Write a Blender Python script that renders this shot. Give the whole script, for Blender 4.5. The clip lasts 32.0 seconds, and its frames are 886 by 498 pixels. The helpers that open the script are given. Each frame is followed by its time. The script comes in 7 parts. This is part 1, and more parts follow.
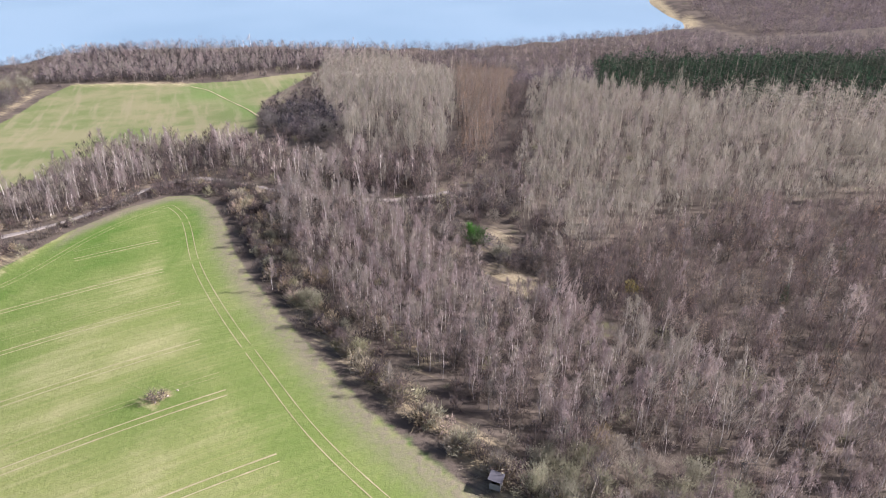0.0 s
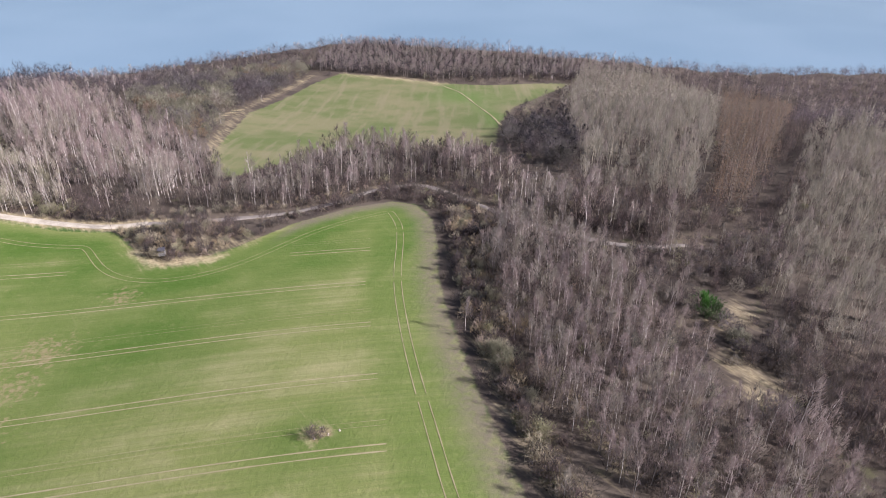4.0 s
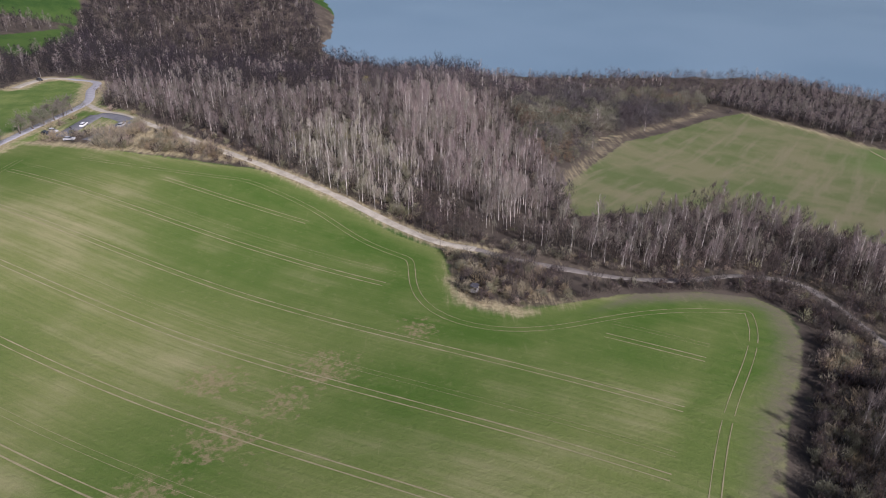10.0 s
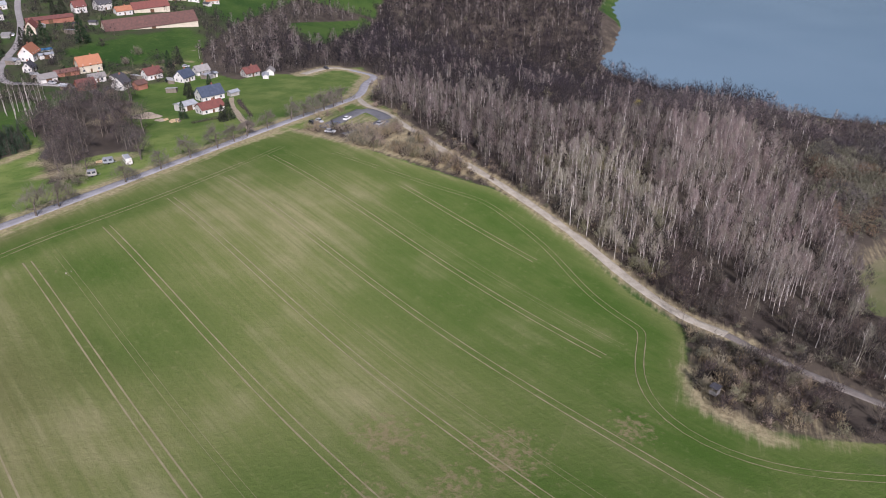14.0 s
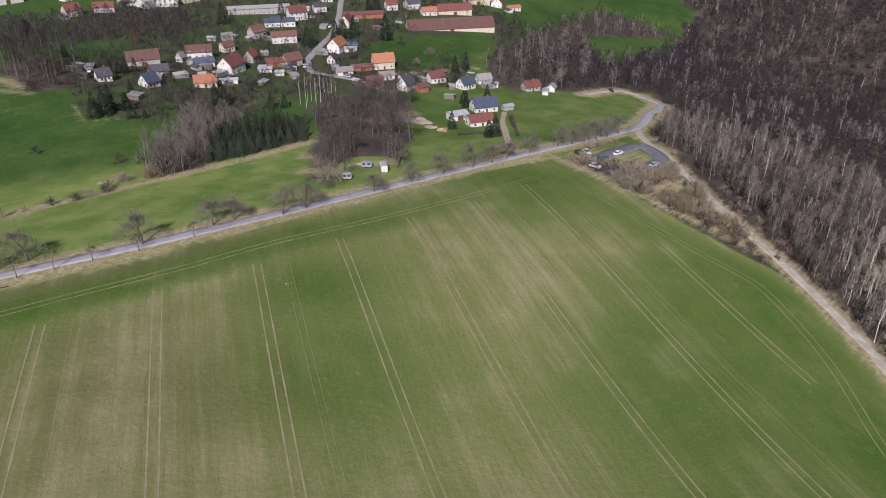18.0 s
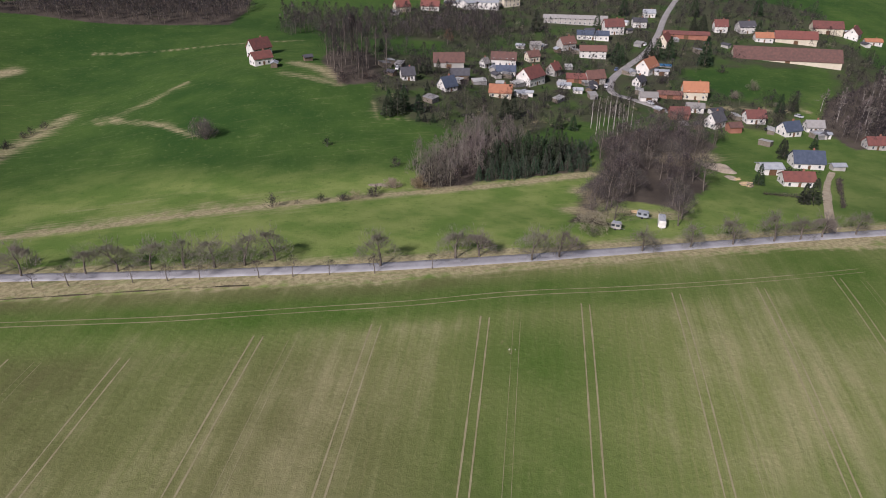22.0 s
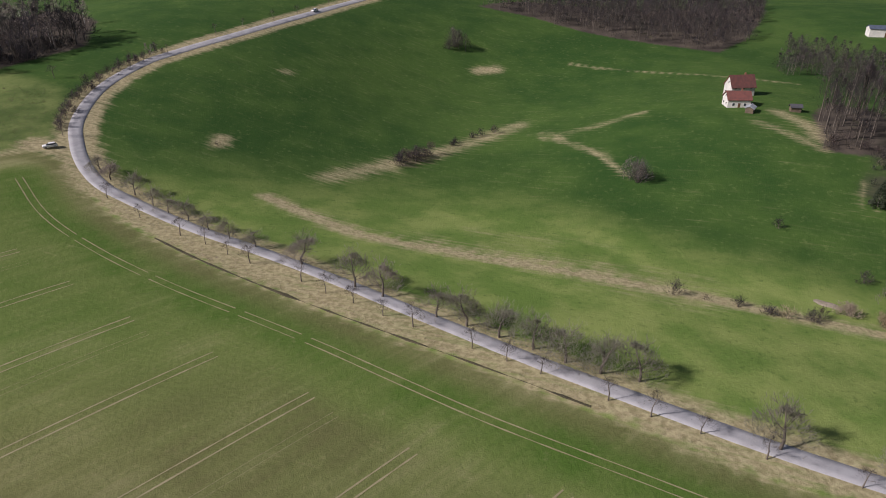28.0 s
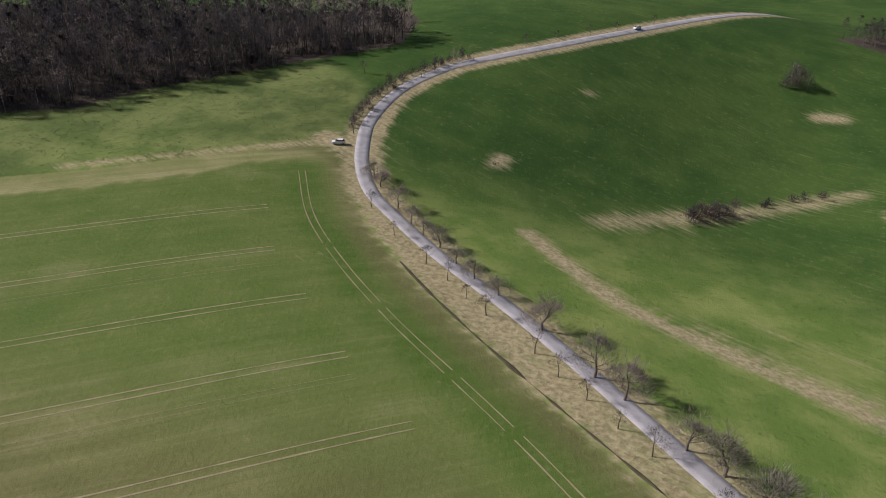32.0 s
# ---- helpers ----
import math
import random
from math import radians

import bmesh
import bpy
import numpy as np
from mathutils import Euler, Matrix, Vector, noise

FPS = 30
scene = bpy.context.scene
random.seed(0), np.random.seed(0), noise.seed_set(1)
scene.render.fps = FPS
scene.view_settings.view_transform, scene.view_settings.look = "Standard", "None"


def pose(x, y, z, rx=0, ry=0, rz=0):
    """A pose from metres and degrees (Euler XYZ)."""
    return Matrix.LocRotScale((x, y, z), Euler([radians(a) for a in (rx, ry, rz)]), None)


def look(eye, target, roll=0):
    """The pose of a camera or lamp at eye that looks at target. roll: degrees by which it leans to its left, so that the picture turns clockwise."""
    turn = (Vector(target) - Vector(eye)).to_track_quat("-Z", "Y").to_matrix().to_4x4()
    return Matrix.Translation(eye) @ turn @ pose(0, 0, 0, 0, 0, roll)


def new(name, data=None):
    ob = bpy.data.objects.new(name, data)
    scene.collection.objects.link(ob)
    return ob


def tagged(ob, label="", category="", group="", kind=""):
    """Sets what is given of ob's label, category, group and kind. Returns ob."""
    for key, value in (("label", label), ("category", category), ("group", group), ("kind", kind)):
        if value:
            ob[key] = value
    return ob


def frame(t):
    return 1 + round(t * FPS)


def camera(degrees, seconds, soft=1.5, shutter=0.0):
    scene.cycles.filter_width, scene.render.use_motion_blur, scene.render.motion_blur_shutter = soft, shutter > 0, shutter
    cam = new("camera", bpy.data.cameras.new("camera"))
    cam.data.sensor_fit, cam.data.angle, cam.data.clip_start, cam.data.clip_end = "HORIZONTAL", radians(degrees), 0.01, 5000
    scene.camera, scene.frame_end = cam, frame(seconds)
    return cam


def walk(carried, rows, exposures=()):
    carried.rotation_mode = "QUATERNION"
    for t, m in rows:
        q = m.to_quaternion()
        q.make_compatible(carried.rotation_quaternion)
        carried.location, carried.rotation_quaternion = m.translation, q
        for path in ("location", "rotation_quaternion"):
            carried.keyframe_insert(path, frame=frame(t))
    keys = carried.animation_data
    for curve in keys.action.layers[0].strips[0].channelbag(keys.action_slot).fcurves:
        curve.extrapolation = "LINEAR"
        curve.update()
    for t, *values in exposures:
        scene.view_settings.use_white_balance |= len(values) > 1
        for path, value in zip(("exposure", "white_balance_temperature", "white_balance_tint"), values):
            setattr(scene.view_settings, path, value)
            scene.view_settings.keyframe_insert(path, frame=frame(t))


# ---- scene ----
cam = camera(63.43, 32.0, soft=1.0)
PATH = [
    (0, (0.00, -0.00, 114.00), (0.00, 86.35, 63.57), 1.00),
    (0.5, (0.43, 2.83, 113.71), (-3.61, 89.10, 63.30), 0.93),
    (1, (0.65, 5.55, 113.54), (-7.28, 91.54, 63.13), 0.85),
    (1.5, (0.84, 8.05, 113.49), (-10.95, 93.62, 63.09), 0.77),
    (2, (0.86, 10.99, 113.37), (-14.76, 95.92, 62.95), 0.77),
    (2.5, (0.70, 13.97, 113.00), (-18.77, 98.12, 62.59), 0.75),
    (3, (0.70, 16.82, 112.70), (-22.75, 100.00, 62.39), 0.66),
    (3.5, (0.45, 19.65, 112.66), (-26.79, 101.68, 62.36), 0.55),
    (4, (0.05, 22.57, 112.43), (-30.88, 103.34, 62.23), 0.49),
    (4.5, (-0.42, 25.49, 112.43), (-35.06, 104.73, 62.23), 0.40),
    (6.5, (-3.78, 36.26, 112.10), (-52.05, 108.28, 62.27), 0.39),
    (7, (-5.13, 39.05, 112.14), (-56.62, 108.85, 62.37), 0.44),
    (7.5, (-6.75, 41.89, 111.76), (-61.49, 109.25, 62.09), 0.46),
    (8, (-8.12, 44.63, 111.71), (-66.08, 109.25, 62.08), 0.41),
    (8.5, (-9.87, 47.47, 111.12), (-70.94, 109.30, 61.64), 0.42),
    (9, (-11.59, 50.15, 110.97), (-75.61, 108.97, 61.56), 0.37),
    (9.5, (-13.47, 52.80, 110.74), (-80.32, 108.48, 61.43), 0.34),
    (10, (-15.72, 55.60, 110.08), (-85.25, 108.02, 60.91), 0.28),
    (10.5, (-18.06, 57.78, 109.84), (-90.07, 106.81, 60.74), 0.26),
    (11, (-20.46, 59.99, 109.69), (-94.77, 105.47, 60.61), 0.29),
    (11.5, (-23.02, 62.16, 109.45), (-99.50, 103.95, 60.42), 0.24),
    (12, (-25.38, 64.38, 109.16), (-103.89, 102.35, 60.23), 0.25),
    (12.5, (-28.34, 66.49, 108.76), (-108.65, 100.66, 59.94), 0.19),
    (13, (-31.56, 68.37, 108.36), (-113.48, 98.59, 59.63), 0.27),
    (13.5, (-34.69, 70.09, 107.97), (-118.03, 96.37, 59.34), 0.36),
    (14, (-38.07, 72.09, 107.75), (-122.60, 94.39, 59.20), 0.23),
    (14.5, (-41.44, 73.92, 107.59), (-126.97, 92.15, 59.09), 0.26),
    (16.5, (-55.32, 78.91, 107.52), (-142.91, 79.41, 59.27), 0.33),
    (17, (-59.03, 79.76, 107.74), (-146.55, 75.63, 59.53), 0.30),
    (17.5, (-62.74, 80.70, 107.53), (-149.98, 71.87, 59.46), 0.26),
    (18, (-66.88, 80.70, 107.02), (-153.63, 67.32, 59.12), 0.28),
    (18.5, (-70.60, 80.78, 107.09), (-156.56, 62.84, 59.23), 0.33),
    (19, (-74.15, 80.95, 107.23), (-159.05, 58.48, 59.40), 0.37),
    (19.5, (-77.59, 80.84, 107.59), (-161.17, 53.92, 59.73), 0.35),
    (20, (-81.19, 80.48, 107.64), (-163.26, 49.19, 59.82), 0.35),
    (20.5, (-85.02, 79.85, 107.74), (-165.23, 44.09, 59.91), 0.36),
    (21, (-88.95, 79.13, 107.34), (-167.08, 38.90, 59.61), 0.38),
    (21.5, (-92.57, 78.37, 107.19), (-168.36, 33.78, 59.57), 0.36),
    (22, (-96.27, 77.39, 107.21), (-169.44, 28.59, 59.62), 0.37),
    (22.5, (-100.00, 75.62, 106.80), (-170.42, 22.86, 59.28), 0.46),
    (23, (-103.28, 74.23, 106.89), (-170.64, 17.56, 59.45), 0.42),
    (23.5, (-106.26, 72.40, 107.14), (-170.43, 12.13, 59.72), 0.43),
    (24, (-109.95, 70.30, 106.86), (-170.68, 6.50, 59.50), 0.40),
    (24.5, (-113.10, 68.30, 107.06), (-170.18, 1.23, 59.71), 0.38),
    (25, (-116.39, 66.13, 106.97), (-169.63, -4.07, 59.68), 0.27),
    (25.5, (-120.00, 63.85, 106.83), (-169.06, -9.36, 59.55), 0.14),
    (27.5, (-130.08, 52.13, 105.95), (-162.11, -30.18, 59.07), 0.37),
    (28, (-132.10, 48.94, 105.35), (-159.61, -35.11, 58.69), 0.48),
    (28.5, (-133.98, 45.53, 105.16), (-156.77, -39.96, 58.55), 0.62),
    (29, (-135.62, 42.17, 105.00), (-153.57, -44.49, 58.44), 0.72),
    (29.5, (-137.16, 39.07, 105.38), (-150.09, -48.45, 58.76), 0.74),
    (30, (-138.01, 35.40, 105.37), (-146.18, -52.70, 58.76), 0.81),
    (30.5, (-139.06, 31.89, 105.37), (-142.23, -56.53, 58.78), 0.86),
    (31, (-139.91, 28.09, 105.33), (-138.15, -60.36, 58.72), 1.01),
    (31.5, (-140.76, 24.35, 105.20), (-134.04, -63.90, 58.66), 1.04),
    (32, (-141.10, 20.38, 105.12), (-130.43, -67.47, 58.56), 1.15),
]
walk(cam, [(t, look(e, g, r)) for t, e, g, r in PATH],
     exposures=[(0, 1.55, 6150, 25), (4.5, 1.0, 6150, 25), (6.5, 0.6, 6000, 24), (14, 0.25, 6000, 24), (20, 0.05, 6150, 23), (32, 0.02, 6400, 20)])

# ---- sky and sun ----
SUN_TURN, SUN_UP = 2.0, 36.0   # degrees: direction from +x, height
world = bpy.data.worlds.new("sky")
scene.world = world
world.use_nodes = True
wt = world.node_tree
sky = wt.nodes.new("ShaderNodeTexSky")
sky.sky_type, sky.sun_disc = "NISHITA", False
sky.sun_elevation, sky.sun_rotation = radians(SUN_UP), radians(90 - SUN_TURN)
sky.dust_density, sky.air_density = 2.6, 1.1
wt.links.new(sky.outputs[0], wt.nodes["Background"].inputs[0])
wt.nodes["Background"].inputs[1].default_value = 0.05
sun = new("sun", bpy.data.lights.new("sun", "SUN"))
sun.data.energy, sun.data.angle, sun.data.color = 4.5, radians(2.5), (1.0, 0.96, 0.9)
sun.matrix_world = look((300 * math.cos(radians(SUN_UP)) * math.cos(radians(SUN_TURN)), 300 * math.cos(radians(SUN_UP)) * math.sin(radians(SUN_TURN)), 300 * math.sin(radians(SUN_UP))), (0, 0, 0))

# ---- node helpers and materials ----
class Graph:
    """A small hand for wiring a material."""
    def __init__(self, name):
        self.m = bpy.data.materials.new(name)
        self.m.use_nodes = True
        self.t = self.m.node_tree
        self.b = self.t.nodes["Principled BSDF"]

    def put(self, socket, value):
        if isinstance(value, bpy.types.NodeSocket):
            self.t.links.new(value, socket)
        elif isinstance(value, tuple) and len(value) == 3 and socket.type == "RGBA":
            socket.default_value = (*value, 1)
        else:
            socket.default_value = value

    def node(self, kind, out=0, **sockets):
        n = self.t.nodes.new(kind)
        for key, value in sockets.items():
            self.put(n.inputs[key], value)
        return n.outputs[out]

    def math(self, op, a, b=0.0, clamp=False):
        n = self.t.nodes.new("ShaderNodeMath")
        n.operation, n.use_clamp = op, clamp
        self.put(n.inputs[0], a)
        self.put(n.inputs[1], b)
        return n.outputs[0]

    def step(self, v, lo, hi, a=0.0, b=1.0):
        n = self.t.nodes.new("ShaderNodeMapRange")
        n.interpolation_type = "SMOOTHSTEP"
        for k, x in enumerate((v, lo, hi, a, b)):
            self.put(n.inputs[k], x)
        return n.outputs[0]

    def mix(self, f, a, b):
        n = self.t.nodes.new("ShaderNodeMix")
        n.data_type = "RGBA"
        self.put(n.inputs[0], f)
        self.put(n.inputs[6], a)
        self.put(n.inputs[7], b)
        return n.outputs[2]

    def place(self):
        return self.node("ShaderNodeTexCoord", 3)

    def noise(self, scale, detail=3.0, vector=None, rough=0.55):
        s = dict(Scale=scale, Detail=detail, Roughness=rough)
        s["Vector"] = vector if vector is not None else self.place()
        return self.node("ShaderNodeTexNoise", 0, **s)

    def attribute(self, name):
        n = self.t.nodes.new("ShaderNodeAttribute")
        n.attribute_name = name
        return n.outputs["Fac"]

    def island(self):
        return self.node("ShaderNodeNewGeometry", 8)

    def each(self):
        return self.node("ShaderNodeObjectInfo", 5)

    def stretched(self, scale, turn=0.0):
        n = self.t.nodes.new("ShaderNodeMapping")
        self.put(n.inputs[0], self.place())
        n.inputs[2].default_value = (0, 0, turn)
        n.inputs[3].default_value = scale
        return n.outputs[0]

    def bump(self, h, strength=0.4, distance=0.1):
        self.t.links.new(self.node("ShaderNodeBump", 0, Strength=strength, Distance=distance, Height=h), self.b.inputs["Normal"])

    def done(self, colour, rough=0.9, metal=0.0, spec=0.2):
        self.put(self.b.inputs["Base Color"], colour)
        self.put(self.b.inputs["Roughness"], rough)
        self.b.inputs["Metallic"].default_value = metal
        self.b.inputs["Specular IOR Level"].default_value = spec
        return self.m


def mottled(name, a, b, scale=1.0, rough=0.85, fine=8.0, metal=0.0, spec=0.25, vary=0.0):
    """Two tones by coarse and fine grain, with an optional shift from piece to piece."""
    g = Graph(name)
    f = g.math("ADD", g.math("MULTIPLY", g.noise(scale, 4), 0.65), g.math("MULTIPLY", g.noise(scale * fine, 2), 0.35))
    f = g.step(f, 0.3, 0.7)
    if vary:
        f = g.math("ADD", f, g.math("MULTIPLY", g.math("SUBTRACT", g.each(), 0.5), vary), True)
    g.bump(g.noise(scale * fine, 3), 0.3, 0.05)
    return g.done(g.mix(f, a, b), rough, metal, spec)


def twigs(name, a, b, c, rough=0.85, soft=0.5, gaps=0.4):
    """Sprays of bare twigs or needles: tones between three, drifting from tree to tree; light passes on to the far side and through the gaps."""
    g = Graph(name)
    r = g.math("ADD", g.math("MULTIPLY", g.island(), 0.2), g.math("MULTIPLY", g.noise(0.13, 3), 0.84))
    tone = g.math("FRACT", g.math("ADD", g.attribute("tone"), g.math("MULTIPLY", g.each(), 3.0)))
    r = g.math("ADD", r, g.math("MULTIPLY", g.math("SUBTRACT", tone, 0.5), 0.34))
    col = g.mix(g.step(r, 0.28, 0.52), a, b)
    col = g.mix(g.step(r, 0.52, 0.8), col, c)
    mean = sum(b) / 3
    kind = g.math("FRACT", g.math("MULTIPLY", tone, 7.3))
    col = g.mix(g.step(kind, 0.66, 0.72, 0.0, 0.55), col, (mean * 1.04, mean * 1.0, mean * 0.78))
    col = g.mix(g.step(kind, 0.3, 0.24, 0.0, 0.5), col, (mean * 1.12, mean * 0.9, mean * 0.88))
    col = g.mix(g.step(g.noise(0.035, 2), 0.5, 0.7, 0.0, 0.4), col, (mean * 1.04, mean * 1.0, mean * 0.8))
    g.done(col, rough, 0.0, 0.1)
    thin = g.t.nodes.new("ShaderNodeBsdfTranslucent")
    g.put(thin.inputs[0], col)
    both = g.t.nodes.new("ShaderNodeMixShader")
    both.inputs[0].default_value = soft
    g.t.links.new(g.b.outputs[0], both.inputs[1])
    g.t.links.new(thin.outputs[0], both.inputs[2])
    if gaps:
        clear = g.t.nodes.new("ShaderNodeBsdfTransparent")
        spray = g.t.nodes.new("ShaderNodeMixShader")
        spray.inputs[0].default_value = gaps
        g.t.links.new(both.outputs[0], spray.inputs[1])
        g.t.links.new(clear.outputs[0], spray.inputs[2])
        both = spray
    g.t.links.new(both.outputs[0], g.t.nodes["Material Output"].inputs[0])
    return g.m


def bark(name, light, dark, bands):
    g = Graph(name)
    f = g.noise(1.0, 4, g.stretched((3, 3, bands)))
    return g.done(g.mix(g.step(f, 0.45, 0.7), light, dark), 0.85, 0, 0.2)


M = {}
M["birch_bark"] = bark("birch_bark", (0.54, 0.505, 0.47), (0.2, 0.172, 0.157), 2.5)
M["silver_bark"] = bark("silver_bark", (0.74, 0.7, 0.65), (0.4, 0.365, 0.33), 2.5)
M["aspen_bark"] = bark("aspen_bark", (0.3, 0.275, 0.215), (0.13, 0.115, 0.09), 1.5)
M["brown_bark"] = bark("brown_bark", (0.15, 0.127, 0.108), (0.08, 0.067, 0.057), 0.8)
M["birch_twig"] = twigs("birch_twig", (0.19, 0.15, 0.141), (0.3, 0.248, 0.23), (0.41, 0.355, 0.328), gaps=0.3)
M["pink_twig"] = twigs("pink_twig", (0.27, 0.213, 0.2), (0.415, 0.337, 0.312), (0.54, 0.46, 0.42), gaps=0.3)
M["aspen_twig"] = twigs("aspen_twig", (0.18, 0.165, 0.135), (0.31, 0.285, 0.232), (0.42, 0.395, 0.325), gaps=0.3)
M["brown_twig"] = twigs("brown_twig", (0.095, 0.072, 0.065), (0.152, 0.118, 0.109), (0.215, 0.175, 0.158))
# purple-grey tint carries some distance haze in the twig colour
M["far_twig"] = twigs("far_twig", (0.085, 0.067, 0.076), (0.15, 0.122, 0.136), (0.23, 0.195, 0.209), gaps=0.3)
# dark alder tone; in the south wood it also stands in for cloud shade
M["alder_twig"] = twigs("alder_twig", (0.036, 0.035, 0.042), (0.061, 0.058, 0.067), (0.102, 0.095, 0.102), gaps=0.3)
# darker copy of far_twig, with shade put into the colour
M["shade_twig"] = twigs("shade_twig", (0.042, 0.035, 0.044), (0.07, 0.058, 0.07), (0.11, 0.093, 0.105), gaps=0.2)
M["reed_twig"] = twigs("reed_twig", (0.29, 0.235, 0.15), (0.43, 0.355, 0.235), (0.54, 0.46, 0.32), gaps=0.1)
M["ash_twig"] = twigs("ash_twig", (0.11, 0.1, 0.088), (0.175, 0.16, 0.143), (0.25, 0.23, 0.2))
M["copse_twig"] = twigs("copse_twig", (0.11, 0.09, 0.089), (0.165, 0.14, 0.138), (0.22, 0.192, 0.188))
M["larch_twig"] = twigs("larch_twig", (0.16, 0.11, 0.082), (0.25, 0.178, 0.126), (0.34, 0.255, 0.175), gaps=0.15)
M["dark_twig"] = twigs("dark_twig", (0.06, 0.052, 0.054), (0.11, 0.095, 0.095), (0.18, 0.158, 0.154))
M["willow_twig"] = twigs("willow_twig", (0.19, 0.185, 0.105), (0.32, 0.31, 0.195), (0.43, 0.415, 0.28), gaps=0.2)
M["sallow_twig"] = twigs("sallow_twig", (0.19, 0.19, 0.13), (0.3, 0.295, 0.205), (0.4, 0.39, 0.28), gaps=0.1)
M["pale_twig"] = twigs("pale_twig", (0.3, 0.275, 0.205), (0.46, 0.425, 0.325), (0.6, 0.56, 0.445), gaps=0.25)
M["olive_twig"] = twigs("olive_twig", (0.15, 0.15, 0.105), (0.25, 0.245, 0.175), (0.36, 0.35, 0.255), gaps=0)
M["plum_twig"] = twigs("plum_twig", (0.085, 0.075, 0.08), (0.15, 0.134, 0.138), (0.23, 0.207, 0.21), gaps=0)
M["russet_twig"] = twigs("russet_twig", (0.16, 0.11, 0.075), (0.26, 0.18, 0.12), (0.36, 0.27, 0.185), gaps=0)
M["yellow_twig"] = twigs("yellow_twig", (0.32, 0.28, 0.08), (0.42, 0.37, 0.13), (0.5, 0.44, 0.2))
M["orchard_twig"] = twigs("orchard_twig", (0.19, 0.175, 0.14), (0.28, 0.262, 0.212), (0.36, 0.342, 0.28), gaps=0)
M["pine_needle"] = twigs("pine_needle", (0.022, 0.045, 0.027), (0.034, 0.063, 0.037), (0.055, 0.09, 0.052), gaps=0)
M["spruce_needle"] = twigs("spruce_needle", (0.035, 0.062, 0.034), (0.065, 0.105, 0.055), (0.105, 0.15, 0.085), gaps=0)
M["blue_needle"] = twigs("blue_needle", (0.05, 0.085, 0.052), (0.085, 0.135, 0.085), (0.13, 0.19, 0.125), gaps=0)
M["ivy_leaf"] = twigs("ivy_leaf", (0.03, 0.09, 0.02), (0.05, 0.14, 0.03), (0.09, 0.2, 0.05), gaps=0)

# ---- the lie of the land: broad swells, each (x, y, radius, height) ----
CROP_HILLS = [(-260, -270, 75, -28.5), (-175, -270, 75, 12.1), (-90, -270, 75, 5.6), (80, -270, 75, 15.9), (-303, -185, 75, 27.2), (-218, -185, 75, -7.9), (-133, -185, 75, -4.5), (-48, -185, 75, 10.1), (-345, -100, 75, 5.7), (-260, -100, 75, -11.5), (-175, -100, 75, 10.7), (-90, -100, 75, 12.9), (80, -100, 75, 9.1), (-303, -15, 75, -3), (-218, -15, 75, 23.4), (-133, -15, 75, 3.8), (122, -15, 75, 6.4), (-345, 70, 75, 4.9), (-260, 70, 75, 8.9)]
MEADOW_HILLS = [(-175, 70, 75, -5.1), (-90, 70, 75, 6.6), (-5, 70, 75, 24.1), (80, 70, 75, 0.9), (-303, 155, 75, 5.3), (-218, 155, 75, 2.1), (-133, 155, 75, 7.6), (-48, 155, 75, 2.7), (37, 155, 75, -7.4), (122, 155, 75, 3.8), (-345, 240, 75, 8), (-260, 240, 75, 4.5), (-175, 240, 75, 5.5), (-90, 240, 75, 3.1), (-5, 240, 75, 8.3), (-250, -400, 140, 42.4), (-50, -400, 140, 28.8), (-620, -350, 140, 28.1), (-480, -250, 140, 3.6)]
WOOD_HILLS = [(160, -200, 140, 19.6), (-680, -100, 140, -0), (-480, -80, 140, 6.2), (-820, -80, 140, 24.6), (160, 0, 140, 19.6), (-680, 20, 140, 6.8), (-480, 90, 140, 6), (-680, 150, 140, -5), (180, 200, 140, 10.7), (-480, 260, 140, 0.7), (-680, 380, 140, -75.3), (190, 380, 140, 19.1), (-330, 400, 140, 4.2), (-160, 400, 140, -18), (20, 400, 140, 14.5), (-420, 560, 140, -37.2), (-200, 580, 140, -1), (50, 600, 140, -45.8), (250, 620, 140, -30.1)]
HILLS = CROP_HILLS + MEADOW_HILLS + WOOD_HILLS
BASE, LAKE = -14.1, -80.0
SHORE = [(-1500, 1000), (-1100, 640), (-972, 555), (-860, 512), (-780, 465), (-695, 412), (-660, 405), (-560, 440), (-465, 505),
         (-400, 590), (-330, 650), (-150, 668), (0, 705), (180, 790), (262, 838), (292, 858), (276, 900), (270, 1000), (330, 1250), (300, 3600), (-3500, 3600)]
FIELD = [(6, 72), (-2, 80), (-13, 93), (-25, 112), (-35, 128), (-46, 147), (-57, 168), (-66, 190), (-74, 206), (-84, 217), (-93, 218),
         (-103, 208), (-113, 190), (-119, 170), (-123, 157), (-130, 152), (-138, 151), (-148, 158), (-163, 166), (-180, 161), (-211, 159),
         (-238, 152), (-250, 146), (-259, 136), (-276, 120), (-293, 106), (-310, 92), (-321, 82), (-298, 58), (-263, 29), (-236, 8),
         (-208, -13), (-187, -36), (-173, -52.4), (-158, -69.4), (-140.4, -90.4), (-123.3, -111.4), (-112.2, -126.6), (-101, -143), (-92.5, -162),
         (-87, -180), (-76, -189), (-56, -181), (-44, -170), (-20, -155), (60, -120), (70, 0)]
UPFIELD = [(-186, 240), (-162, 222), (-153, 258), (-142, 290), (-118, 296), (-88, 318), (-106, 384), (-112, 434), (-96, 531), (-148, 487),
           (-183, 479), (-258, 482), (-259, 444), (-239, 342)]


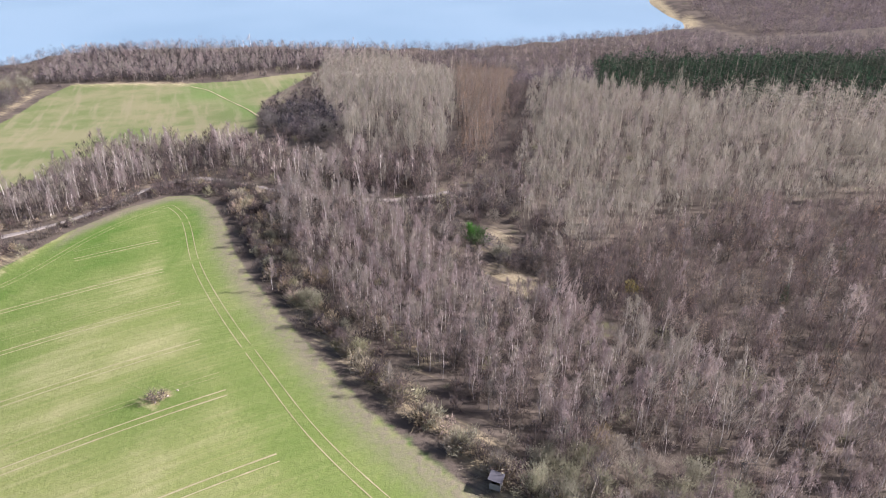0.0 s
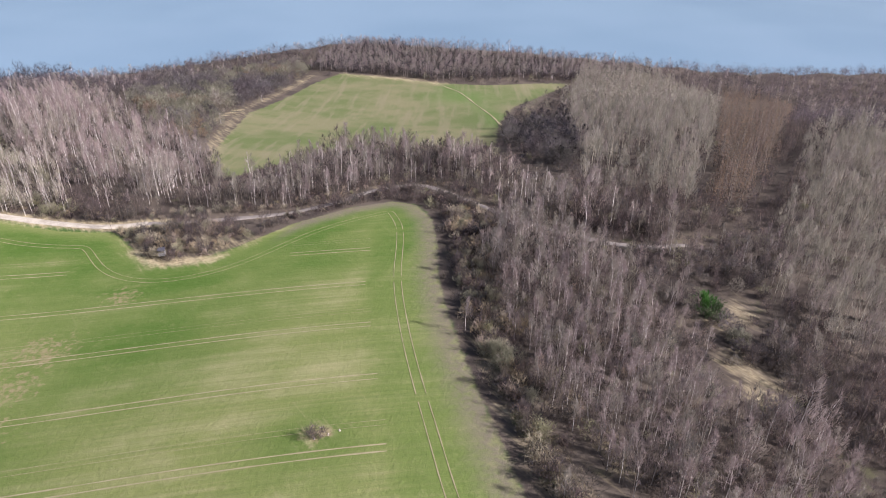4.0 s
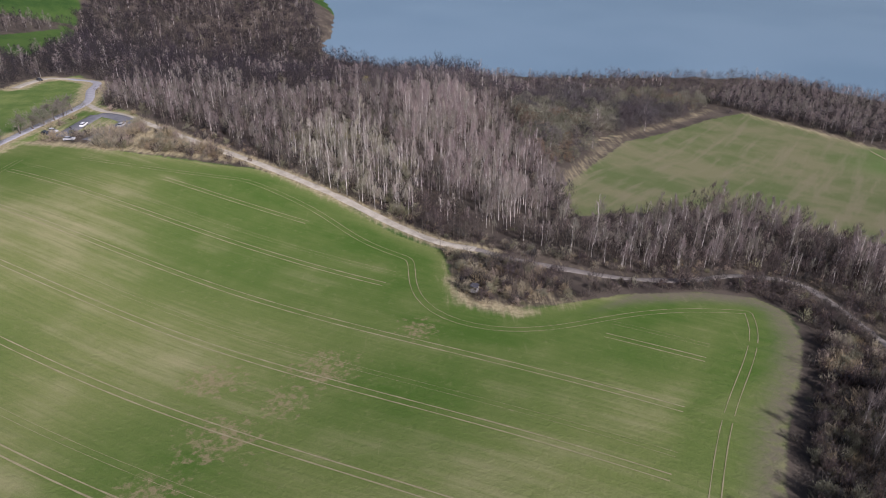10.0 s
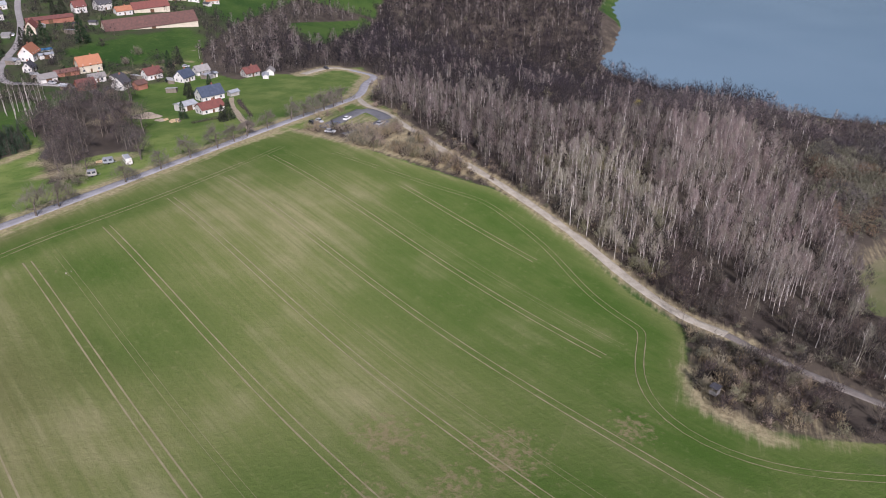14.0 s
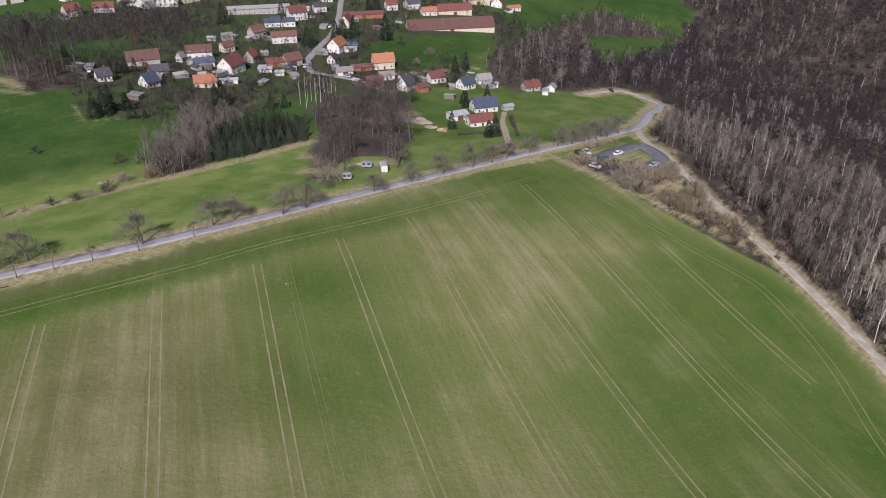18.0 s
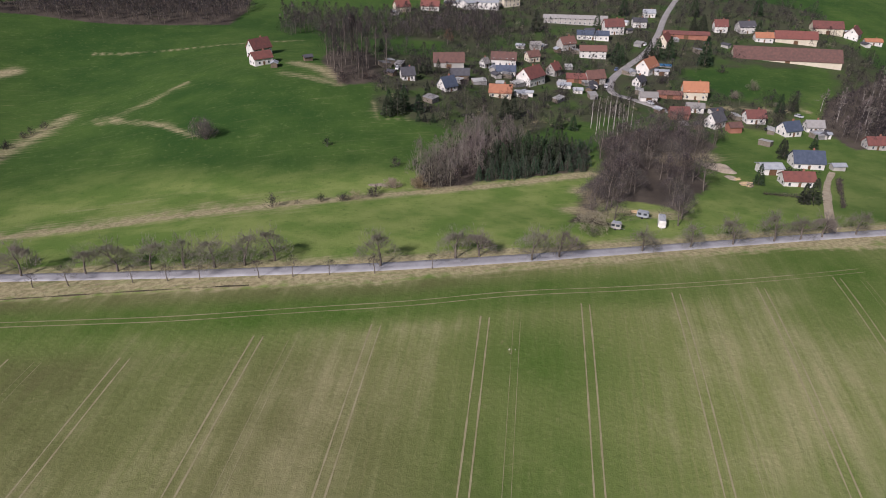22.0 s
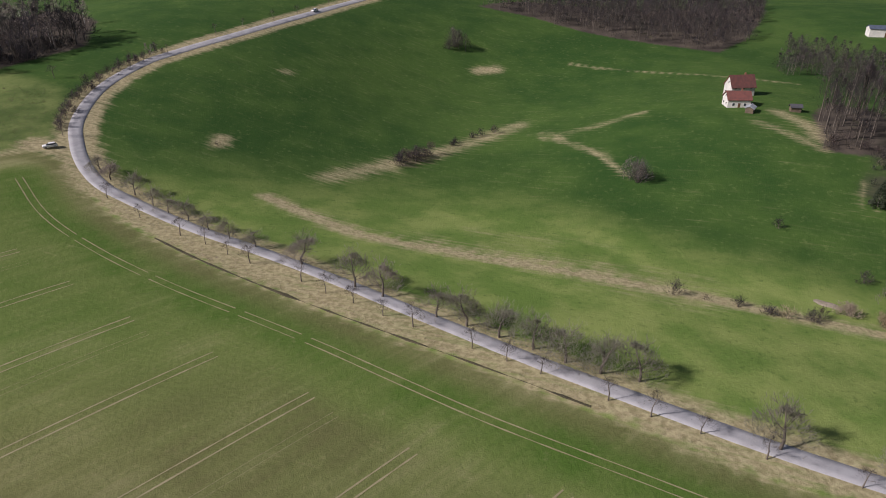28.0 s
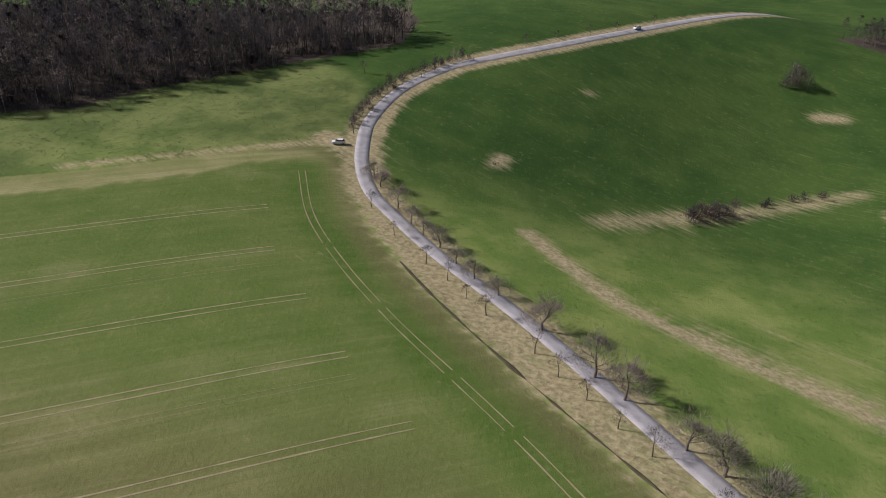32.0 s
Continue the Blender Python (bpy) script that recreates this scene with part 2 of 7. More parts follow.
def away(x, y, line, closed=False):
    """Distance from points to a line of corners."""
    p = np.array(line, float)
    q = np.roll(p, -1, 0) if closed else p[1:]
    p = p if closed else p[:-1]
    best = np.full(np.shape(x), 1e9)
    for (ax, ay), (bx, by) in zip(p, q):
        dx, dy = bx - ax, by - ay
        s = np.clip(((x - ax) * dx + (y - ay) * dy) / (dx * dx + dy * dy + 1e-9), 0, 1)
        best = np.minimum(best, np.hypot(x - ax - s * dx, y - ay - s * dy))
    return best


def inside(x, y, line):
    p = np.array(line, float)
    odd = np.zeros(np.shape(x), bool)
    for (ax, ay), (bx, by) in zip(p, np.roll(p, -1, 0)):
        cross = (ay > y) != (by > y)
        odd ^= cross & (x < (bx - ax) * (y - ay) / (by - ay + 1e-12) + ax)
    return odd


def deep(x, y, line):
    """Metres inside (+) or outside (-) an outline."""
    d = away(x, y, line, True)
    return np.where(inside(x, y, line), d, -d)


def smooth(v, lo, hi):
    s = np.clip((v - lo) / (hi - lo), 0, 1)
    return s * s * (3 - 2 * s)


def height(x, y):
    x, y = np.asarray(x, float), np.asarray(y, float)
    h = np.full(np.shape(x), BASE)
    for a, b, r, k in HILLS:
        h = h + k * np.exp(-((x - a) ** 2 + (y - b) ** 2) / (2 * r * r))
    far = smooth(y, 640, 800)
    h = h * (1 - far) + (LAKE + 6) * far
    d = deep(x, y, SHORE)
    land = np.clip(h, LAKE + 0.4 + np.minimum(-d, 60) * 0.03, LAKE + 0.4 + np.maximum(-d, 0) * 0.5)
    return np.where(d > 0, LAKE - 0.5 - np.minimum(d, 40) * 0.2, land)


def h1(x, y):
    return float(height(np.array([x]), np.array([y]))[0])


def curve(points, step=3.0, closed=False):
    """A smooth line through corners, in even steps."""
    p = np.array(points, float)
    ext = np.vstack([p[-1:], p, p[:2]]) if closed else np.vstack([2 * p[0] - p[1], p, 2 * p[-1] - p[-2]])
    out = []
    for i in range(1, len(ext) - 2):
        a, b, c, d = ext[i - 1:i + 3]
        n = max(2, int(np.hypot(*(c - b)) / step))
        for t in np.arange(n) / n:
            out.append(0.5 * (2 * b + (c - a) * t + (2 * a - 5 * b + 4 * c - d) * t * t + (3 * b - a - 3 * c + d) * t ** 3))
    if not closed:
        out.append(p[-1])
    return np.array(out)


def mesh(name, verts, faces, materials, index=None):
    """A mesh from arrays of corners and of triangles or quads."""
    me = bpy.data.meshes.new(name)
    verts, faces = np.asarray(verts, np.float32), np.asarray(faces, np.int32)
    me.vertices.add(len(verts))
    me.vertices.foreach_set("co", verts.ravel())
    me.loops.add(faces.size)
    me.loops.foreach_set("vertex_index", faces.ravel())
    me.polygons.add(len(faces))
    me.polygons.foreach_set("loop_start", np.arange(len(faces), dtype=np.int32) * faces.shape[1])
    for m in materials:
        me.materials.append(m)
    if index is not None:
        me.polygons.foreach_set("material_index", np.asarray(index, np.int32))
    me.update(calc_edges=True)
    me.validate()
    return me


def flat(me, value=True):
    me.polygons.foreach_set("use_smooth", np.full(len(me.polygons), value))
    return me


ROAD = [(-634, -60), (-560, -20), (-500, 60), (-470, 105), (-468, 128), (-448, 138), (-420, 129), (-392, 122), (-374, 113), (-341, 86), (-319, 67), (-290, 43), (-262, 21), (-239, 3), (-213, -20),
        (-189, -47), (-172, -70), (-154, -96), (-139, -115), (-122, -133), (-107, -151), (-98, -163), (-92, -178), (-88.5, -194),
        (-87, -211), (-90, -232), (-96, -249), (-108, -268), (-122, -282), (-147, -306), (-177, -338), (-212, -375), (-256, -421), (-330, -500)]
ROAD = ROAD[4:]
LANE = [(-468, 128), (-474, 118), (-462, 106), (-450, 98)]
TRACK = [(-380, 119), (-362, 120), (-340, 126), (-318, 130), (-288, 137), (-254, 149), (-232, 156), (-212, 161), (-185, 165), (-168, 169), (-158, 175),
         (-148, 179), (-134, 187), (-120, 197), (-110, 211), (-104, 228), (-92, 238), (-78, 232), (-54, 217), (-36, 209), (-14, 206), (2, 213), (16, 229)]
RIDE = [(16, 229), (24, 260), (36, 320), (52, 420), (80, 610)]
MARGIN = [(10, 70), (5, 84), (-4, 92), (-17, 109), (-30, 130), (-40, 148)]
DRIVE = [(-320, 69), (-341, 65), (-374, 60), (-396, 59)]
STREET = [(-420, -5), (-434, -16), (-442, -38), (-446, -52), (-468, -61), (-496, -64), (-532, -66), (-577, -74), (-640, -89), (-760, -110)]

# woods: outline of each stand
WOODS = dict(
    birch=[(-58, 204), (-43, 219), (-18, 199), (-4, 165), (10, 141), (25, 130), (44, 121), (56, 105), (74, 87), (100, 70), (60, 50), (24, 62), (15, 80), (9, 92), (2, 98), (-7, 108), (-20, 128), (-34, 148)],
    aspen=[(24, 222), (28, 172), (36, 165), (60, 180), (88, 194), (140, 202), (165, 235), (154, 245), (135, 254), (114, 262), (113, 290), (94, 306), (70, 328), (46, 360), (34, 270)],
    brown=[(33, 160), (58, 175), (87, 190), (140, 200), (150, 190), (110, 110), (80, 88), (57, 109), (45, 124), (38, 143)],
    pine=[(72, 336), (96, 316), (118, 302), (135, 300), (175, 292), (240, 330), (335, 530), (243, 608), (136, 640)],
    poplar=[(-48, 300), (-32, 240), (1, 230), (4, 318), (4, 505), (-42, 590), (-92, 555), (-86, 470)],
    dark=[(-102, 380), (-84, 322), (-41, 262), (-45, 305), (-68, 374)],
    larch=[(6, 236), (15, 240), (26, 307), (46, 480), (58, 600), (8, 610), (6, 317)],
    strip=[(15, 242), (25, 240), (36, 275), (60, 400), (66, 480), (66, 600), (57, 600), (47, 480), (28, 307)],
    far=[(-43, 585), (60, 608), (66, 480), (56, 380), (70, 350), (136, 645), (243, 612), (335, 535), (390, 620), (264, 676), (214, 700), (168, 708), (112, 692), (15, 657), (-44, 622)],
    shore=[(300, 880), (330, 800), (420, 700), (520, 640), (720, 900), (520, 1200), (330, 1050)],
    belt=[(-162, 184), (-136, 195), (-120, 206), (-114, 222), (-104, 238), (-88, 244), (-46, 219), (-23, 214), (-2, 212), (-5, 232), (-42, 242), (-64, 258), (-90, 282), (-118, 292), (-140, 288), (-152, 246), (-156, 206)],
    grove=[(-376, 124), (-317, 137), (-278, 147), (-247, 157), (-212, 167), (-182, 172), (-166, 180), (-159, 214), (-177, 236), (-203, 245), (-236, 268), (-255, 272), (-307, 313), (-321, 266), (-325, 200), (-390, 150)],
    scrub=[(-222, 258), (-192, 250), (-240, 340), (-268, 440), (-284, 478), (-312, 500), (-334, 445), (-347, 405), (-326, 350), (-285, 305)],
    slope=[(-400, 140), (-390, 152), (-325, 202), (-321, 266), (-307, 313), (-301, 355), (-305, 441), (-300, 505), (-345, 440), (-390, 412), (-440, 430), (-500, 452), (-567, 462), (-615, 440), (-660, 395), (-780, 450), (-900, 500), (-1000, 560), (-1010, 330), (-880, 205), (-841, 223), (-600, 150), (-492, 142), (-430, 146)],
    rim=[(-449, 97), (-457, 60), (-517, 57), (-557, 89), (-570, 124), (-640, 145), (-714, 192), (-800, 200), (-841, 223), (-600, 150), (-492, 142), (-478, 131)],
    bluff=[(-289, 487), (-258, 487), (-184, 487), (-96, 538), (-44, 608), (-48, 624), (-104, 588), (-175, 560), (-233, 568), (-281, 574), (-297, 540)],
    thicket=[(-43, 219), (-23, 212), (2, 210), (20, 226), (24, 222), (28, 172), (34, 163), (25, 130), (10, 141), (-4, 165), (-18, 199)],
    south=[(60, -178), (10, -196), (-4, -218), (-28, -244), (-55, -267), (-83, -290), (-84, -335), (0, -560), (180, -560), (320, -400), (220, -200)],
    village=[(-463, 44), (-437, 62), (-480, 104), (-530, 112), (-640, 100), (-760, 190), (-760, 120), (-600, 60), (-513, 41)],
    hill=[(-300, -395), (-329, -375), (-351, -344), (-377, -318), (-405, -291), (-440, -313), (-480, -350), (-560, -440), (-400, -470)],
    yard=[(-340, -143), (-359, -134), (-385, -152), (-402, -176), (-386, -190), (-363, -174)],
    copse=[(-277, 3), (-288, 25), (-300, 31), (-318, 24), (-345, 25), (-372, 11), (-400, 14), (-413, -4), (-398, -22), (-375, -28), (-345, -14), (-318, -9), (-296, -3)],
    hazel=[(-275, -54), (-289, -41), (-320, -47), (-345, -50), (-354, -60), (-338, -71), (-300, -67)],
    spruce=[(-294, -43), (-336, -17), (-361, -28), (-337, -54)],
    bay=[(-121, 175), (-125, 160), (-131, 155), (-138, 154), (-148, 161), (-160, 168), (-150, 175), (-136, 182)],
    lot=[(-262, 143), (-276, 128), (-294, 111), (-310, 98), (-318, 92), (-322, 96), (-310, 108), (-322, 124), (-300, 131), (-270, 141)],
)

# what grows where inside the grove
PINK = [(-318, 257), (-343, 311), (-249, 263), (-185, 225), (-158, 205), (-160, 182), (-200, 197), (-247, 208)]
OLIVE = [(-262, 164), (-279, 193), (-247, 208), (-205, 189), (-180, 170), (-195, 163), (-222, 158)]
MAROON = [(-210, 182), (-195, 193), (-160, 182), (-160, 172), (-176, 168)]

# ---- ground: one sheet, with its kinds of cover and broad sun and cloud shade as masks ----
def grown(lo, hi, fine, far):
    mid = np.arange(lo, hi + 0.1, fine)
    steps = fine * 1.055 ** np.arange(1, 140)
    out = np.cumsum(steps)
    out = out[out < far]
    return np.concatenate([lo - out[::-1], mid, hi + out])


gx, gy = grown(-420, 90, 3.0, 3500), grown(-330, 330, 3.0, 3500)
X, Y = np.meshgrid(gx, gy)
Zg = height(X, Y)
X, Y, Zg = X.ravel(), Y.ravel(), Zg.ravel()
grid = np.arange(len(X)).reshape(len(gy), len(gx))
quads = np.stack([grid[:-1, :-1], grid[:-1, 1:], grid[1:, 1:], grid[1:, :-1]], -1).reshape(-1, 4)
rng = np.random.default_rng(5)
in_field = deep(X, Y, FIELD)
wood = np.full(len(X), -60.0)
for key, outline in WOODS.items():
    wood = np.maximum(wood, deep(X, Y, outline))
BACKWOOD = [(-76, 208), (-67, 191), (-58, 169), (-47, 148), (-36, 129), (-26, 113), (-14, 94), (6, 72), (110, 40), (420, 400), (480, 720), (700, 1300), (300, 1200), (0, 720), (-330, 660), (-560, 440), (-900, 520), (-860, 223), (-600, 145), (-400, 132), (-330, 130), (-321, 84), (-293, 107), (-259, 137), (-250, 147), (-211, 160), (-163, 167), (-148, 159), (-130, 153), (-119, 170), (-103, 209), (-84, 218)]
wood = np.maximum(wood, deep(X, Y, BACKWOOD))
VILLAGE = [(-330, -115), (-345, -60), (-385, -45), (-425, -25), (-440, 40), (-480, 30), (-600, 60), (-720, 0), (-720, -150), (-530, -230), (-430, -205), (-390, -160)]
LAWN = [(-510, -41), (-539, -14), (-581, 32), (-508, 47), (-475, 2), (-492, -20)]
PADDOCK = [(-390, -244), (-449, -193), (-470, -170), (-437, -152), (-400, -172), (-424, -199), (-370, -212)]
road_d = np.minimum(away(X, Y, ROAD), away(X, Y, LANE))
track_d = away(X, Y, TRACK)
bump = lambda x, y, r: np.exp(-((X - x) ** 2 + (Y - y) ** 2) / (2 * r * r))
band = lambda line, w: np.exp(-(away(X, Y, line) / w) ** 2)
UPPATH = [(-172, 472), (-156, 460), (-135, 431), (-117, 404), (-101, 373)]
dry = np.clip(smooth(road_d, 9, 4.5), 0, 1) * 0.95
dry = np.maximum(dry, 0.95 * smooth(in_field, 0.8, -0.8) * smooth(in_field, -11, -8) * smooth(road_d, 19, 14) * (Y < 80))
dry = np.maximum(dry, smooth(np.abs(deep(X, Y, SHORE)), 12, 4) * np.where(X > 150, 1.0, 0.35))
dry = np.maximum(dry, smooth(track_d, 6, 2) * np.where(X < -150, 0.8, 0.25))
DRYLINES = [([(-143, -158), (-165, -127), (-205, -101), (-231, -81), (-256, -62), (-291, -38), (-333, -14)], 3.2, 1.2), ([(-150, -150), (-170, -131), (-208, -106), (-234, -86)], 1.6, 0.7), ([(-186, -116), (-214, -94), (-246, -70)], 1.8, 0.6), ([(-184, -120), (-217, -96), (-239, -74)], 10, 0.5), ([(-176, -128), (-214, -106), (-250, -84)], 3, 0.4), ([(-200, -130), (-235, -108)], 5, 0.3),
            ([(-164, -177), (-204, -200), (-256, -227)], 6, 0.75), ([(-262, -213), (-268, -175), (-266, -156)], 2.5, 0.7), ([(-170, -125), (-145, -157)], 4, 0.5),
            ([(-265, -301), (-276, -302)], 5, 1.0), ([(-262, -206), (-285, -205), (-306, -207)], 2.5, 0.6), ([(-256, -214), (-264, -190), (-268, -170)], 2.0, 0.55), ([(-345, -152), (-351, -163), (-350, -180)], 5, 0.75), ([(-318, -300), (-345, -270), (-372, -244), (-398, -222)], 1.8, 0.7), ([(-131, -198), (-134, -205)], 4, 0.8), ([(-162, -269), (-166, -272)], 4, 0.6), (MARGIN, 4, 0.55),
            ([(-2, 108), (-15, 128)], 3, 0.45), ([(-190, 244), (-213, 285), (-237, 328), (-251, 361), (-259, 395), (-267, 434), (-277, 479)], 4.5, 0.5), ([(-226, 282), (-240, 316), (-250, 347)], 1.6, 0.9), ([(-259, 482), (-183, 480), (-146, 489)], 3, 0.6),
            ([(14, 156), (19, 148), (23, 139)], 5, 0.62), ([(15, 182), (17, 174)], 5, 0.5), ([(8, 172), (14, 166)], 4, 0.45), ([(-121, 160), (-135, 153), (-146, 158)], 4, 1.0), ([(-122, 170), (-135, 164), (-150, 166)], 8, 0.6), ([(-76, -190), (-44, -172), (-10, -155)], 3, 0.7),
            ([(-262, 142), (-294, 109), (-322, 84)], 4, 0.9), ([(-292, 117), (-304, 127)], 8, 1.0), ([(-328, 108), (-336, 114), (-328, 117)], 8, 0.75), ([(-346, 105), (-330, 98)], 9, 0.62), ([(-322, 108), (-332, 116)], 6, 0.55), ([(-356, 122), (-345, 128)], 6, 0.6), ([(-262, 25), (-275, 30)], 9, 0.7), ([(-370, 5), (-382, 14)], 8, 1.0), ([(-288, -2), (-291, 8)], 7, 0.75), ([(-346, 97), (-332, 100), (-320, 93)], 7, 0.65), ([(-334, -172), (-337, -160), (-340, -144)], 4, 0.6), ([(-312, -10), (-300, 2), (-298, 14), (-306, 26)], 5, 0.85), ([(-335, -97), (-323, -108), (-338, -122)], 1.6, 0.5), ([(-361, -57), (-371, -59), (-384, -62)], 1.2, 0.8), ([(-455, -6), (-469, 15), (-485, 36)], 2, 0.9)]
for line, w, k in DRYLINES:
    dry = np.maximum(dry, k * band(line, w))
dry = dry * np.where(in_field > 1.5, smooth(in_field, 6, 1), 1)
dry = np.maximum(dry, 0.55 * bump(-52, 99, 3.5))
HEADLAND = [(-76, -169), (-86, -144), (-100, -122), (-116.5, -101), (-133, -82.5), (-145, -68.5), (-158, -52), (-170, -37.5), (-187, -20), (-204, -3.5), (-224, 13), (-245, 32.5), (-265.5, 50.5), (-282, 64.5), (-299, 78.5)]
head_d = away(X, Y, HEADLAND)
side_of = smooth(Y, 20, 80)
lush = ((1 - side_of) * smooth(head_d, 11, 3.5) + side_of * smooth(np.abs(in_field - 11), 12, 5) * np.where(X > -70, 0.6, 1.0)) * (in_field > 0)
lush *= 1 - 0.5 * smooth(X, -230, -275)
# middle of the sunlit band; crop colour darkens away from it as cloud shade
SUNLIT_AXIS = [(-85, 70), (-130, 66), (-180, 38), (-225, 45), (-290, 70)]
spine = away(X, Y, SUNLIT_AXIS)
lush = np.maximum(lush, smooth(spine, 28, 70) * (Y > 50) * (0.25 + 0.55 * smooth(X, -70, -105)) * (in_field > 12))
# olive-brown tone stands in for cloud shade; the roadside edge is truly olive-brown
damp = smooth(spine, 30, 100) * smooth(X, -215, -140) * smooth(Y, 62, 30) * smooth(Y, -85, -35) * smooth(head_d, 8, 16) * (in_field > 0)
damp = np.maximum(damp, 0.75 * bump(-156, 6, 24) * smooth(head_d, 8, 16))
damp = np.maximum(damp, 0.8 * smooth(in_field, 9, 3) * smooth(Y, 30, -10) * smooth(road_d, 32, 24) * (in_field > 0))
# deeper green painted for cloud shade over the south and south-east crop
lush = np.maximum(lush, 0.55 * smooth(Y, 10, -40) * smooth(head_d, 60, 20) * (in_field > 12))
lush = np.maximum(lush, 0.75 * smooth(X, -150, -100) * smooth(Y, -45, -90) * (in_field > 12))
lush = np.maximum(lush, bump(-52, 97, 9) * 0.75)
for x, y, r in ((-112, 118, 22), (-128, 150, 20), (-115, 70, 16), (-205, 30, 12), (-290, 75, 20), (-95, 170, 14), (-178, 40, 14)):
    lush = np.maximum(lush, bump(x, y, r))
lush = np.maximum(lush, np.maximum(bump(-150, 448, 14), 0.8 * band(UPPATH, 7)) * (Y > 300))
bare = np.zeros(len(X))
for x, y, r in ((-118, 82, 8), (-128, 108, 8), (-122, 96, 6), (-138, 88, 7), (-130, 135, 5), (-110, 66, 7)):
    bare = np.maximum(bare, bump(x, y, r))
bare = np.maximum(bare, 1.6 * bump(-52, 99, 2.2))
bare = np.maximum(bare, 1.2 * bump(-205, 22, 1.6))
tilled = smooth(in_field, 8, 1.0) * (in_field > -1) * (Y > 70) * (X > -112)
rough = np.maximum(smooth(deep(X, Y, [(-76, -189), (-20, -155), (60, -120), (200, -150), (38, -190), (5, -212), (-24, -241), (-60, -262), (-82, -240), (-82, -200)]), -2, 4), 0)
for lot_, k in (([(-308, 27), (-346, 24), (-356, 50), (-400, 60), (-372, 80), (-318, 58)], 0.5), ([(-372, 86), (-404, 64), (-436, 78), (-484, 138), (-440, 136), (-398, 124)], 0.6)):
    rough = np.maximum(rough, k * smooth(deep(X, Y, lot_), -4, 6))
wood = np.minimum(wood, np.hypot(X + 298, Y - 17) - 15)
green = mesh("ground", np.stack([X, Y, Zg], -1), quads, [])
flat(green)
# the mask near the road brightens the meadow where sunlight falls
for name, values in (("field", np.clip(in_field, -30, 30)), ("upfield", np.clip(deep(X, Y, UPFIELD), -30, 30)), ("wood", np.clip(wood, -30, 30)),
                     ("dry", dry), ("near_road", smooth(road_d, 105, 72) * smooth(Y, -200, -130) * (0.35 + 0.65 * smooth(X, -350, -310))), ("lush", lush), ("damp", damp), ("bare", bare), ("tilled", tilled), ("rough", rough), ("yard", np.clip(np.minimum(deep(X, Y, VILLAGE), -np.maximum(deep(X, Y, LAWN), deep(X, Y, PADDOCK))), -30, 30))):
    green.attributes.new(name, "FLOAT", "POINT").data.foreach_set("value", np.asarray(values, np.float32))

g = Graph("ground_cover")
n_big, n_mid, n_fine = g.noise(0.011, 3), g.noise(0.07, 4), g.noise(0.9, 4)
n_tiny = g.noise(5.0, 2)
ROWS = math.atan2(0.505, 1.0)
gm = g.t.nodes.new("ShaderNodeMapping")
g.put(gm.inputs[0], g.place())
gm.vector_type = "TEXTURE"
gm.inputs[2].default_value = (0, 0, ROWS)
gm.inputs[3].default_value = (70, 3.2, 10)
rows = g.node("ShaderNodeTexNoise", 0, Vector=gm.outputs[0], Scale=1.0, Detail=5.0, Roughness=0.65)
gm2 = g.t.nodes.new("ShaderNodeMapping")
g.put(gm2.inputs[0], g.place())
gm2.vector_type = "TEXTURE"
gm2.inputs[2].default_value = (0, 0, ROWS)
gm2.inputs[3].default_value = (160, 28, 40)
swath = g.node("ShaderNodeTexNoise", 0, Vector=gm2.outputs[0], Scale=1.0, Detail=3.0, Roughness=0.5)
gm3 = g.t.nodes.new("ShaderNodeMapping")
g.put(gm3.inputs[0], g.place())
gm3.vector_type = "TEXTURE"
gm3.inputs[2].default_value = (0, 0, ROWS)
gm3.inputs[3].default_value = (24, 0.8, 10)
drill = g.node("ShaderNodeTexNoise", 0, Vector=gm3.outputs[0], Scale=1.0, Detail=4.0, Roughness=0.7)
jitter = g.math("MULTIPLY", g.math("SUBTRACT", g.noise(0.35, 4), 0.5), 6.0)
fine_jitter = g.math("MULTIPLY", g.math("SUBTRACT", n_fine, 0.5), 2.0)
gm5 = g.t.nodes.new("ShaderNodeMapping")
g.put(gm5.inputs[0], g.place())
gm5.vector_type = "TEXTURE"
gm5.inputs[2].default_value = (0, 0, radians(144.8))
gm5.inputs[3].default_value = (12, 1.3, 6)
streak = g.node("ShaderNodeTexNoise", 0, Vector=gm5.outputs[0], Scale=1.0, Detail=5.0, Roughness=0.65)
# meadow: its dark base has cloud shade painted in
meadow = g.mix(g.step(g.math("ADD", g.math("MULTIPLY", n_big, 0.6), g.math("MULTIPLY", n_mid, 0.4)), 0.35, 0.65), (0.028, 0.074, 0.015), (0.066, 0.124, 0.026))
meadow = g.mix(g.math("MULTIPLY", g.math("MULTIPLY", g.step(streak, 0.5, 0.75), g.step(n_big, 0.4, 0.62, 0.25, 1.0)), 0.42), meadow, (0.15, 0.165, 0.066))
meadow = g.mix(g.math("MULTIPLY", g.attribute("rough"), g.step(n_mid, 0.35, 0.65, 0.35, 0.9)), meadow, (0.185, 0.225, 0.075))
# yellower roadside grass, its colour also raised to stand in for sunlight
road_meadow_sun = g.mix(g.step(n_mid, 0.35, 0.65), (0.14, 0.225, 0.048), (0.255, 0.315, 0.092))
meadow = g.mix(g.math("MULTIPLY", g.attribute("near_road"), g.step(g.noise(0.03, 3), 0.3, 0.6, 0.78, 1.0)), meadow, road_meadow_sun)
fleck = g.noise(0.5, 6, None, 0.68)
meadow = g.mix(g.step(fleck, 0.54, 0.74, 0.0, 0.42), meadow, (0.2, 0.24, 0.085))
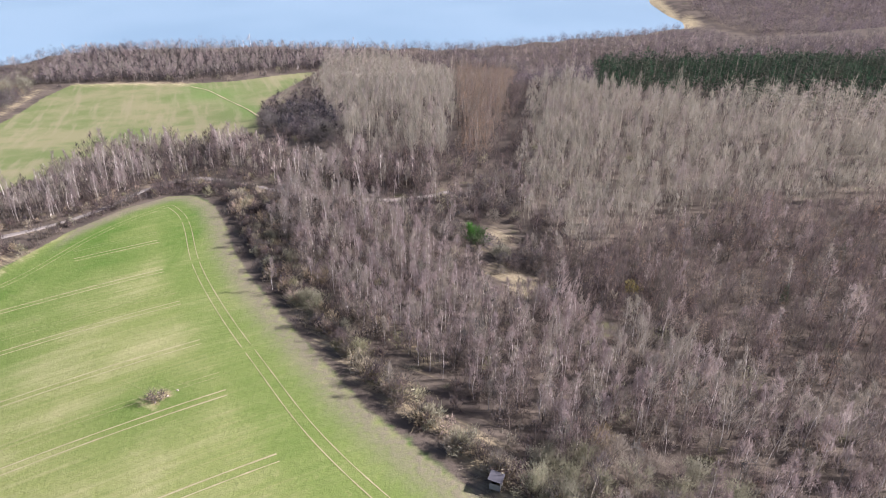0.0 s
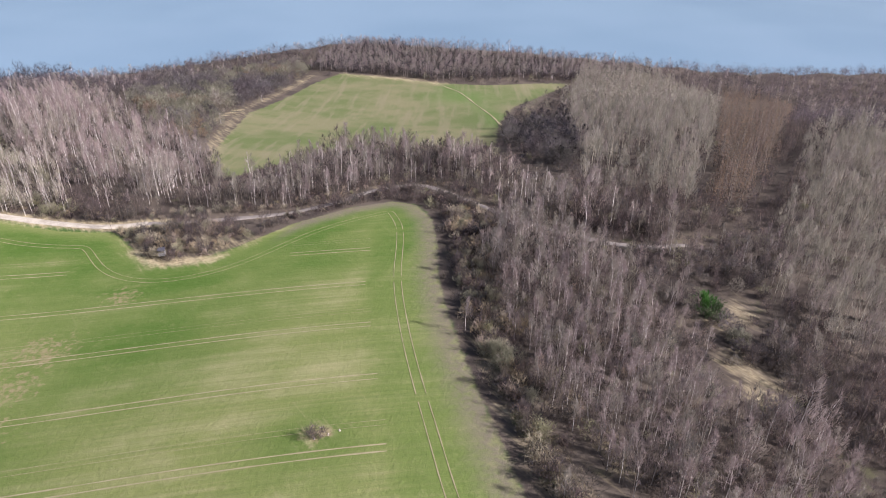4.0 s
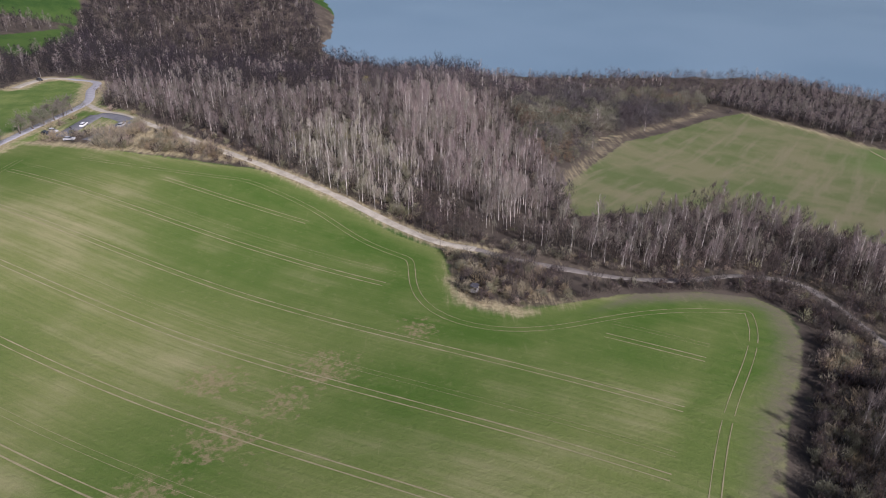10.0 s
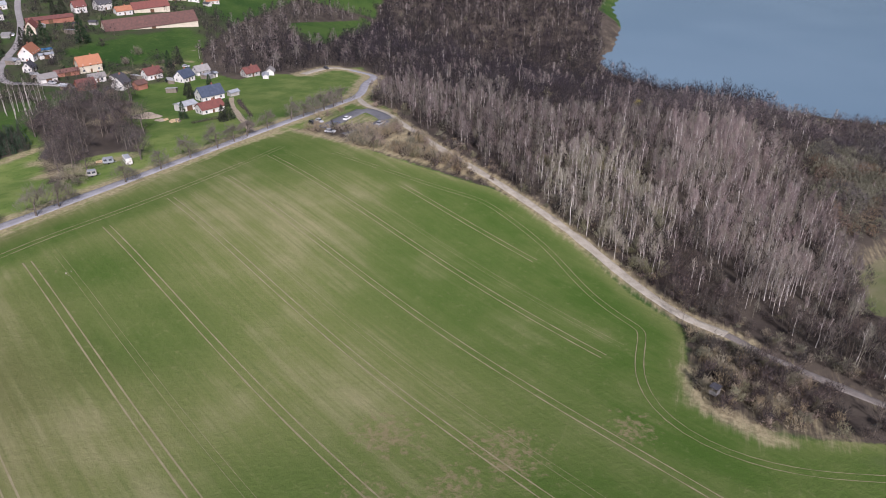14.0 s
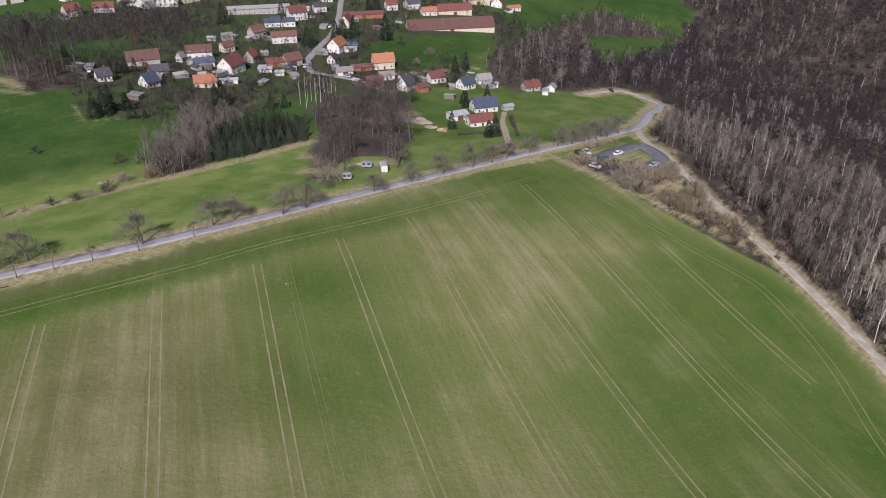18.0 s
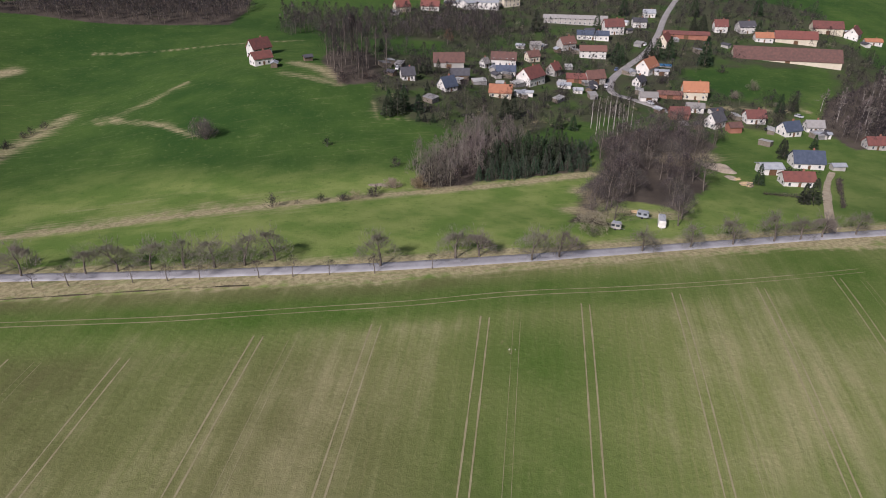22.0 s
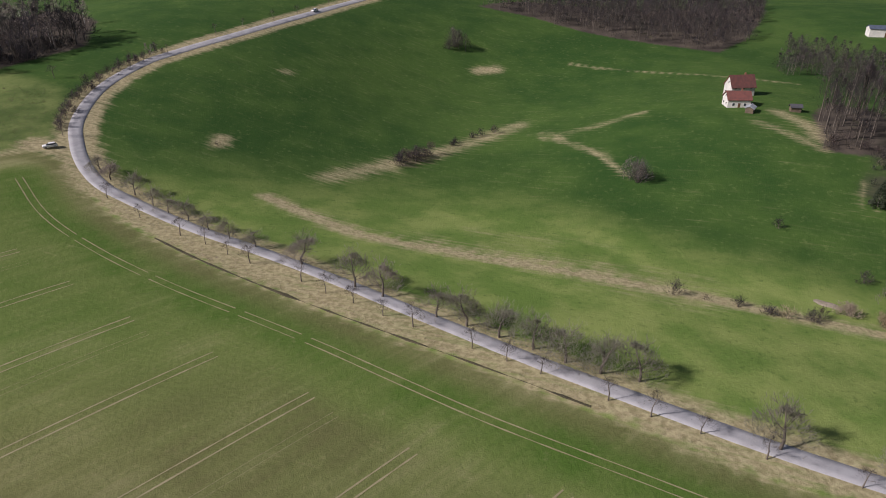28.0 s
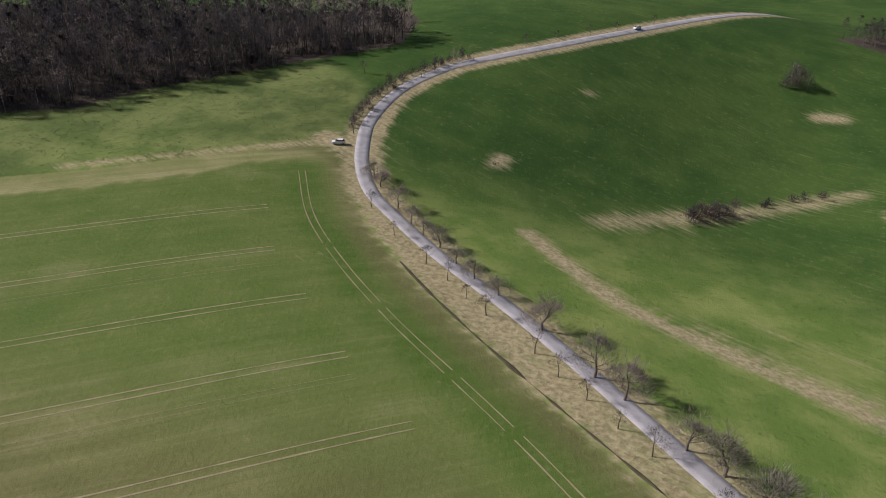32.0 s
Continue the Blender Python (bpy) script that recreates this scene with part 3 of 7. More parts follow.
meadow = g.mix(g.step(fleck, 0.46, 0.28, 0.0, 0.45), meadow, (0.03, 0.075, 0.014))
# crop: its deep green is real lush growth plus painted cloud shade
thin = g.math("ADD", g.math("ADD", g.math("MULTIPLY", rows, 0.6), g.math("MULTIPLY", swath, 0.5)), g.math("MULTIPLY", n_mid, 0.5))
thin = g.math("SUBTRACT", thin, g.math("MULTIPLY", g.attribute("lush"), 0.24))
crop = g.mix(g.step(thin, 0.64, 1.12), (0.178, 0.21, 0.066), (0.37, 0.338, 0.185))
crop = g.mix(g.math("MULTIPLY", g.step(n_fine, 0.4, 0.8), 0.2), crop, (0.26, 0.25, 0.13))
crop = g.mix(g.step(drill, 0.5, 0.74, 0.0, 0.36), crop, (0.3, 0.27, 0.14))
crop = g.mix(g.step(drill, 0.5, 0.3, 0.0, 0.32), crop, (0.105, 0.14, 0.045))
crop = g.mix(g.math("MULTIPLY", g.attribute("lush"), g.step(g.math("ADD", n_mid, g.math("MULTIPLY", rows, 0.6)), 0.55, 1.1, 0.95, 0.5)), crop, (0.063, 0.128, 0.019))
# cloud shade painted as a darker olive-brown crop
crop = g.mix(g.math("MULTIPLY", g.attribute("damp"), g.step(g.math("ADD", rows, n_mid), 0.75, 1.2, 0.9, 0.5)), crop, (0.125, 0.118, 0.052))
gaps = g.step(g.math("ADD", g.attribute("bare"), g.math("MULTIPLY", g.math("SUBTRACT", g.noise(0.6, 6, None, 0.7), 0.5), 3.2)), 0.6, 1.3, 0.0, 0.75)
crop = g.mix(g.math("MULTIPLY", gaps, g.step(g.attribute("bare"), 0.15, 0.4)), crop, (0.3, 0.235, 0.14))
crop = g.mix(g.math("MULTIPLY", g.attribute("tilled"), g.step(g.math("ADD", n_fine, g.math("MULTIPLY", n_mid, 0.4)), 0.45, 0.8, 0.55, 1.0)), crop, (0.165, 0.145, 0.105))
crop = g.mix(g.step(fleck, 0.55, 0.75, 0.0, 0.25), crop, (0.32, 0.29, 0.15))
crop = g.mix(g.step(fleck, 0.45, 0.27, 0.0, 0.28), crop, (0.075, 0.12, 0.025))
# upper field
upper = g.mix(g.step(g.math("ADD", g.math("MULTIPLY", g.noise(0.02, 3), 0.6), g.math("MULTIPLY", n_mid, 0.4)), 0.38, 0.62), (0.11, 0.142, 0.052), (0.185, 0.18, 0.095))
gm4 = g.t.nodes.new("ShaderNodeMapping")
g.put(gm4.inputs[0], g.place())
gm4.vector_type = "TEXTURE"
gm4.inputs[2].default_value = (0, 0, radians(109.7))
gm4.inputs[3].default_value = (110, 6, 10)
bands = g.node("ShaderNodeTexNoise", 0, Vector=gm4.outputs[0], Scale=1.0, Detail=4.0, Roughness=0.6)
upper = g.mix(g.step(bands, 0.48, 0.66, 0.0, 0.55), upper, (0.225, 0.2, 0.125))
upper = g.mix(g.math("MULTIPLY", g.attribute("lush"), 0.8), upper, (0.1, 0.165, 0.045))
# wood floor
litter = g.mix(g.step(n_mid, 0.35, 0.65), (0.064, 0.052, 0.045), (0.112, 0.092, 0.074))
litter = g.mix(g.math("MULTIPLY", g.step(n_fine, 0.5, 0.7), 0.4), litter, (0.122, 0.1, 0.075))
litter = g.mix(g.step(g.noise(0.13, 3), 0.62, 0.75, 0.0, 0.5), litter, (0.09, 0.1, 0.04))
straw = g.mix(g.step(n_fine, 0.3, 0.7), (0.3, 0.248, 0.145), (0.5, 0.432, 0.262))
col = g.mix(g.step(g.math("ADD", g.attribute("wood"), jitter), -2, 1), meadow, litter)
col = g.mix(g.math("MULTIPLY", g.step(g.math("ADD", g.attribute("yard"), jitter), -4, 4), g.step(g.noise(0.06, 4), 0.34, 0.56, 0.2, 0.85)), col, (0.07, 0.068, 0.046))
col = g.mix(g.step(g.math("ADD", g.attribute("upfield"), jitter), -0.7, 0.7), col, upper)
col = g.mix(g.step(g.math("ADD", g.attribute("field"), fine_jitter), -0.6, 0.6), col, crop)
col = g.mix(g.step(g.math("ADD", g.attribute("dry"), g.math("ADD", g.math("MULTIPLY", g.math("SUBTRACT", n_mid, 0.5), 0.5), g.math("MULTIPLY", g.math("SUBTRACT", streak, 0.5), 1.5))), 0.15, 1.05, 0.0, 0.94), col, straw)
col = g.mix(g.math("MULTIPLY", g.step(n_tiny, 0.3, 0.7), 0.18), col, (0.03, 0.035, 0.015))
g.bump(g.math("ADD", n_fine, g.math("MULTIPLY", n_tiny, 0.5)), 0.6, 0.3)
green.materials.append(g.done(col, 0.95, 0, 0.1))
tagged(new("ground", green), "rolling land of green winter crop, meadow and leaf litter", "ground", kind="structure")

# ---- lake ----
g = Graph("lake_water")
ripple = g.math("ADD", g.noise(0.25, 4), g.math("MULTIPLY", g.noise(0.012, 2), 0.6))
g.bump(ripple, 0.12, 0.5)
g.done(g.mix(g.step(g.noise(0.004, 2), 0.3, 0.7), (0.15, 0.235, 0.3), (0.18, 0.27, 0.335)), 0.16, 0, 0.5)
lx = np.array([-3600, -1600, -1000, -600, -300, 0, 300, 600, 3600.0])
ly = np.array([350, 500, 650, 900, 1400, 3700.0])
LX, LY = np.meshgrid(lx, ly)
lg = np.arange(LX.size).reshape(LX.shape)
water = mesh("lake", np.stack([LX.ravel(), LY.ravel(), np.full(LX.size, LAKE)], -1), np.stack([lg[:-1, :-1], lg[:-1, 1:], lg[1:, 1:], lg[1:, :-1]], -1).reshape(-1, 4), [g.m])
tagged(new("lake", water), "wide calm blue-grey lake under a pale sky", "lake", kind="structure")

# ---- ways ----
def strip(name, line, width, lift, material, step=2.5, thick=0.25, across=4, wobble=0.0, closed=False):
    """A draped ribbon with a real edge, along a smooth line."""
    c = curve(line, step, closed)
    d = np.gradient(c, axis=0)
    d /= np.linalg.norm(d, axis=1)[:, None] + 1e-9
    nrm = np.stack([-d[:, 1], d[:, 0]], -1)
    r = np.random.default_rng(len(c))
    w = width / 2 + wobble * np.convolve(r.normal(size=len(c)), np.ones(3) / 3, "same")
    rows_, zs = [], []
    for k in np.linspace(-1, 1, across):
        p = c + nrm * (w * k)[:, None]
        rows_.append(p)
        zs.append(height(p[:, 0], p[:, 1]) + lift)
    rows_ = [c - nrm * (w + 0.15)[:, None]] + rows_ + [c + nrm * (w + 0.15)[:, None]]
    zs = [zs[0] - thick] + zs + [zs[-1] - thick]
    n, k = len(c), len(rows_)
    v = np.stack([np.c_[p, z] for p, z in zip(rows_, zs)], 1).reshape(-1, 3)
    i = np.arange(n * k).reshape(n, k)
    f = np.stack([i[:-1, :-1], i[1:, :-1], i[1:, 1:], i[:-1, 1:]], -1).reshape(-1, 4)[:, ::-1]
    return mesh(name, v, f, [material])


g = Graph("asphalt")
worn = g.math("ADD", g.math("MULTIPLY", g.noise(0.3, 4), 0.6), g.math("MULTIPLY", g.noise(6, 3), 0.4))
g.bump(g.noise(12, 3), 0.3, 0.02)
M["asphalt"] = g.done(g.mix(g.step(worn, 0.35, 0.65), (0.29, 0.285, 0.295), (0.4, 0.395, 0.41)), 0.8, 0, 0.3)
M["dark_asphalt"] = mottled("dark_asphalt", (0.13, 0.135, 0.145), (0.2, 0.2, 0.21), 0.4)
M["gravel"] = mottled("gravel", (0.31, 0.28, 0.222), (0.5, 0.458, 0.372), 0.35)
M["tramline"] = mottled("tramline", (0.23, 0.205, 0.11), (0.31, 0.278, 0.165), 0.3)
tagged(new("road", strip("road", ROAD, 4.3, 0.12, M["asphalt"])), "narrow grey asphalt country road with worn edges", "road", kind="structure")
tagged(new("road_lane", strip("road_lane", LANE, 4.5, 0.14, M["gravel"])), "pale gravel turning place at the road's end", "road", kind="structure")
tagged(new("track", strip("track", TRACK[:11], 3.0, 0.1, M["gravel"], wobble=0.3)), "pale gravel farm track along the field edge", "track", kind="structure")
tagged(new("track_wood", strip("track_wood", TRACK[10:-1], 2.4, 0.08, mottled("wet_gravel", (0.15, 0.135, 0.118), (0.25, 0.225, 0.2), 0.5), wobble=0.4)), "damp grey forest track through bare trees", "track", kind="structure")
tagged(new("driveway", strip("driveway", DRIVE, 2.5, 0.1, mottled("sandy_gravel", (0.3, 0.25, 0.175), (0.43, 0.37, 0.27), 0.5), wobble=0.3)), "sandy gravel drive up to the houses", "track", kind="structure")
tagged(new("village_street", strip("village_street", STREET, 4.0, 0.15, mottled("old_asphalt", (0.24, 0.23, 0.22), (0.36, 0.34, 0.33), 0.3))), "grey village street between the houses", "road", kind="structure")
tagged(new("ditch", strip("ditch", [(-188, -37), (-174, -53), (-159, -70), (-141, -91), (-124, -112), (-113, -127)], 0.42, 0.06, mottled("ditch_soil", (0.05, 0.045, 0.028), (0.11, 0.095, 0.055), 0.4), wobble=0.35)), "dark earth ditch between verge and crop", "ditch", kind="structure")
for ring, lab in (([(-322, 96), (-331, 102.5), (-340, 109), (-351, 117)], "entry"), ([(-351.5, 117), (-346, 120.5), (-338, 123), (-330, 124)], "rear"), ([(-329, 123.6), (-319, 116), (-313, 109), (-309.5, 103.5)], "side")):
    tagged(new("car_park_" + lab, strip("car_park", ring, 6.5, 0.13, M["dark_asphalt"])), "dark asphalt car park lane among bushes", "car park", kind="structure")

tagged(new("field_path", strip("field_path", UPPATH, 0.7, 0.12, M["tramline"], wobble=0.3)), "thin pale path worn across the upper field", "path", kind="structure")

# tyre tracks in the crop: two wheel marks a pass
tram = np.array([0.8927, 0.4507])
side_ = np.array([-tram[1], tram[0]])


def add_marks(c, lift=0.05, gap=1.9, w=0.42, what="long pair of pale tractor wheel marks across the crop"):
    root = tagged(new("tyre_track"), what, "tyre track", "tyre tracks in the crop")
    mid = c[len(c) // 2]
    root.location = (mid[0], mid[1], h1(*mid))
    d = np.gradient(c, axis=0)
    d /= np.linalg.norm(d, axis=1)[:, None] + 1e-9
    nrm = np.stack([-d[:, 1], d[:, 0]], -1)
    r = np.random.default_rng(int(abs(c[0, 0]) * 7) + len(c))
    for s in (-gap / 2, gap / 2):
        ww = w * (0.6 + 0.8 * r.random(len(c)))
        a, b = c + nrm * (s - ww / 2)[:, None], c + nrm * (s + ww / 2)[:, None]
        v = np.empty((2 * len(c), 3))
        v[0::2, :2], v[1::2, :2] = a, b
        v[:, 2] = height(v[:, 0], v[:, 1]) + lift
        i = np.arange(len(c) - 1) * 2
        o = new("wheel_mark", mesh("wheel_mark", v - np.array(root.location), np.stack([i, i + 2, i + 3, i + 1], -1), [M["tramline"]]))
        o.parent = root


for k in range(-6, 9):
    start = np.array([-157 - 17.9 * k, -36 + 16.1 * k])
    for t0, t1 in ((-70, 330),):
        s = np.arange(t0, t1, 2.5)
        c = start + s[:, None] * tram
        ok = deep(c[:, 0], c[:, 1], FIELD) > np.where(c[:, 1] < -20, 23, 17)
        edges = np.flatnonzero(np.diff(np.r_[0, ok.astype(int), 0]))
        for a, b in zip(edges[::2], edges[1::2]):
            if b - a > 6:
                add_marks(c[a:b], 0.05, 1.9, 0.3)
                if k % 2:
                    add_marks(c[a:b] + side_ * 7, 0.045, 1.5, 0.08, "faint thin pair of older wheel marks in the crop")
loop = curve(FIELD[:42], 2.5)
dd = np.gradient(loop, axis=0)
dd /= np.linalg.norm(dd, axis=1)[:, None] + 1e-9
lane_ = loop + np.stack([-dd[:, 1], dd[:, 0]], -1) * 10.5
for _ in range(12):
    lane_[1:-1] = 0.25 * lane_[:-2] + 0.5 * lane_[1:-1] + 0.25 * lane_[2:]
ok = (deep(lane_[:, 0], lane_[:, 1], FIELD) > 5) & (np.hypot(lane_[:, 0] + 321, lane_[:, 1] - 82) > 32) & (away(lane_[:, 0], lane_[:, 1], HEADLAND) > 18)
edges = np.flatnonzero(np.diff(np.r_[0, ok.astype(int), 0]))
r = np.random.default_rng(8)
for bend in [lane_[a:b] for a, b in zip(edges[::2], edges[1::2])] + [curve(HEADLAND, 2.5)]:
    a = 0
    while a < len(bend) - 5:
        n = int(r.integers(6, 16))
        add_marks(bend[a:a + n + 1], 0.05, 1.9, 0.18 if bend[a, 1] > 60 else 0.27, "broken pair of pale wheel marks along the headland")
        a += n + int(r.integers(0, 2))

# ---- trees ----
class Shape:
    """Gathers triangles with a material number each."""
    def __init__(self):
        self.v, self.f, self.m = [], [], []

    def tube(self, p, q, r0, r1, n, mat):
        p, q = np.array(p, float), np.array(q, float)
        d = (q - p) / (np.linalg.norm(q - p) + 1e-9)
        a = np.cross(d, (0.31, 0.9, 0.2))
        a /= np.linalg.norm(a)
        b = np.cross(d, a)
        k = len(self.v)
        for c, r in ((p, r0), (q, r1)):
            for i in range(n):
                t = 2 * math.pi * i / n
                self.v.append(c + r * (math.cos(t) * a + math.sin(t) * b))
        for i in range(n):
            j = (i + 1) % n
            self.f += [(k + i, k + j, k + n + j), (k + i, k + n + j, k + n + i)]
            self.m += [mat, mat]

    def sliver(self, p, d, w, mat, rng):
        a = np.cross(d, rng.normal(size=3))
        a *= 0.5 * w / (np.linalg.norm(a) + 1e-9)
        k = len(self.v)
        self.v += [p - a, p + a, p + d]
        self.f.append((k, k + 1, k + 2))
        self.m.append(mat)

    def arrays(self):
        return np.array(self.v, np.float32), np.array(self.f, np.int32), np.array(self.m, np.int32)


def unit(az, up):
    return np.array([math.cos(az) * math.cos(up), math.sin(az) * math.cos(up), math.sin(up)])


def bare_tree(seed, h=13.0, r=0.13, clear=0.4, limbs=9, reach=1.9, rise=55, twig=110, tl=1.3, tw=0.045, sides=4, cut=4, lean=0.5, up=0.35, forks=0):
    """A leafless tree: tapered stem, rising limbs and a haze of fine twigs."""
    rng = np.random.default_rng(seed)
    s = Shape()
    pts = [np.array([0, 0, -0.4])]
    off = rng.normal(size=2) * lean
    for i in range(1, cut + 1):
        t = i / cut
        pts.append(np.array([off[0] * t * t + rng.normal() * 0.12, off[1] * t * t + rng.normal() * 0.12, h * t]))
    for i in range(cut):
        s.tube(pts[i], pts[i + 1], r * (1 - 0.85 * i / cut), r * (1 - 0.85 * (i + 1) / cut), sides, 0)
    stem = lambda z: np.array([np.interp(z, [p[2] for p in pts], [p[k] for p in pts]) for k in range(3)])
    bones = []
    for i in range(limbs):
        t = clear + (0.97 - clear) * (i + rng.random()) / max(limbs, 1)
        p = stem(h * t)
        length = reach * (1.25 - t * 0.75) * (0.75 + 0.5 * rng.random()) * (1 if t > clear + 0.12 else 0.75)
        az, up = rng.random() * 6.283, radians(rise + rng.normal() * 9)
        d = unit(az, up) * length
        s.tube(p, p + d, r * 0.34 * (1.2 - t), 0.012, 3, 0)
        bones.append((p, d))
        for _ in range(forks):
            k = 0.35 + 0.4 * rng.random()
            e = unit(az + rng.normal() * 0.9, up + rng.normal() * 0.4) * length * 0.6
            s.tube(p + d * k, p + d * k + e, r * 0.16, 0.01, 3, 0)
            bones.append((p + d * k, e))
    # fine twigs form a rounded crown: dense towards its top and rim, with lumps where limbs end
    if tw > 0.075:
        tl, tw = tl * 1.4, tw * 0.95
    lumps = [(rng.random() * 6.283, 0.25 + 0.75 * rng.random(), 0.75 + 0.4 * rng.random()) for _ in range(7)]
    for i in range(twig):
        if bones and rng.random() < 0.25:
            p, d = bones[int(rng.integers(len(bones)))]
            p = p + d * (0.4 + 0.7 * rng.random()) + rng.normal(size=3) * 0.1 * reach
            out = d / (np.linalg.norm(d) + 1e-9) * 0.6
        else:
            az, u, grow = lumps[int(rng.integers(7))]
            az, u = az + rng.normal() * 0.55, min(1.0, max(0.0, u + rng.normal() * 0.16))
            wide = reach * 1.25 * grow * (0.28 + 0.72 * math.sin(math.pi * min(1, 0.25 + u * 0.75)) ** 0.7) * (1.15 - 0.55 * u)
            k = 0.35 + 0.65 * rng.random() ** 0.5
            ring = np.array([math.cos(az), math.sin(az), 0])
            p = stem(h * (clear + (0.97 - clear) * u)) + ring * wide * k
            out = ring * 0.55 * k
        q = out + rng.normal(size=3) * 0.3 + np.array([0, 0, up * 1.05])
        q *= tl * (0.55 + 0.8 * rng.random()) / (np.linalg.norm(q) + 1e-9)
        s.sliver(p - q * 0.45, q, tw * (0.7 + 0.6 * rng.random()), 1, rng)
    return s.arrays()


def bush(seed, h=2.5, w=1.8, stems=14, twig=130, tl=0.8, tw=0.05):
    """A many-stemmed leafless shrub with an uneven dome of twigs."""
    rng = np.random.default_rng(seed)
    s = Shape()
    for i in range(stems):
        az, up = rng.random() * 6.283, radians(40 + 45 * rng.random())
        d = unit(az, up) * np.array([w, w, h]) * (0.6 + 0.4 * rng.random()) * 0.9
        base = np.array([rng.normal() * 0.25, rng.normal() * 0.25, -0.15])
        s.tube(base, base + d, 0.045, 0.012, 3, 0)
    if tw > 0.075:
        tl, tw = tl * 1.35, tw * 1.05
    rods = []
    for i in range(26):
        az, up = rng.random() * 6.283, radians(12 + 75 * rng.random())
        rods.append((unit(az, up) * np.array([w, w, h]) * (0.72 + 0.28 * rng.random()), unit(az, up)))
    for i in range(twig):
        p, d = rods[int(rng.integers(len(rods)))]
        q = d * 0.7 + rng.normal(size=3) * 0.38 + np.array([0, 0, 0.3])
        q *= tl * (0.6 + 0.7 * rng.random()) / np.linalg.norm(q)
        p = p * (0.25 + 0.72 * rng.random() ** 0.6) + rng.normal(size=3) * w * 0.1 - q * 0.3
        p[2] = max(p[2], 0.05)
        s.sliver(p, q, tw * (0.7 + 0.6 * rng.random()), 1, rng)
    return s.arrays()


def dome(seed, h=4.5, w=3.2, twig=300, tl=0.55, tw=0.16):
    """A round bush: a few overlapping domes, closely set with short twigs that point outwards."""
    rng = np.random.default_rng(seed)
    s = Shape()
    knobs = [(np.array([0, 0, h * 0.38]), 1.0)]
    for i in range(5):
        az = i * 1.257 + rng.normal() * 0.3
        knobs.append((np.array([math.cos(az) * w * 0.48, math.sin(az) * w * 0.48, h * (0.22 + 0.3 * rng.random())]), 0.55 + 0.15 * rng.random()))
    for i in range(3):
        d = unit(rng.random() * 6.283, radians(50 + 30 * rng.random())) * h * 0.6
        s.tube((0, 0, -0.2), d, 0.06, 0.015, 3, 0)
    for i in range(twig):
        c, k = knobs[int(rng.integers(6)) if rng.random() < 0.65 else 0]
        d = unit(rng.random() * 6.283, math.asin(2 * rng.random() ** 0.7 - 1))
        p = c + d * np.array([w * 0.62, w * 0.62, h * 0.6]) * k * (0.72 + 0.28 * rng.random() ** 0.5)
        p[2] = max(p[2], 0.1)
        q = d + rng.normal(size=3) * 0.45 + np.array([0, 0, 0.25])
        s.sliver(p - q * tl * 0.4, q * tl * (0.6 + 0.7 * rng.random()), tw * (0.7 + 0.6 * rng.random()), 1, rng)
    return s.arrays()


def conifer(seed, h=12.0, w=2.2, clear=0.12, twig=170, tl=1.2, tw=0.16, droop=-0.15, pine=False):
    """A needle tree: straight stem and whorls of drooping or rising sprays."""
    rng = np.random.default_rng(seed)
    s = Shape()
    s.tube((0, 0, -0.3), (0, 0, h * 0.97), 0.16, 0.02, 4, 0)
    for i in range(twig):
        t = clear + (1 - clear) * rng.random() ** 1.15
        rad = w * ((1 - t) ** 0.75 if not pine else math.sqrt(max(0.02, 1 - (2 * (t - clear) / (1 - clear) - 0.75) ** 2 / 1.6)) * (1.02 - t * 0.35))
        az = rng.random() * 6.283
        k = 0.35 + 0.65 * rng.random()
        p = np.array([math.cos(az) * rad * k, math.sin(az) * rad * k, h * t * 0.98])
        q = np.array([math.cos(az), math.sin(az), droop + (0.5 if pine else 0)]) + rng.normal(size=3) * 0.35
        s.sliver(p, q * tl * (1.05 - t * 0.6) / np.linalg.norm(q), tw * 1.6, 1, rng)
    return s.arrays()


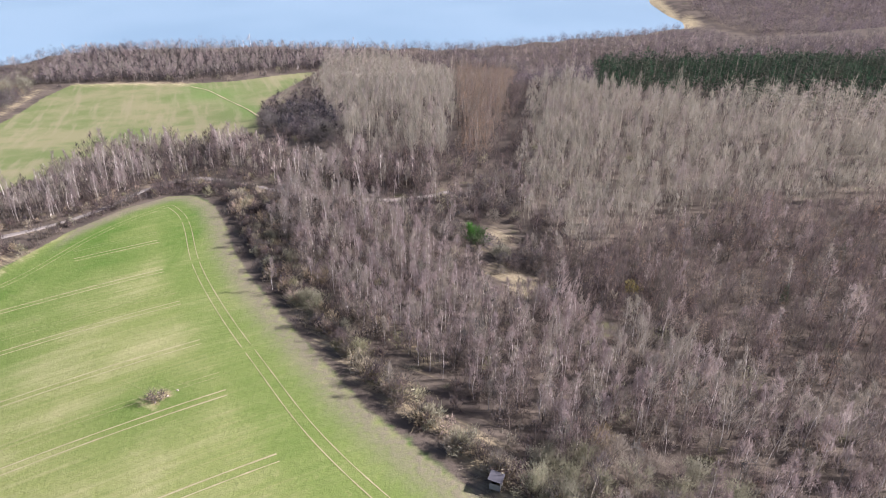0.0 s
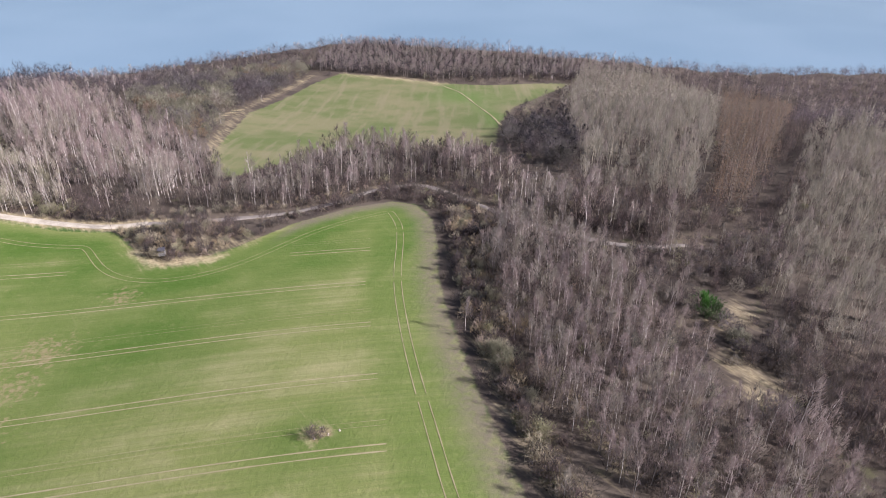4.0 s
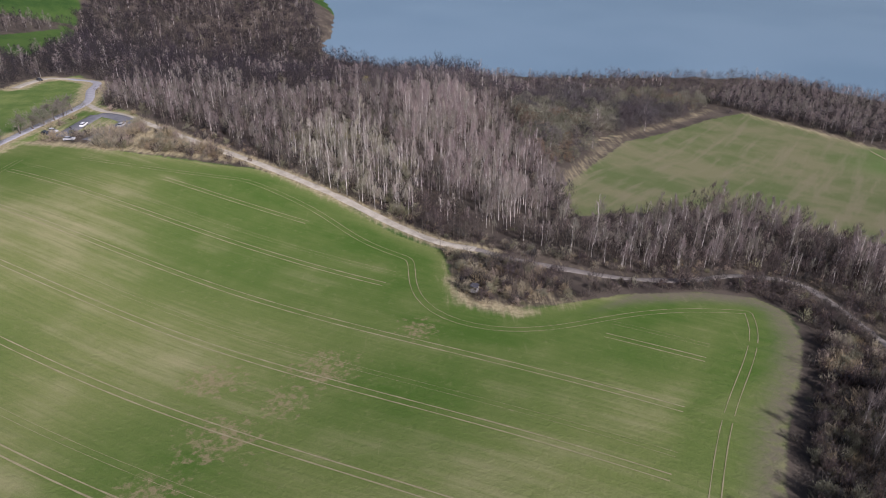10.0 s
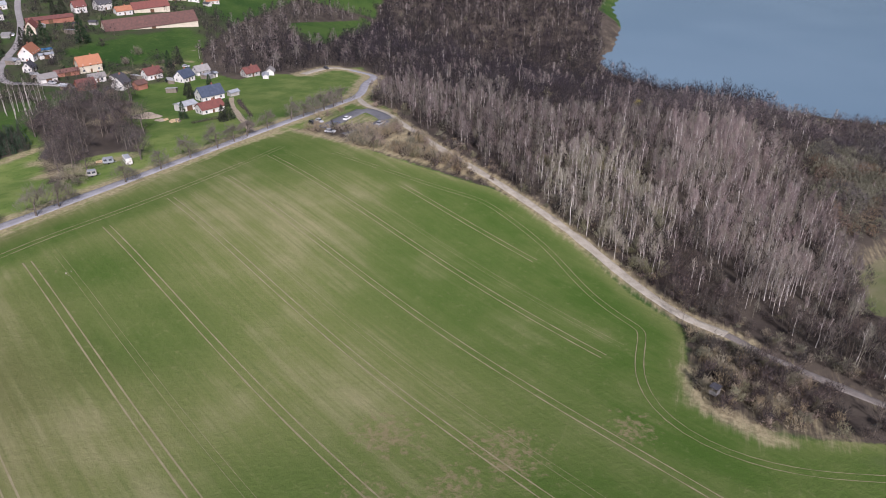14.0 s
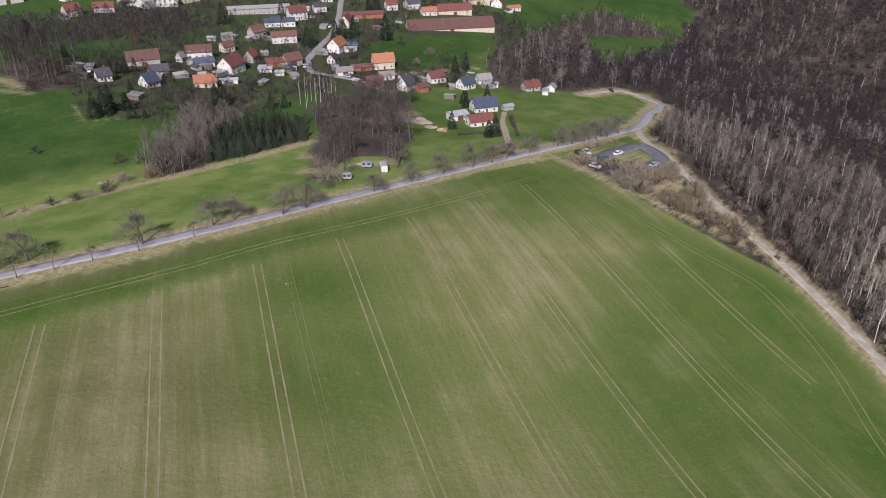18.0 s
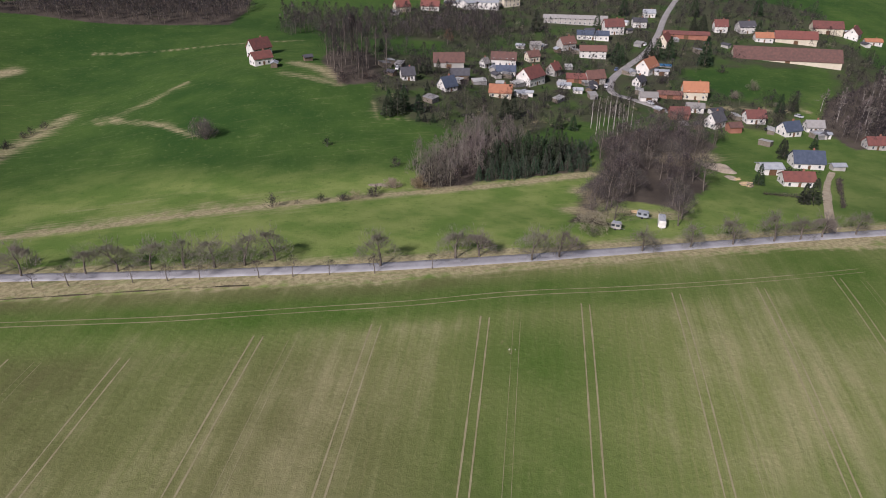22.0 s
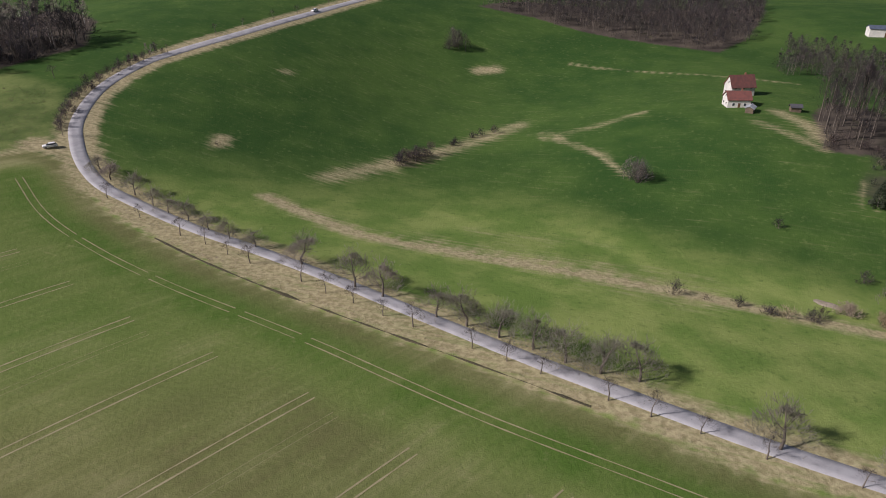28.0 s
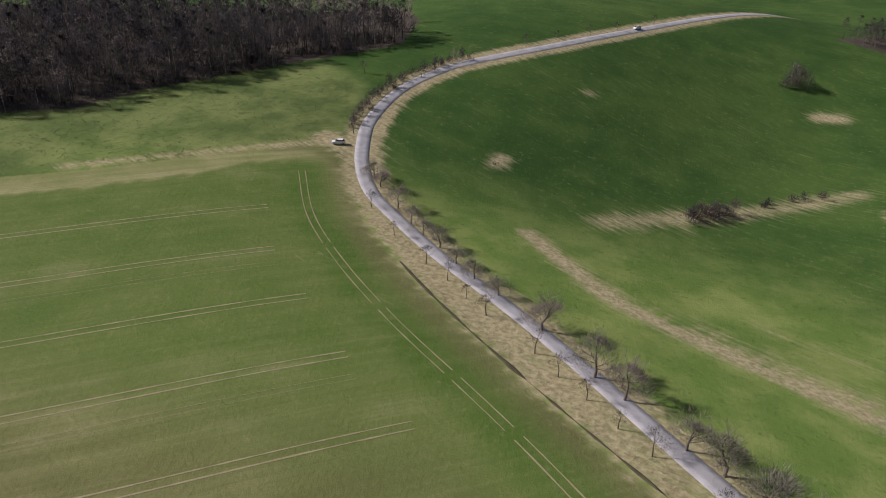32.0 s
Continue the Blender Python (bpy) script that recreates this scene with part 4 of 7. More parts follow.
KINDS = dict(
    birch=([bare_tree(10 + i, 6.0 + 0.6 * i, 0.06, 0.34, 5, 1.45, 58, 210, 0.9, 0.08, cut=3, up=0.75, lean=0.3) for i in range(7)], "birch_bark", "birch_twig"),
    aspen=([bare_tree(40 + i, 8.6 + 0.8 * i, 0.09, 0.36, 4, 1.7, 64, 125, 1.15, 0.1, cut=3, sides=3, up=0.8) for i in range(5)], "aspen_bark", "aspen_twig"),
    beige=([bare_tree(50 + i, 10.5 + 1.0 * i, 0.12, 0.3, 4, 2.2, 64, 130, 1.4, 0.14, cut=3, sides=3, up=0.8) for i in range(4)], "aspen_bark", "aspen_twig"),
    brown=([bare_tree(60 + i, 5.6 + 0.8 * i, 0.06, 0.2, 3, 1.7, 52, 130, 0.85, 0.1, cut=2, sides=3, up=0.6) for i in range(5)], "brown_bark", "brown_twig"),
    larch=([conifer(70 + i, 7.5 + 0.8 * i, 1.9, 0.08, 120, 0.9, 0.08) for i in range(4)], "brown_bark", "larch_twig"),
    dark=([bare_tree(80 + i, 9 + 0.8 * i, 0.22, 0.2, 11, 3.4, 45, 1000, 1.2, 0.065, forks=2) for i in range(4)], "brown_bark", "dark_twig"),
    mixed=([bare_tree(90 + i, 6.4 + 0.9 * i, 0.1, 0.25, 4, 2.4, 50, 170, 0.9, 0.13, cut=2, sides=3) for i in range(5)], "brown_bark", "brown_twig"),
    farbirch=([bare_tree(100 + i, 7.5 + 0.8 * i, 0.1, 0.15, 0, 2.1, 55, 62, 1.2, 0.25, cut=2, sides=3) for i in range(5)], "birch_bark", "birch_twig"),
    fargrey=([dome(110 + i, 7.6 + 0.8 * i, 4.3 + 0.3 * i, 120, 1.0, 0.27) for i in range(5)], "brown_bark", "far_twig"),
    faraspen=([bare_tree(120 + i, 11.5 + 0.9 * i, 0.14, 0.25, 0, 2.0, 60, 48, 1.6, 0.29, cut=2, sides=3) for i in range(5)], "aspen_bark", "aspen_twig"),
    farlarch=([conifer(126 + i, 8.5 + 0.9 * i, 2.1, 0.08, 60, 1.3, 0.14) for i in range(4)], "brown_bark", "larch_twig"),
    fardark=([bare_tree(130 + i, 9.5 + 0.8 * i, 0.15, 0.05, 0, 3.4, 50, 135, 1.4, 0.27, cut=2, sides=3) for i in range(4)], "brown_bark", "dark_twig"),
    pine=([conifer(140 + i, 9.5 + i, 2.3, 0.15, 72, 1.5, 0.4, pine=True) for i in range(4)], "brown_bark", "pine_needle"),
    spruce=([conifer(150 + i, 7 + i, 2.1, 0.03, 320, 1.0, 0.2) for i in range(4)], "brown_bark", "spruce_needle"),
    fir=([conifer(155 + i, 9 + i, 2.9, 0.02, 620, 1.1, 0.3) for i in range(3)], "brown_bark", "spruce_needle"),
    fluffy=([bare_tree(135 + i, 8.5 + 0.9 * i, 0.1, 0.1, 5, 2.5, 55, 230, 0.9, 0.1, cut=3, sides=3) for i in range(4)], "aspen_bark", "birch_twig"),
    shrub=([bush(160 + i, 2.3 + 0.4 * i, 1.8 + 0.2 * i, 4, 230, 0.5, 0.12) for i in range(5)], "brown_bark", "brown_twig"),
    mass=([bush(165 + i, 3.0 + 0.5 * i, 2.3 + 0.25 * i, 1, 95, 0.75, 0.19) for i in range(5)], "brown_bark", "brown_twig"),
    willow=([bush(170 + i, 3.2 + 0.5 * i, 2.6 + 0.3 * i, 6, 750, 0.5, 0.13) for i in range(4)], "brown_bark", "willow_twig"),
    farwillow=([bush(175 + i, 3.4 + 0.6 * i, 2.7 + 0.3 * i, 2, 140, 0.7, 0.2) for i in range(4)], "brown_bark", "willow_twig"),
    greyshrub=([bush(180 + i, 3.2 + 0.6 * i, 2.5 + 0.3 * i, 6, 420, 0.6, 0.14) for i in range(4)], "brown_bark", "dark_twig"),
    fargreyshrub=([bush(185 + i, 3.2 + 0.6 * i, 2.6 + 0.3 * i, 2, 130, 0.7, 0.2) for i in range(4)], "brown_bark", "dark_twig"),
    bramble=([bush(190 + i, 0.9 + 0.2 * i, 1.4 + 0.2 * i, 2, 60, 0.45, 0.12) for i in range(4)], "brown_bark", "brown_twig"),
)
KINDS["plumdome"] = ([dome(370 + i, 4.2 + 0.6 * i, 3.0 + 0.3 * i, 330) for i in range(4)], "brown_bark", "plum_twig")
KINDS["olivedome"] = (KINDS["plumdome"][0], "brown_bark", "olive_twig")
KINDS["russetdome"] = (KINDS["plumdome"][0], "brown_bark", "russet_twig")
KINDS["paleaspen"] = (KINDS["aspen"][0], "silver_bark", "pale_twig")
KINDS["sallowdome"] = ([dome(380, 4.9, 4.6, 1700, 0.42, 0.1)], "brown_bark", "reed_twig")
KINDS["bigbush"] = ([bush(301, 6.0, 4.2, 22, 1700, 0.8, 0.09)], "brown_bark", "ash_twig")
KINDS["reed"] = ([bush(195 + i, 1.8 + 0.4 * i, 1.8 + 0.2 * i, 3, 150, 0.55, 0.12) for i in range(5)], "brown_bark", "reed_twig")
KINDS["nearwillow"] = ([bush(360 + i, 3.4 + 0.4 * i, 2.7 + 0.25 * i, 10, 2000, 0.55, 0.055) for i in range(4)], "brown_bark", "sallow_twig")
KINDS["bigreed"] = ([bush(300, 4.4, 4.0, 16, 1500, 0.5, 0.11)], "brown_bark", "reed_twig")
KINDS["pinkbirch"] = (KINDS["birch"][0], "birch_bark", "pink_twig")
KINDS["tall"] = ([bare_tree(310 + i, 13.5 + i, 0.24, 0.45, 9, 2.6, 58, 420, 1.2, 0.11, cut=3, up=0.7) for i in range(3)], "brown_bark", "dark_twig")
KINDS["ash"] = (KINDS["mixed"][0], "aspen_bark", "ash_twig")
KINDS["spread"] = ([bare_tree(320 + i, 8.0 + 0.8 * i, 0.24, 0.14, 14, 4.6, 46, 1150, 1.1, 0.075, cut=3, lean=0.6, up=0.55, forks=2) for i in range(4)], "brown_bark", "copse_twig")
KINDS["pole"] = ([bare_tree(330 + i, 11.5 + i, 0.13, 0.6, 5, 0.9, 60, 60, 0.9, 0.06, cut=4, lean=0.3) for i in range(4)], "birch_bark", "birch_twig")
KINDS["silver"] = ([bare_tree(340 + i, 8.5 + 0.8 * i, 0.11, 0.42, 7, 1.7, 62, 110, 1.0, 0.085, cut=3, up=0.8, lean=0.4) for i in range(5)], "silver_bark", "pink_twig")
# fargrey again, painted darker for woods and gardens lying in shade
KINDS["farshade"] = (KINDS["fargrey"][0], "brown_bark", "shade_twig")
KINDS["farsilver"] = ([bare_tree(350 + i, 9.0 + 0.8 * i, 0.15, 0.35, 0, 1.8, 60, 46, 1.2, 0.2, cut=2, sides=3) for i in range(4)], "silver_bark", "pink_twig")
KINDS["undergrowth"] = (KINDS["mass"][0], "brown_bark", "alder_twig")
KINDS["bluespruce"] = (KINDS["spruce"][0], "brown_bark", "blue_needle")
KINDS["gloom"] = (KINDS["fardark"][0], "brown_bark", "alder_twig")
ROADSIDE = [(ROAD, 4.0), (TRACK, 2.6), (RIDE, 1.3), (STREET, 4.0), (LANE, 5.0), (DRIVE, 3.0)]


def scatter(outline, gap, seed, clear=True, keep=1.0, holes=(), patch=0.0):
    """Uneven places inside an outline, about gap metres apart, off the ways and the crop."""
    rng = np.random.default_rng(seed)
    p = np.array(outline, float)
    lo, hi = p.min(0), p.max(0)
    x, y = np.meshgrid(np.arange(lo[0], hi[0], gap), np.arange(lo[1], hi[1], gap))
    x = x.ravel() + (rng.random(x.size) - 0.5) * gap * 1.3
    y = y.ravel() + (rng.random(y.size) - 0.5) * gap * 1.3
    sway = np.array([(noise.noise((a / 14, b / 14, 3.1)), noise.noise((a / 14, b / 14, 9.4))) for a, b in zip(x, y)]).reshape(-1, 2) * min(7.0, 0.12 * (hi - lo).min())
    ok = inside(x + sway[:, 0], y + sway[:, 1], outline) & (rng.random(len(x)) < keep)
    if clear:
        for line, w in ROADSIDE:
            ok &= away(x, y, line) > w
        ok &= (deep(x, y, FIELD) < -1) & (deep(x, y, UPFIELD) < 0.5)
    ok &= deep(x, y, SHORE) < -1
    if patch:
        lump = np.array([noise.noise((a / 22, b / 22, seed * 3.7)) for a, b in zip(x, y)])
        ok &= (lump > patch) if patch > 0 else (lump < -patch - 0.3)
    for hx, hy, hr in holes:
        ok &= np.hypot(x - hx, y - hy) > hr
    return np.stack([x[ok], y[ok]], -1)


def place_trees(kind, spots, rng, size=1.0, spread=0.18):
    """Turned and scaled copies of a kind's shapes, as arrays."""
    shapes = KINDS[kind][0]
    vs, fs, ms, ts, n = [], [], [], [], 0
    if not len(spots):
        return None
    pick = rng.integers(len(shapes), size=len(spots))
    calm = 0.5 if kind.startswith("far") else 1.0
    turn, grow = rng.random(len(spots)) * 6.283, size * (1 + calm * spread * rng.normal(size=len(spots)).clip(-1.8, 1.8)) * (1 + 0.42 * calm * np.array([noise.noise((a / 16, b / 16, 1.7)) for a, b in spots]))
    z = height(spots[:, 0], spots[:, 1])
    for k, (v, f, m) in enumerate(shapes):
        which = np.flatnonzero(pick == k)
        if not len(which):
            continue
        c, s = np.cos(turn[which]) * grow[which], np.sin(turn[which]) * grow[which]
        w = np.empty((len(which), len(v), 3), np.float32)
        w[..., 0] = v[:, 0] * c[:, None] - v[:, 1] * s[:, None] + spots[which, 0:1]
        w[..., 1] = v[:, 0] * s[:, None] + v[:, 1] * c[:, None] + spots[which, 1:2]
        w[..., 2] = v[:, 2] * grow[which][:, None] + z[which][:, None]
        vs.append(w.reshape(-1, 3))
        fs.append((f[None] + (np.arange(len(which)) * len(v))[:, None, None] + n).reshape(-1, 3))
        ms.append(np.tile(m, len(which)))
        ts.append(np.repeat(rng.random(len(which)).astype(np.float32), len(v)))
        n += len(which) * len(v)
    return np.vstack(vs), np.vstack(fs), np.concatenate(ms), np.concatenate(ts)


def stand(name, label, category, mix, seed):
    """A wood that nobody could count: mix of (kind, places, size)."""
    rng = np.random.default_rng(seed)
    v, f, m, tones, mats, n = [], [], [], [], [], 0
    for kind, spots, size in mix:
        got = place_trees(kind, spots, rng, size)
        if got is None:
            continue
        v.append(got[0])
        f.append(got[1] + n)
        m.append(got[2] + len(mats))
        mats += [M[KINDS[kind][1]], M[KINDS[kind][2]]]
        tones.append(got[3])
        n += len(got[0])
    me = mesh(name, np.vstack(v), np.vstack(f), mats, np.concatenate(m))
    me.attributes.new("tone", "FLOAT", "POINT").data.foreach_set("value", np.concatenate(tones))
    return tagged(new(name, me), label, category, kind="stuff")


def split_tree(name, label, category, kind, k, spot, turn, size, group=""):
    """One tree as a thing of its own, with trunk and crown as parts; alike trees share meshes."""
    key = (kind, k)
    if key not in SHARED:
        v, f, m = KINDS[kind][0][k]
        made = []
        for part_name, mat in (("trunk", 0), ("crown", 1)):
            ff = f[m == mat]
            used, inv = np.unique(ff, return_inverse=True)
            made.append(mesh(part_name, v[used], inv.reshape(-1, 3), [M[KINDS[kind][1 + mat]]]))
        SHARED[key] = made
    root = tagged(new(name), label, category, group)
    root.matrix_world = Matrix.LocRotScale((spot[0], spot[1], h1(*spot)), Euler((0, 0, turn)), (size, size, size))
    for me in SHARED[key]:
        o = new(me.name.split(".")[0], me)
        o.parent = root
    return root


SHARED = {}
rng = np.random.default_rng(21)
W_ = WOODS
HOLES = [(14, 180, 8), (18, 146, 7)]
OPEN = [(14, 180, 11), (17, 147, 10), (13, 164, 9), (22, 138, 7)]
# birch stand beside the field: the nearest trees one by one, the rest as a wood
CORNER = [(14, 73, 6), (20, 73, 6), (27, 76, 7), (36, 74, 6), (43, 71, 5)]
spots = scatter(W_["birch"], 3.3, 1, holes=OPEN + CORNER)
near_first = np.argsort(np.abs(spots[:, 0] + 5) + np.abs(spots[:, 1] - 105) * 0.6)
for i in near_first[:240]:
    split_tree("birch_tree", "slender leafless silver birch with pale stem in the wood", "tree", "birch", int(rng.integers(7)), spots[i], rng.random() * 6.28, 0.95 + 0.25 * rng.random(), "birches beside the field")
rest = spots[near_first[240:]]
stand("birch_wood", "leafless birch stand with pinkish twig haze and pale stems", "wood",
      [("birch", rest, 1.1), ("mass", scatter(W_["birch"], 3.3, 2, holes=CORNER), 0.85), ("brown", scatter(W_["birch"], 5.0, 3, holes=CORNER), 0.95), ("mixed", scatter([(24, 62), (15, 80), (2, 98), (-7, 108), (-20, 128), (-34, 148), (-58, 204), (-50, 208), (-24, 150), (0, 112), (24, 84), (40, 66)], 4.5, 93), 0.85), ("ash", scatter(W_["birch"], 9, 4), 0.85), ("larch", scatter(W_["birch"], 19, 82), 0.75), ("farwillow", scatter(W_["birch"], 12, 5), 0.8), ("olivedome", scatter(W_["birch"], 17, 126, holes=CORNER), 0.62), ("russetdome", scatter(W_["birch"], 15, 127, holes=CORNER), 0.6)], 1)
stand("aspen_wood", "dense grey leafless aspen plantation with thin straight stems", "wood",
      [("aspen", (a := scatter(W_["aspen"], 3.4, 5))[a[:, 1] < 330], 1.0), ("faraspen", a[(a[:, 1] >= 330) & (rng.random(len(a)) < 0.45)], 1.0), ("mass", scatter(W_["aspen"], 8, 83), 0.6)], 2)
stand("young_wood", "brown leafless young wood of mixed broadleaf trees", "wood",
      [("brown", scatter(W_["brown"], 3.5, 6), 1.15), ("larch", scatter(W_["brown"], 7, 7), 1.0), ("mass", scatter(W_["brown"], 5, 8), 1.0), ("birch", scatter(W_["brown"], 8, 9), 1.0), ("spruce", scatter(W_["brown"], 30, 10), 0.6)], 3)
stand("pine_wood", "dark green pine plantation beyond the aspens", "wood", [("pine", scatter(W_["pine"], 5.8, 11), 1.0)], 4)
stand("poplar_wood", "tall beige leafless poplars in a dense block", "wood",
      [("beige", (a := scatter(W_["poplar"], 4.9, 12))[a[:, 1] < 420], 1.0), ("faraspen", a[a[:, 1] >= 420], 1.1), ("mass", scatter(W_["poplar"], 6, 13), 1.0)], 5)
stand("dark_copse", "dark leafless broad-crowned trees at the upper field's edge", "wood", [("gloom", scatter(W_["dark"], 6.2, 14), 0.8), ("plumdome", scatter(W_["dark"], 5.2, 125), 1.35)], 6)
stand("larch_wood", "reddish-brown leafless larches in a narrow block", "wood", [("larch", (a := scatter(W_["larch"], 3.2, 15))[a[:, 1] < 400], 1.2), ("farlarch", a[(a[:, 1] >= 400) & (rng.random(len(a)) < 0.7)], 1.0)], 7)
stand("ride_wood", "low purplish-brown young wood beside the forest ride", "wood", [("mass", scatter(W_["strip"], 3.4, 118), 0.85), ("brown", (a := scatter(W_["strip"], 2.8, 74))[a[:, 1] < 380], 0.8), ("fargrey", a[(a[:, 1] >= 380) & (rng.random(len(a)) < 0.5)], 0.75)], 27)
stand("clearing_scrub", "dense dark brown scrub beside the rough clearing", "shrubs", [("mass", scatter([(22, 165), (28, 138), (44, 120), (64, 108), (60, 140), (44, 160), (30, 190)], 3.2, 119, holes=HOLES), 1.0), ("brown", scatter([(22, 165), (28, 138), (44, 120), (64, 108), (60, 140), (44, 160), (30, 190)], 4.5, 120, holes=HOLES), 1.0), ("fargreyshrub", scatter([(22, 165), (28, 138), (44, 122), (36, 160)], 5, 121, holes=HOLES), 0.85)], 36)
stand("corner_scrub", "brown scrub where the forest tracks meet", "shrubs", [("mass", scatter([(-42, 221), (-6, 208), (22, 224), (26, 240), (8, 262), (-2, 262), (-34, 244)], 3.6, 91), 0.9), ("mixed", scatter([(-42, 221), (-6, 208), (22, 224), (26, 240), (-34, 244)], 6, 92), 0.8)], 28)
stand("far_wood", "brownish leafless wood towards the lake shore", "wood", [("fargrey", scatter(W_["far"], 6.4, 16), 1.1), ("farbirch", scatter(W_["far"], 11, 17), 1.0)], 8)
stand("shore_fringe", "low leafless scrub and birches along the lake bank", "wood", [("fargrey", scatter([(-400, 560), (-330, 648), (-150, 662), (0, 700), (180, 784), (258, 832), (300, 800), (264, 680), (168, 712), (112, 696), (15, 661), (-46, 628), (-104, 592), (-175, 564), (-233, 572), (-297, 545), (-345, 445), (-440, 435)], 7.5, 116), 0.8), ("farsilver", scatter([(-400, 560), (-330, 648), (-150, 662), (-46, 628), (-175, 564), (-297, 545), (-345, 445), (-440, 435)], 27, 117), 0.8)], 35)
stand("shore_wood", "hazy leafless wood on the far lake shore", "wood", [("fargrey", scatter(W_["shore"], 11.5, 18), 1.9)], 9)
stand("gap_wood", "grey leafless wood between aspens and pines", "wood", [("faraspen", scatter([(114, 262), (135, 254), (165, 235), (270, 310), (240, 335), (175, 296), (135, 304), (118, 306)], 4.4, 94), 0.95)], 30)
stand("belt_wood", "leafless birch belt between the track and the upper field", "wood",
      [("birch", scatter(W_["belt"], 4.4, 19, patch=0.1), 1.25), ("mixed", scatter(W_["belt"], 4.4, 20, patch=-0.45), 1.0), ("silver", scatter(W_["belt"], 8, 81), 0.9), ("mass", scatter(W_["belt"], 3.8, 21), 1.1), ("aspen", scatter(W_["belt"], 7, 84), 0.85), ("farwillow", scatter(W_["belt"], 16, 108), 0.9)], 10)
def but(spots, *outlines):
    """The places outside some outlines."""
    for o in outlines:
        spots = spots[~inside(spots[:, 0], spots[:, 1], o)]
    return spots


G_ = W_["grove"]
stand("grove_wood", "leafless birch and willow wood above the gravel track", "wood",
      [("pinkbirch", scatter(PINK, 4.3, 22), 1.25), ("silver", scatter(PINK, 9, 113), 1.05), ("silver", but(scatter(G_, 11, 114), PINK), 1.0), ("mass", scatter(PINK, 6.5, 101), 1.0), ("aspen", scatter(PINK, 9, 102), 0.85),
       ("paleaspen", scatter(OLIVE, 4.6, 24), 0.95), ("silver", scatter(OLIVE, 8, 122), 0.95), ("farwillow", scatter(OLIVE, 5.5, 25), 1.05), ("ash", scatter(OLIVE, 11, 103), 0.9),
       ("mass", scatter(MAROON, 3.0, 104), 1.3), ("brown", scatter(MAROON, 4.0, 105), 1.0),
       ("birch", but(scatter(G_, 5.0, 80), PINK, OLIVE, MAROON), 1.2), ("mixed", but(scatter(G_, 6.6, 23), PINK, OLIVE, MAROON), 0.85), ("ash", but(scatter(G_, 6.6, 106), PINK, OLIVE, MAROON), 0.85), ("mass", but(scatter(G_, 5.0, 26), PINK, OLIVE, MAROON), 1.15), ("fargreyshrub", but(scatter(G_, 8, 85), PINK, MAROON), 1.1), ("farwillow", but(scatter(G_, 13, 107), PINK, MAROON), 1.1)], 11)
SCRUB = [(-222, 258), (-192, 250), (-212, 288), (-242, 345), (-264, 400), (-284, 478), (-312, 500), (-334, 445), (-347, 405), (-326, 350), (-285, 305)]
SANDY = [(-190, 244), (-213, 285), (-237, 328), (-251, 361), (-259, 395), (-267, 434), (-277, 479)]
a = scatter(SCRUB, 5.4, 27)
a = a[(away(a[:, 0], a[:, 1], SANDY) > 5) & (away(a[:, 0], a[:, 1], [(-226, 282), (-240, 316), (-250, 347)]) > 4)]
pick = np.array([noise.noise((x / 26, y / 26, 5.5)) for x, y in a]) + (rng.random(len(a)) - 0.5) * 0.5
stand("scrub_valley", "rounded plum-grey and olive bushes with russet ones in the dip", "shrubs",
      [("plumdome", a[pick > 0.04], 1.6), ("olivedome", a[(pick <= 0.04) & (pick > -0.36)], 1.5), ("russetdome", a[pick <= -0.36], 1.2), ("silver", scatter(SCRUB, 34, 29), 0.85), ("plumdome", scatter([(-283, 478), (-272, 440), (-262, 400), (-270, 398), (-290, 470)], 6, 124), 0.9),
       ("olivedome", np.array([(-229, 300), (-243, 335), (-258, 380), (-211, 272), (-266, 415), (-276, 452)]), 0.65)], 12)
stand("slope_wood", "purplish leafless wood falling to the lake", "wood",
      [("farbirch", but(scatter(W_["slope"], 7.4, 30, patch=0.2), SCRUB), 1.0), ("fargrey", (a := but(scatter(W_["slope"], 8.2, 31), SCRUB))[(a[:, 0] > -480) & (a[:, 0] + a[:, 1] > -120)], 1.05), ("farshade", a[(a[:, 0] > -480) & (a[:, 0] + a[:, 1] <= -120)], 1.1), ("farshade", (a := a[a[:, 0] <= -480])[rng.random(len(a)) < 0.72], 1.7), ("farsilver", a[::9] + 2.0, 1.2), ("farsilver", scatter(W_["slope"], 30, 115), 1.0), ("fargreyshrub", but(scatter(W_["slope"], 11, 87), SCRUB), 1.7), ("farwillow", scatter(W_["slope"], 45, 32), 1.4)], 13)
stand("bluff_wood", "leafless birch strip on the bluff above the lake", "wood", [("fargreyshrub", scatter(W_["bluff"], 4.6, 123), 1.5), ("farbirch", scatter(W_["bluff"], 4.6, 33), 0.92), ("fargrey", scatter(W_["bluff"], 6, 34), 0.75)], 14)
stand("thicket_wood", "loose leafless scrub and young trees round rough grass", "wood",
      [("greyshrub", scatter(W_["thicket"], 6.5, 35, holes=HOLES), 0.75), ("mixed", scatter(W_["thicket"], 5.5, 36, holes=OPEN), 0.85), ("birch", scatter(W_["thicket"], 6, 37, holes=OPEN), 0.9), ("mass", scatter(W_["thicket"], 4.6, 38, holes=OPEN), 0.9), ("farwillow", scatter(W_["thicket"], 13, 88, holes=HOLES), 0.8), ("shrub", scatter(W_["thicket"], 5, 112, holes=HOLES), 0.85), ("olivedome", scatter(W_["thicket"], 9, 128, holes=HOLES), 0.75), ("plumdome", scatter(W_["thicket"], 10, 129, holes=HOLES), 0.7)], 15)
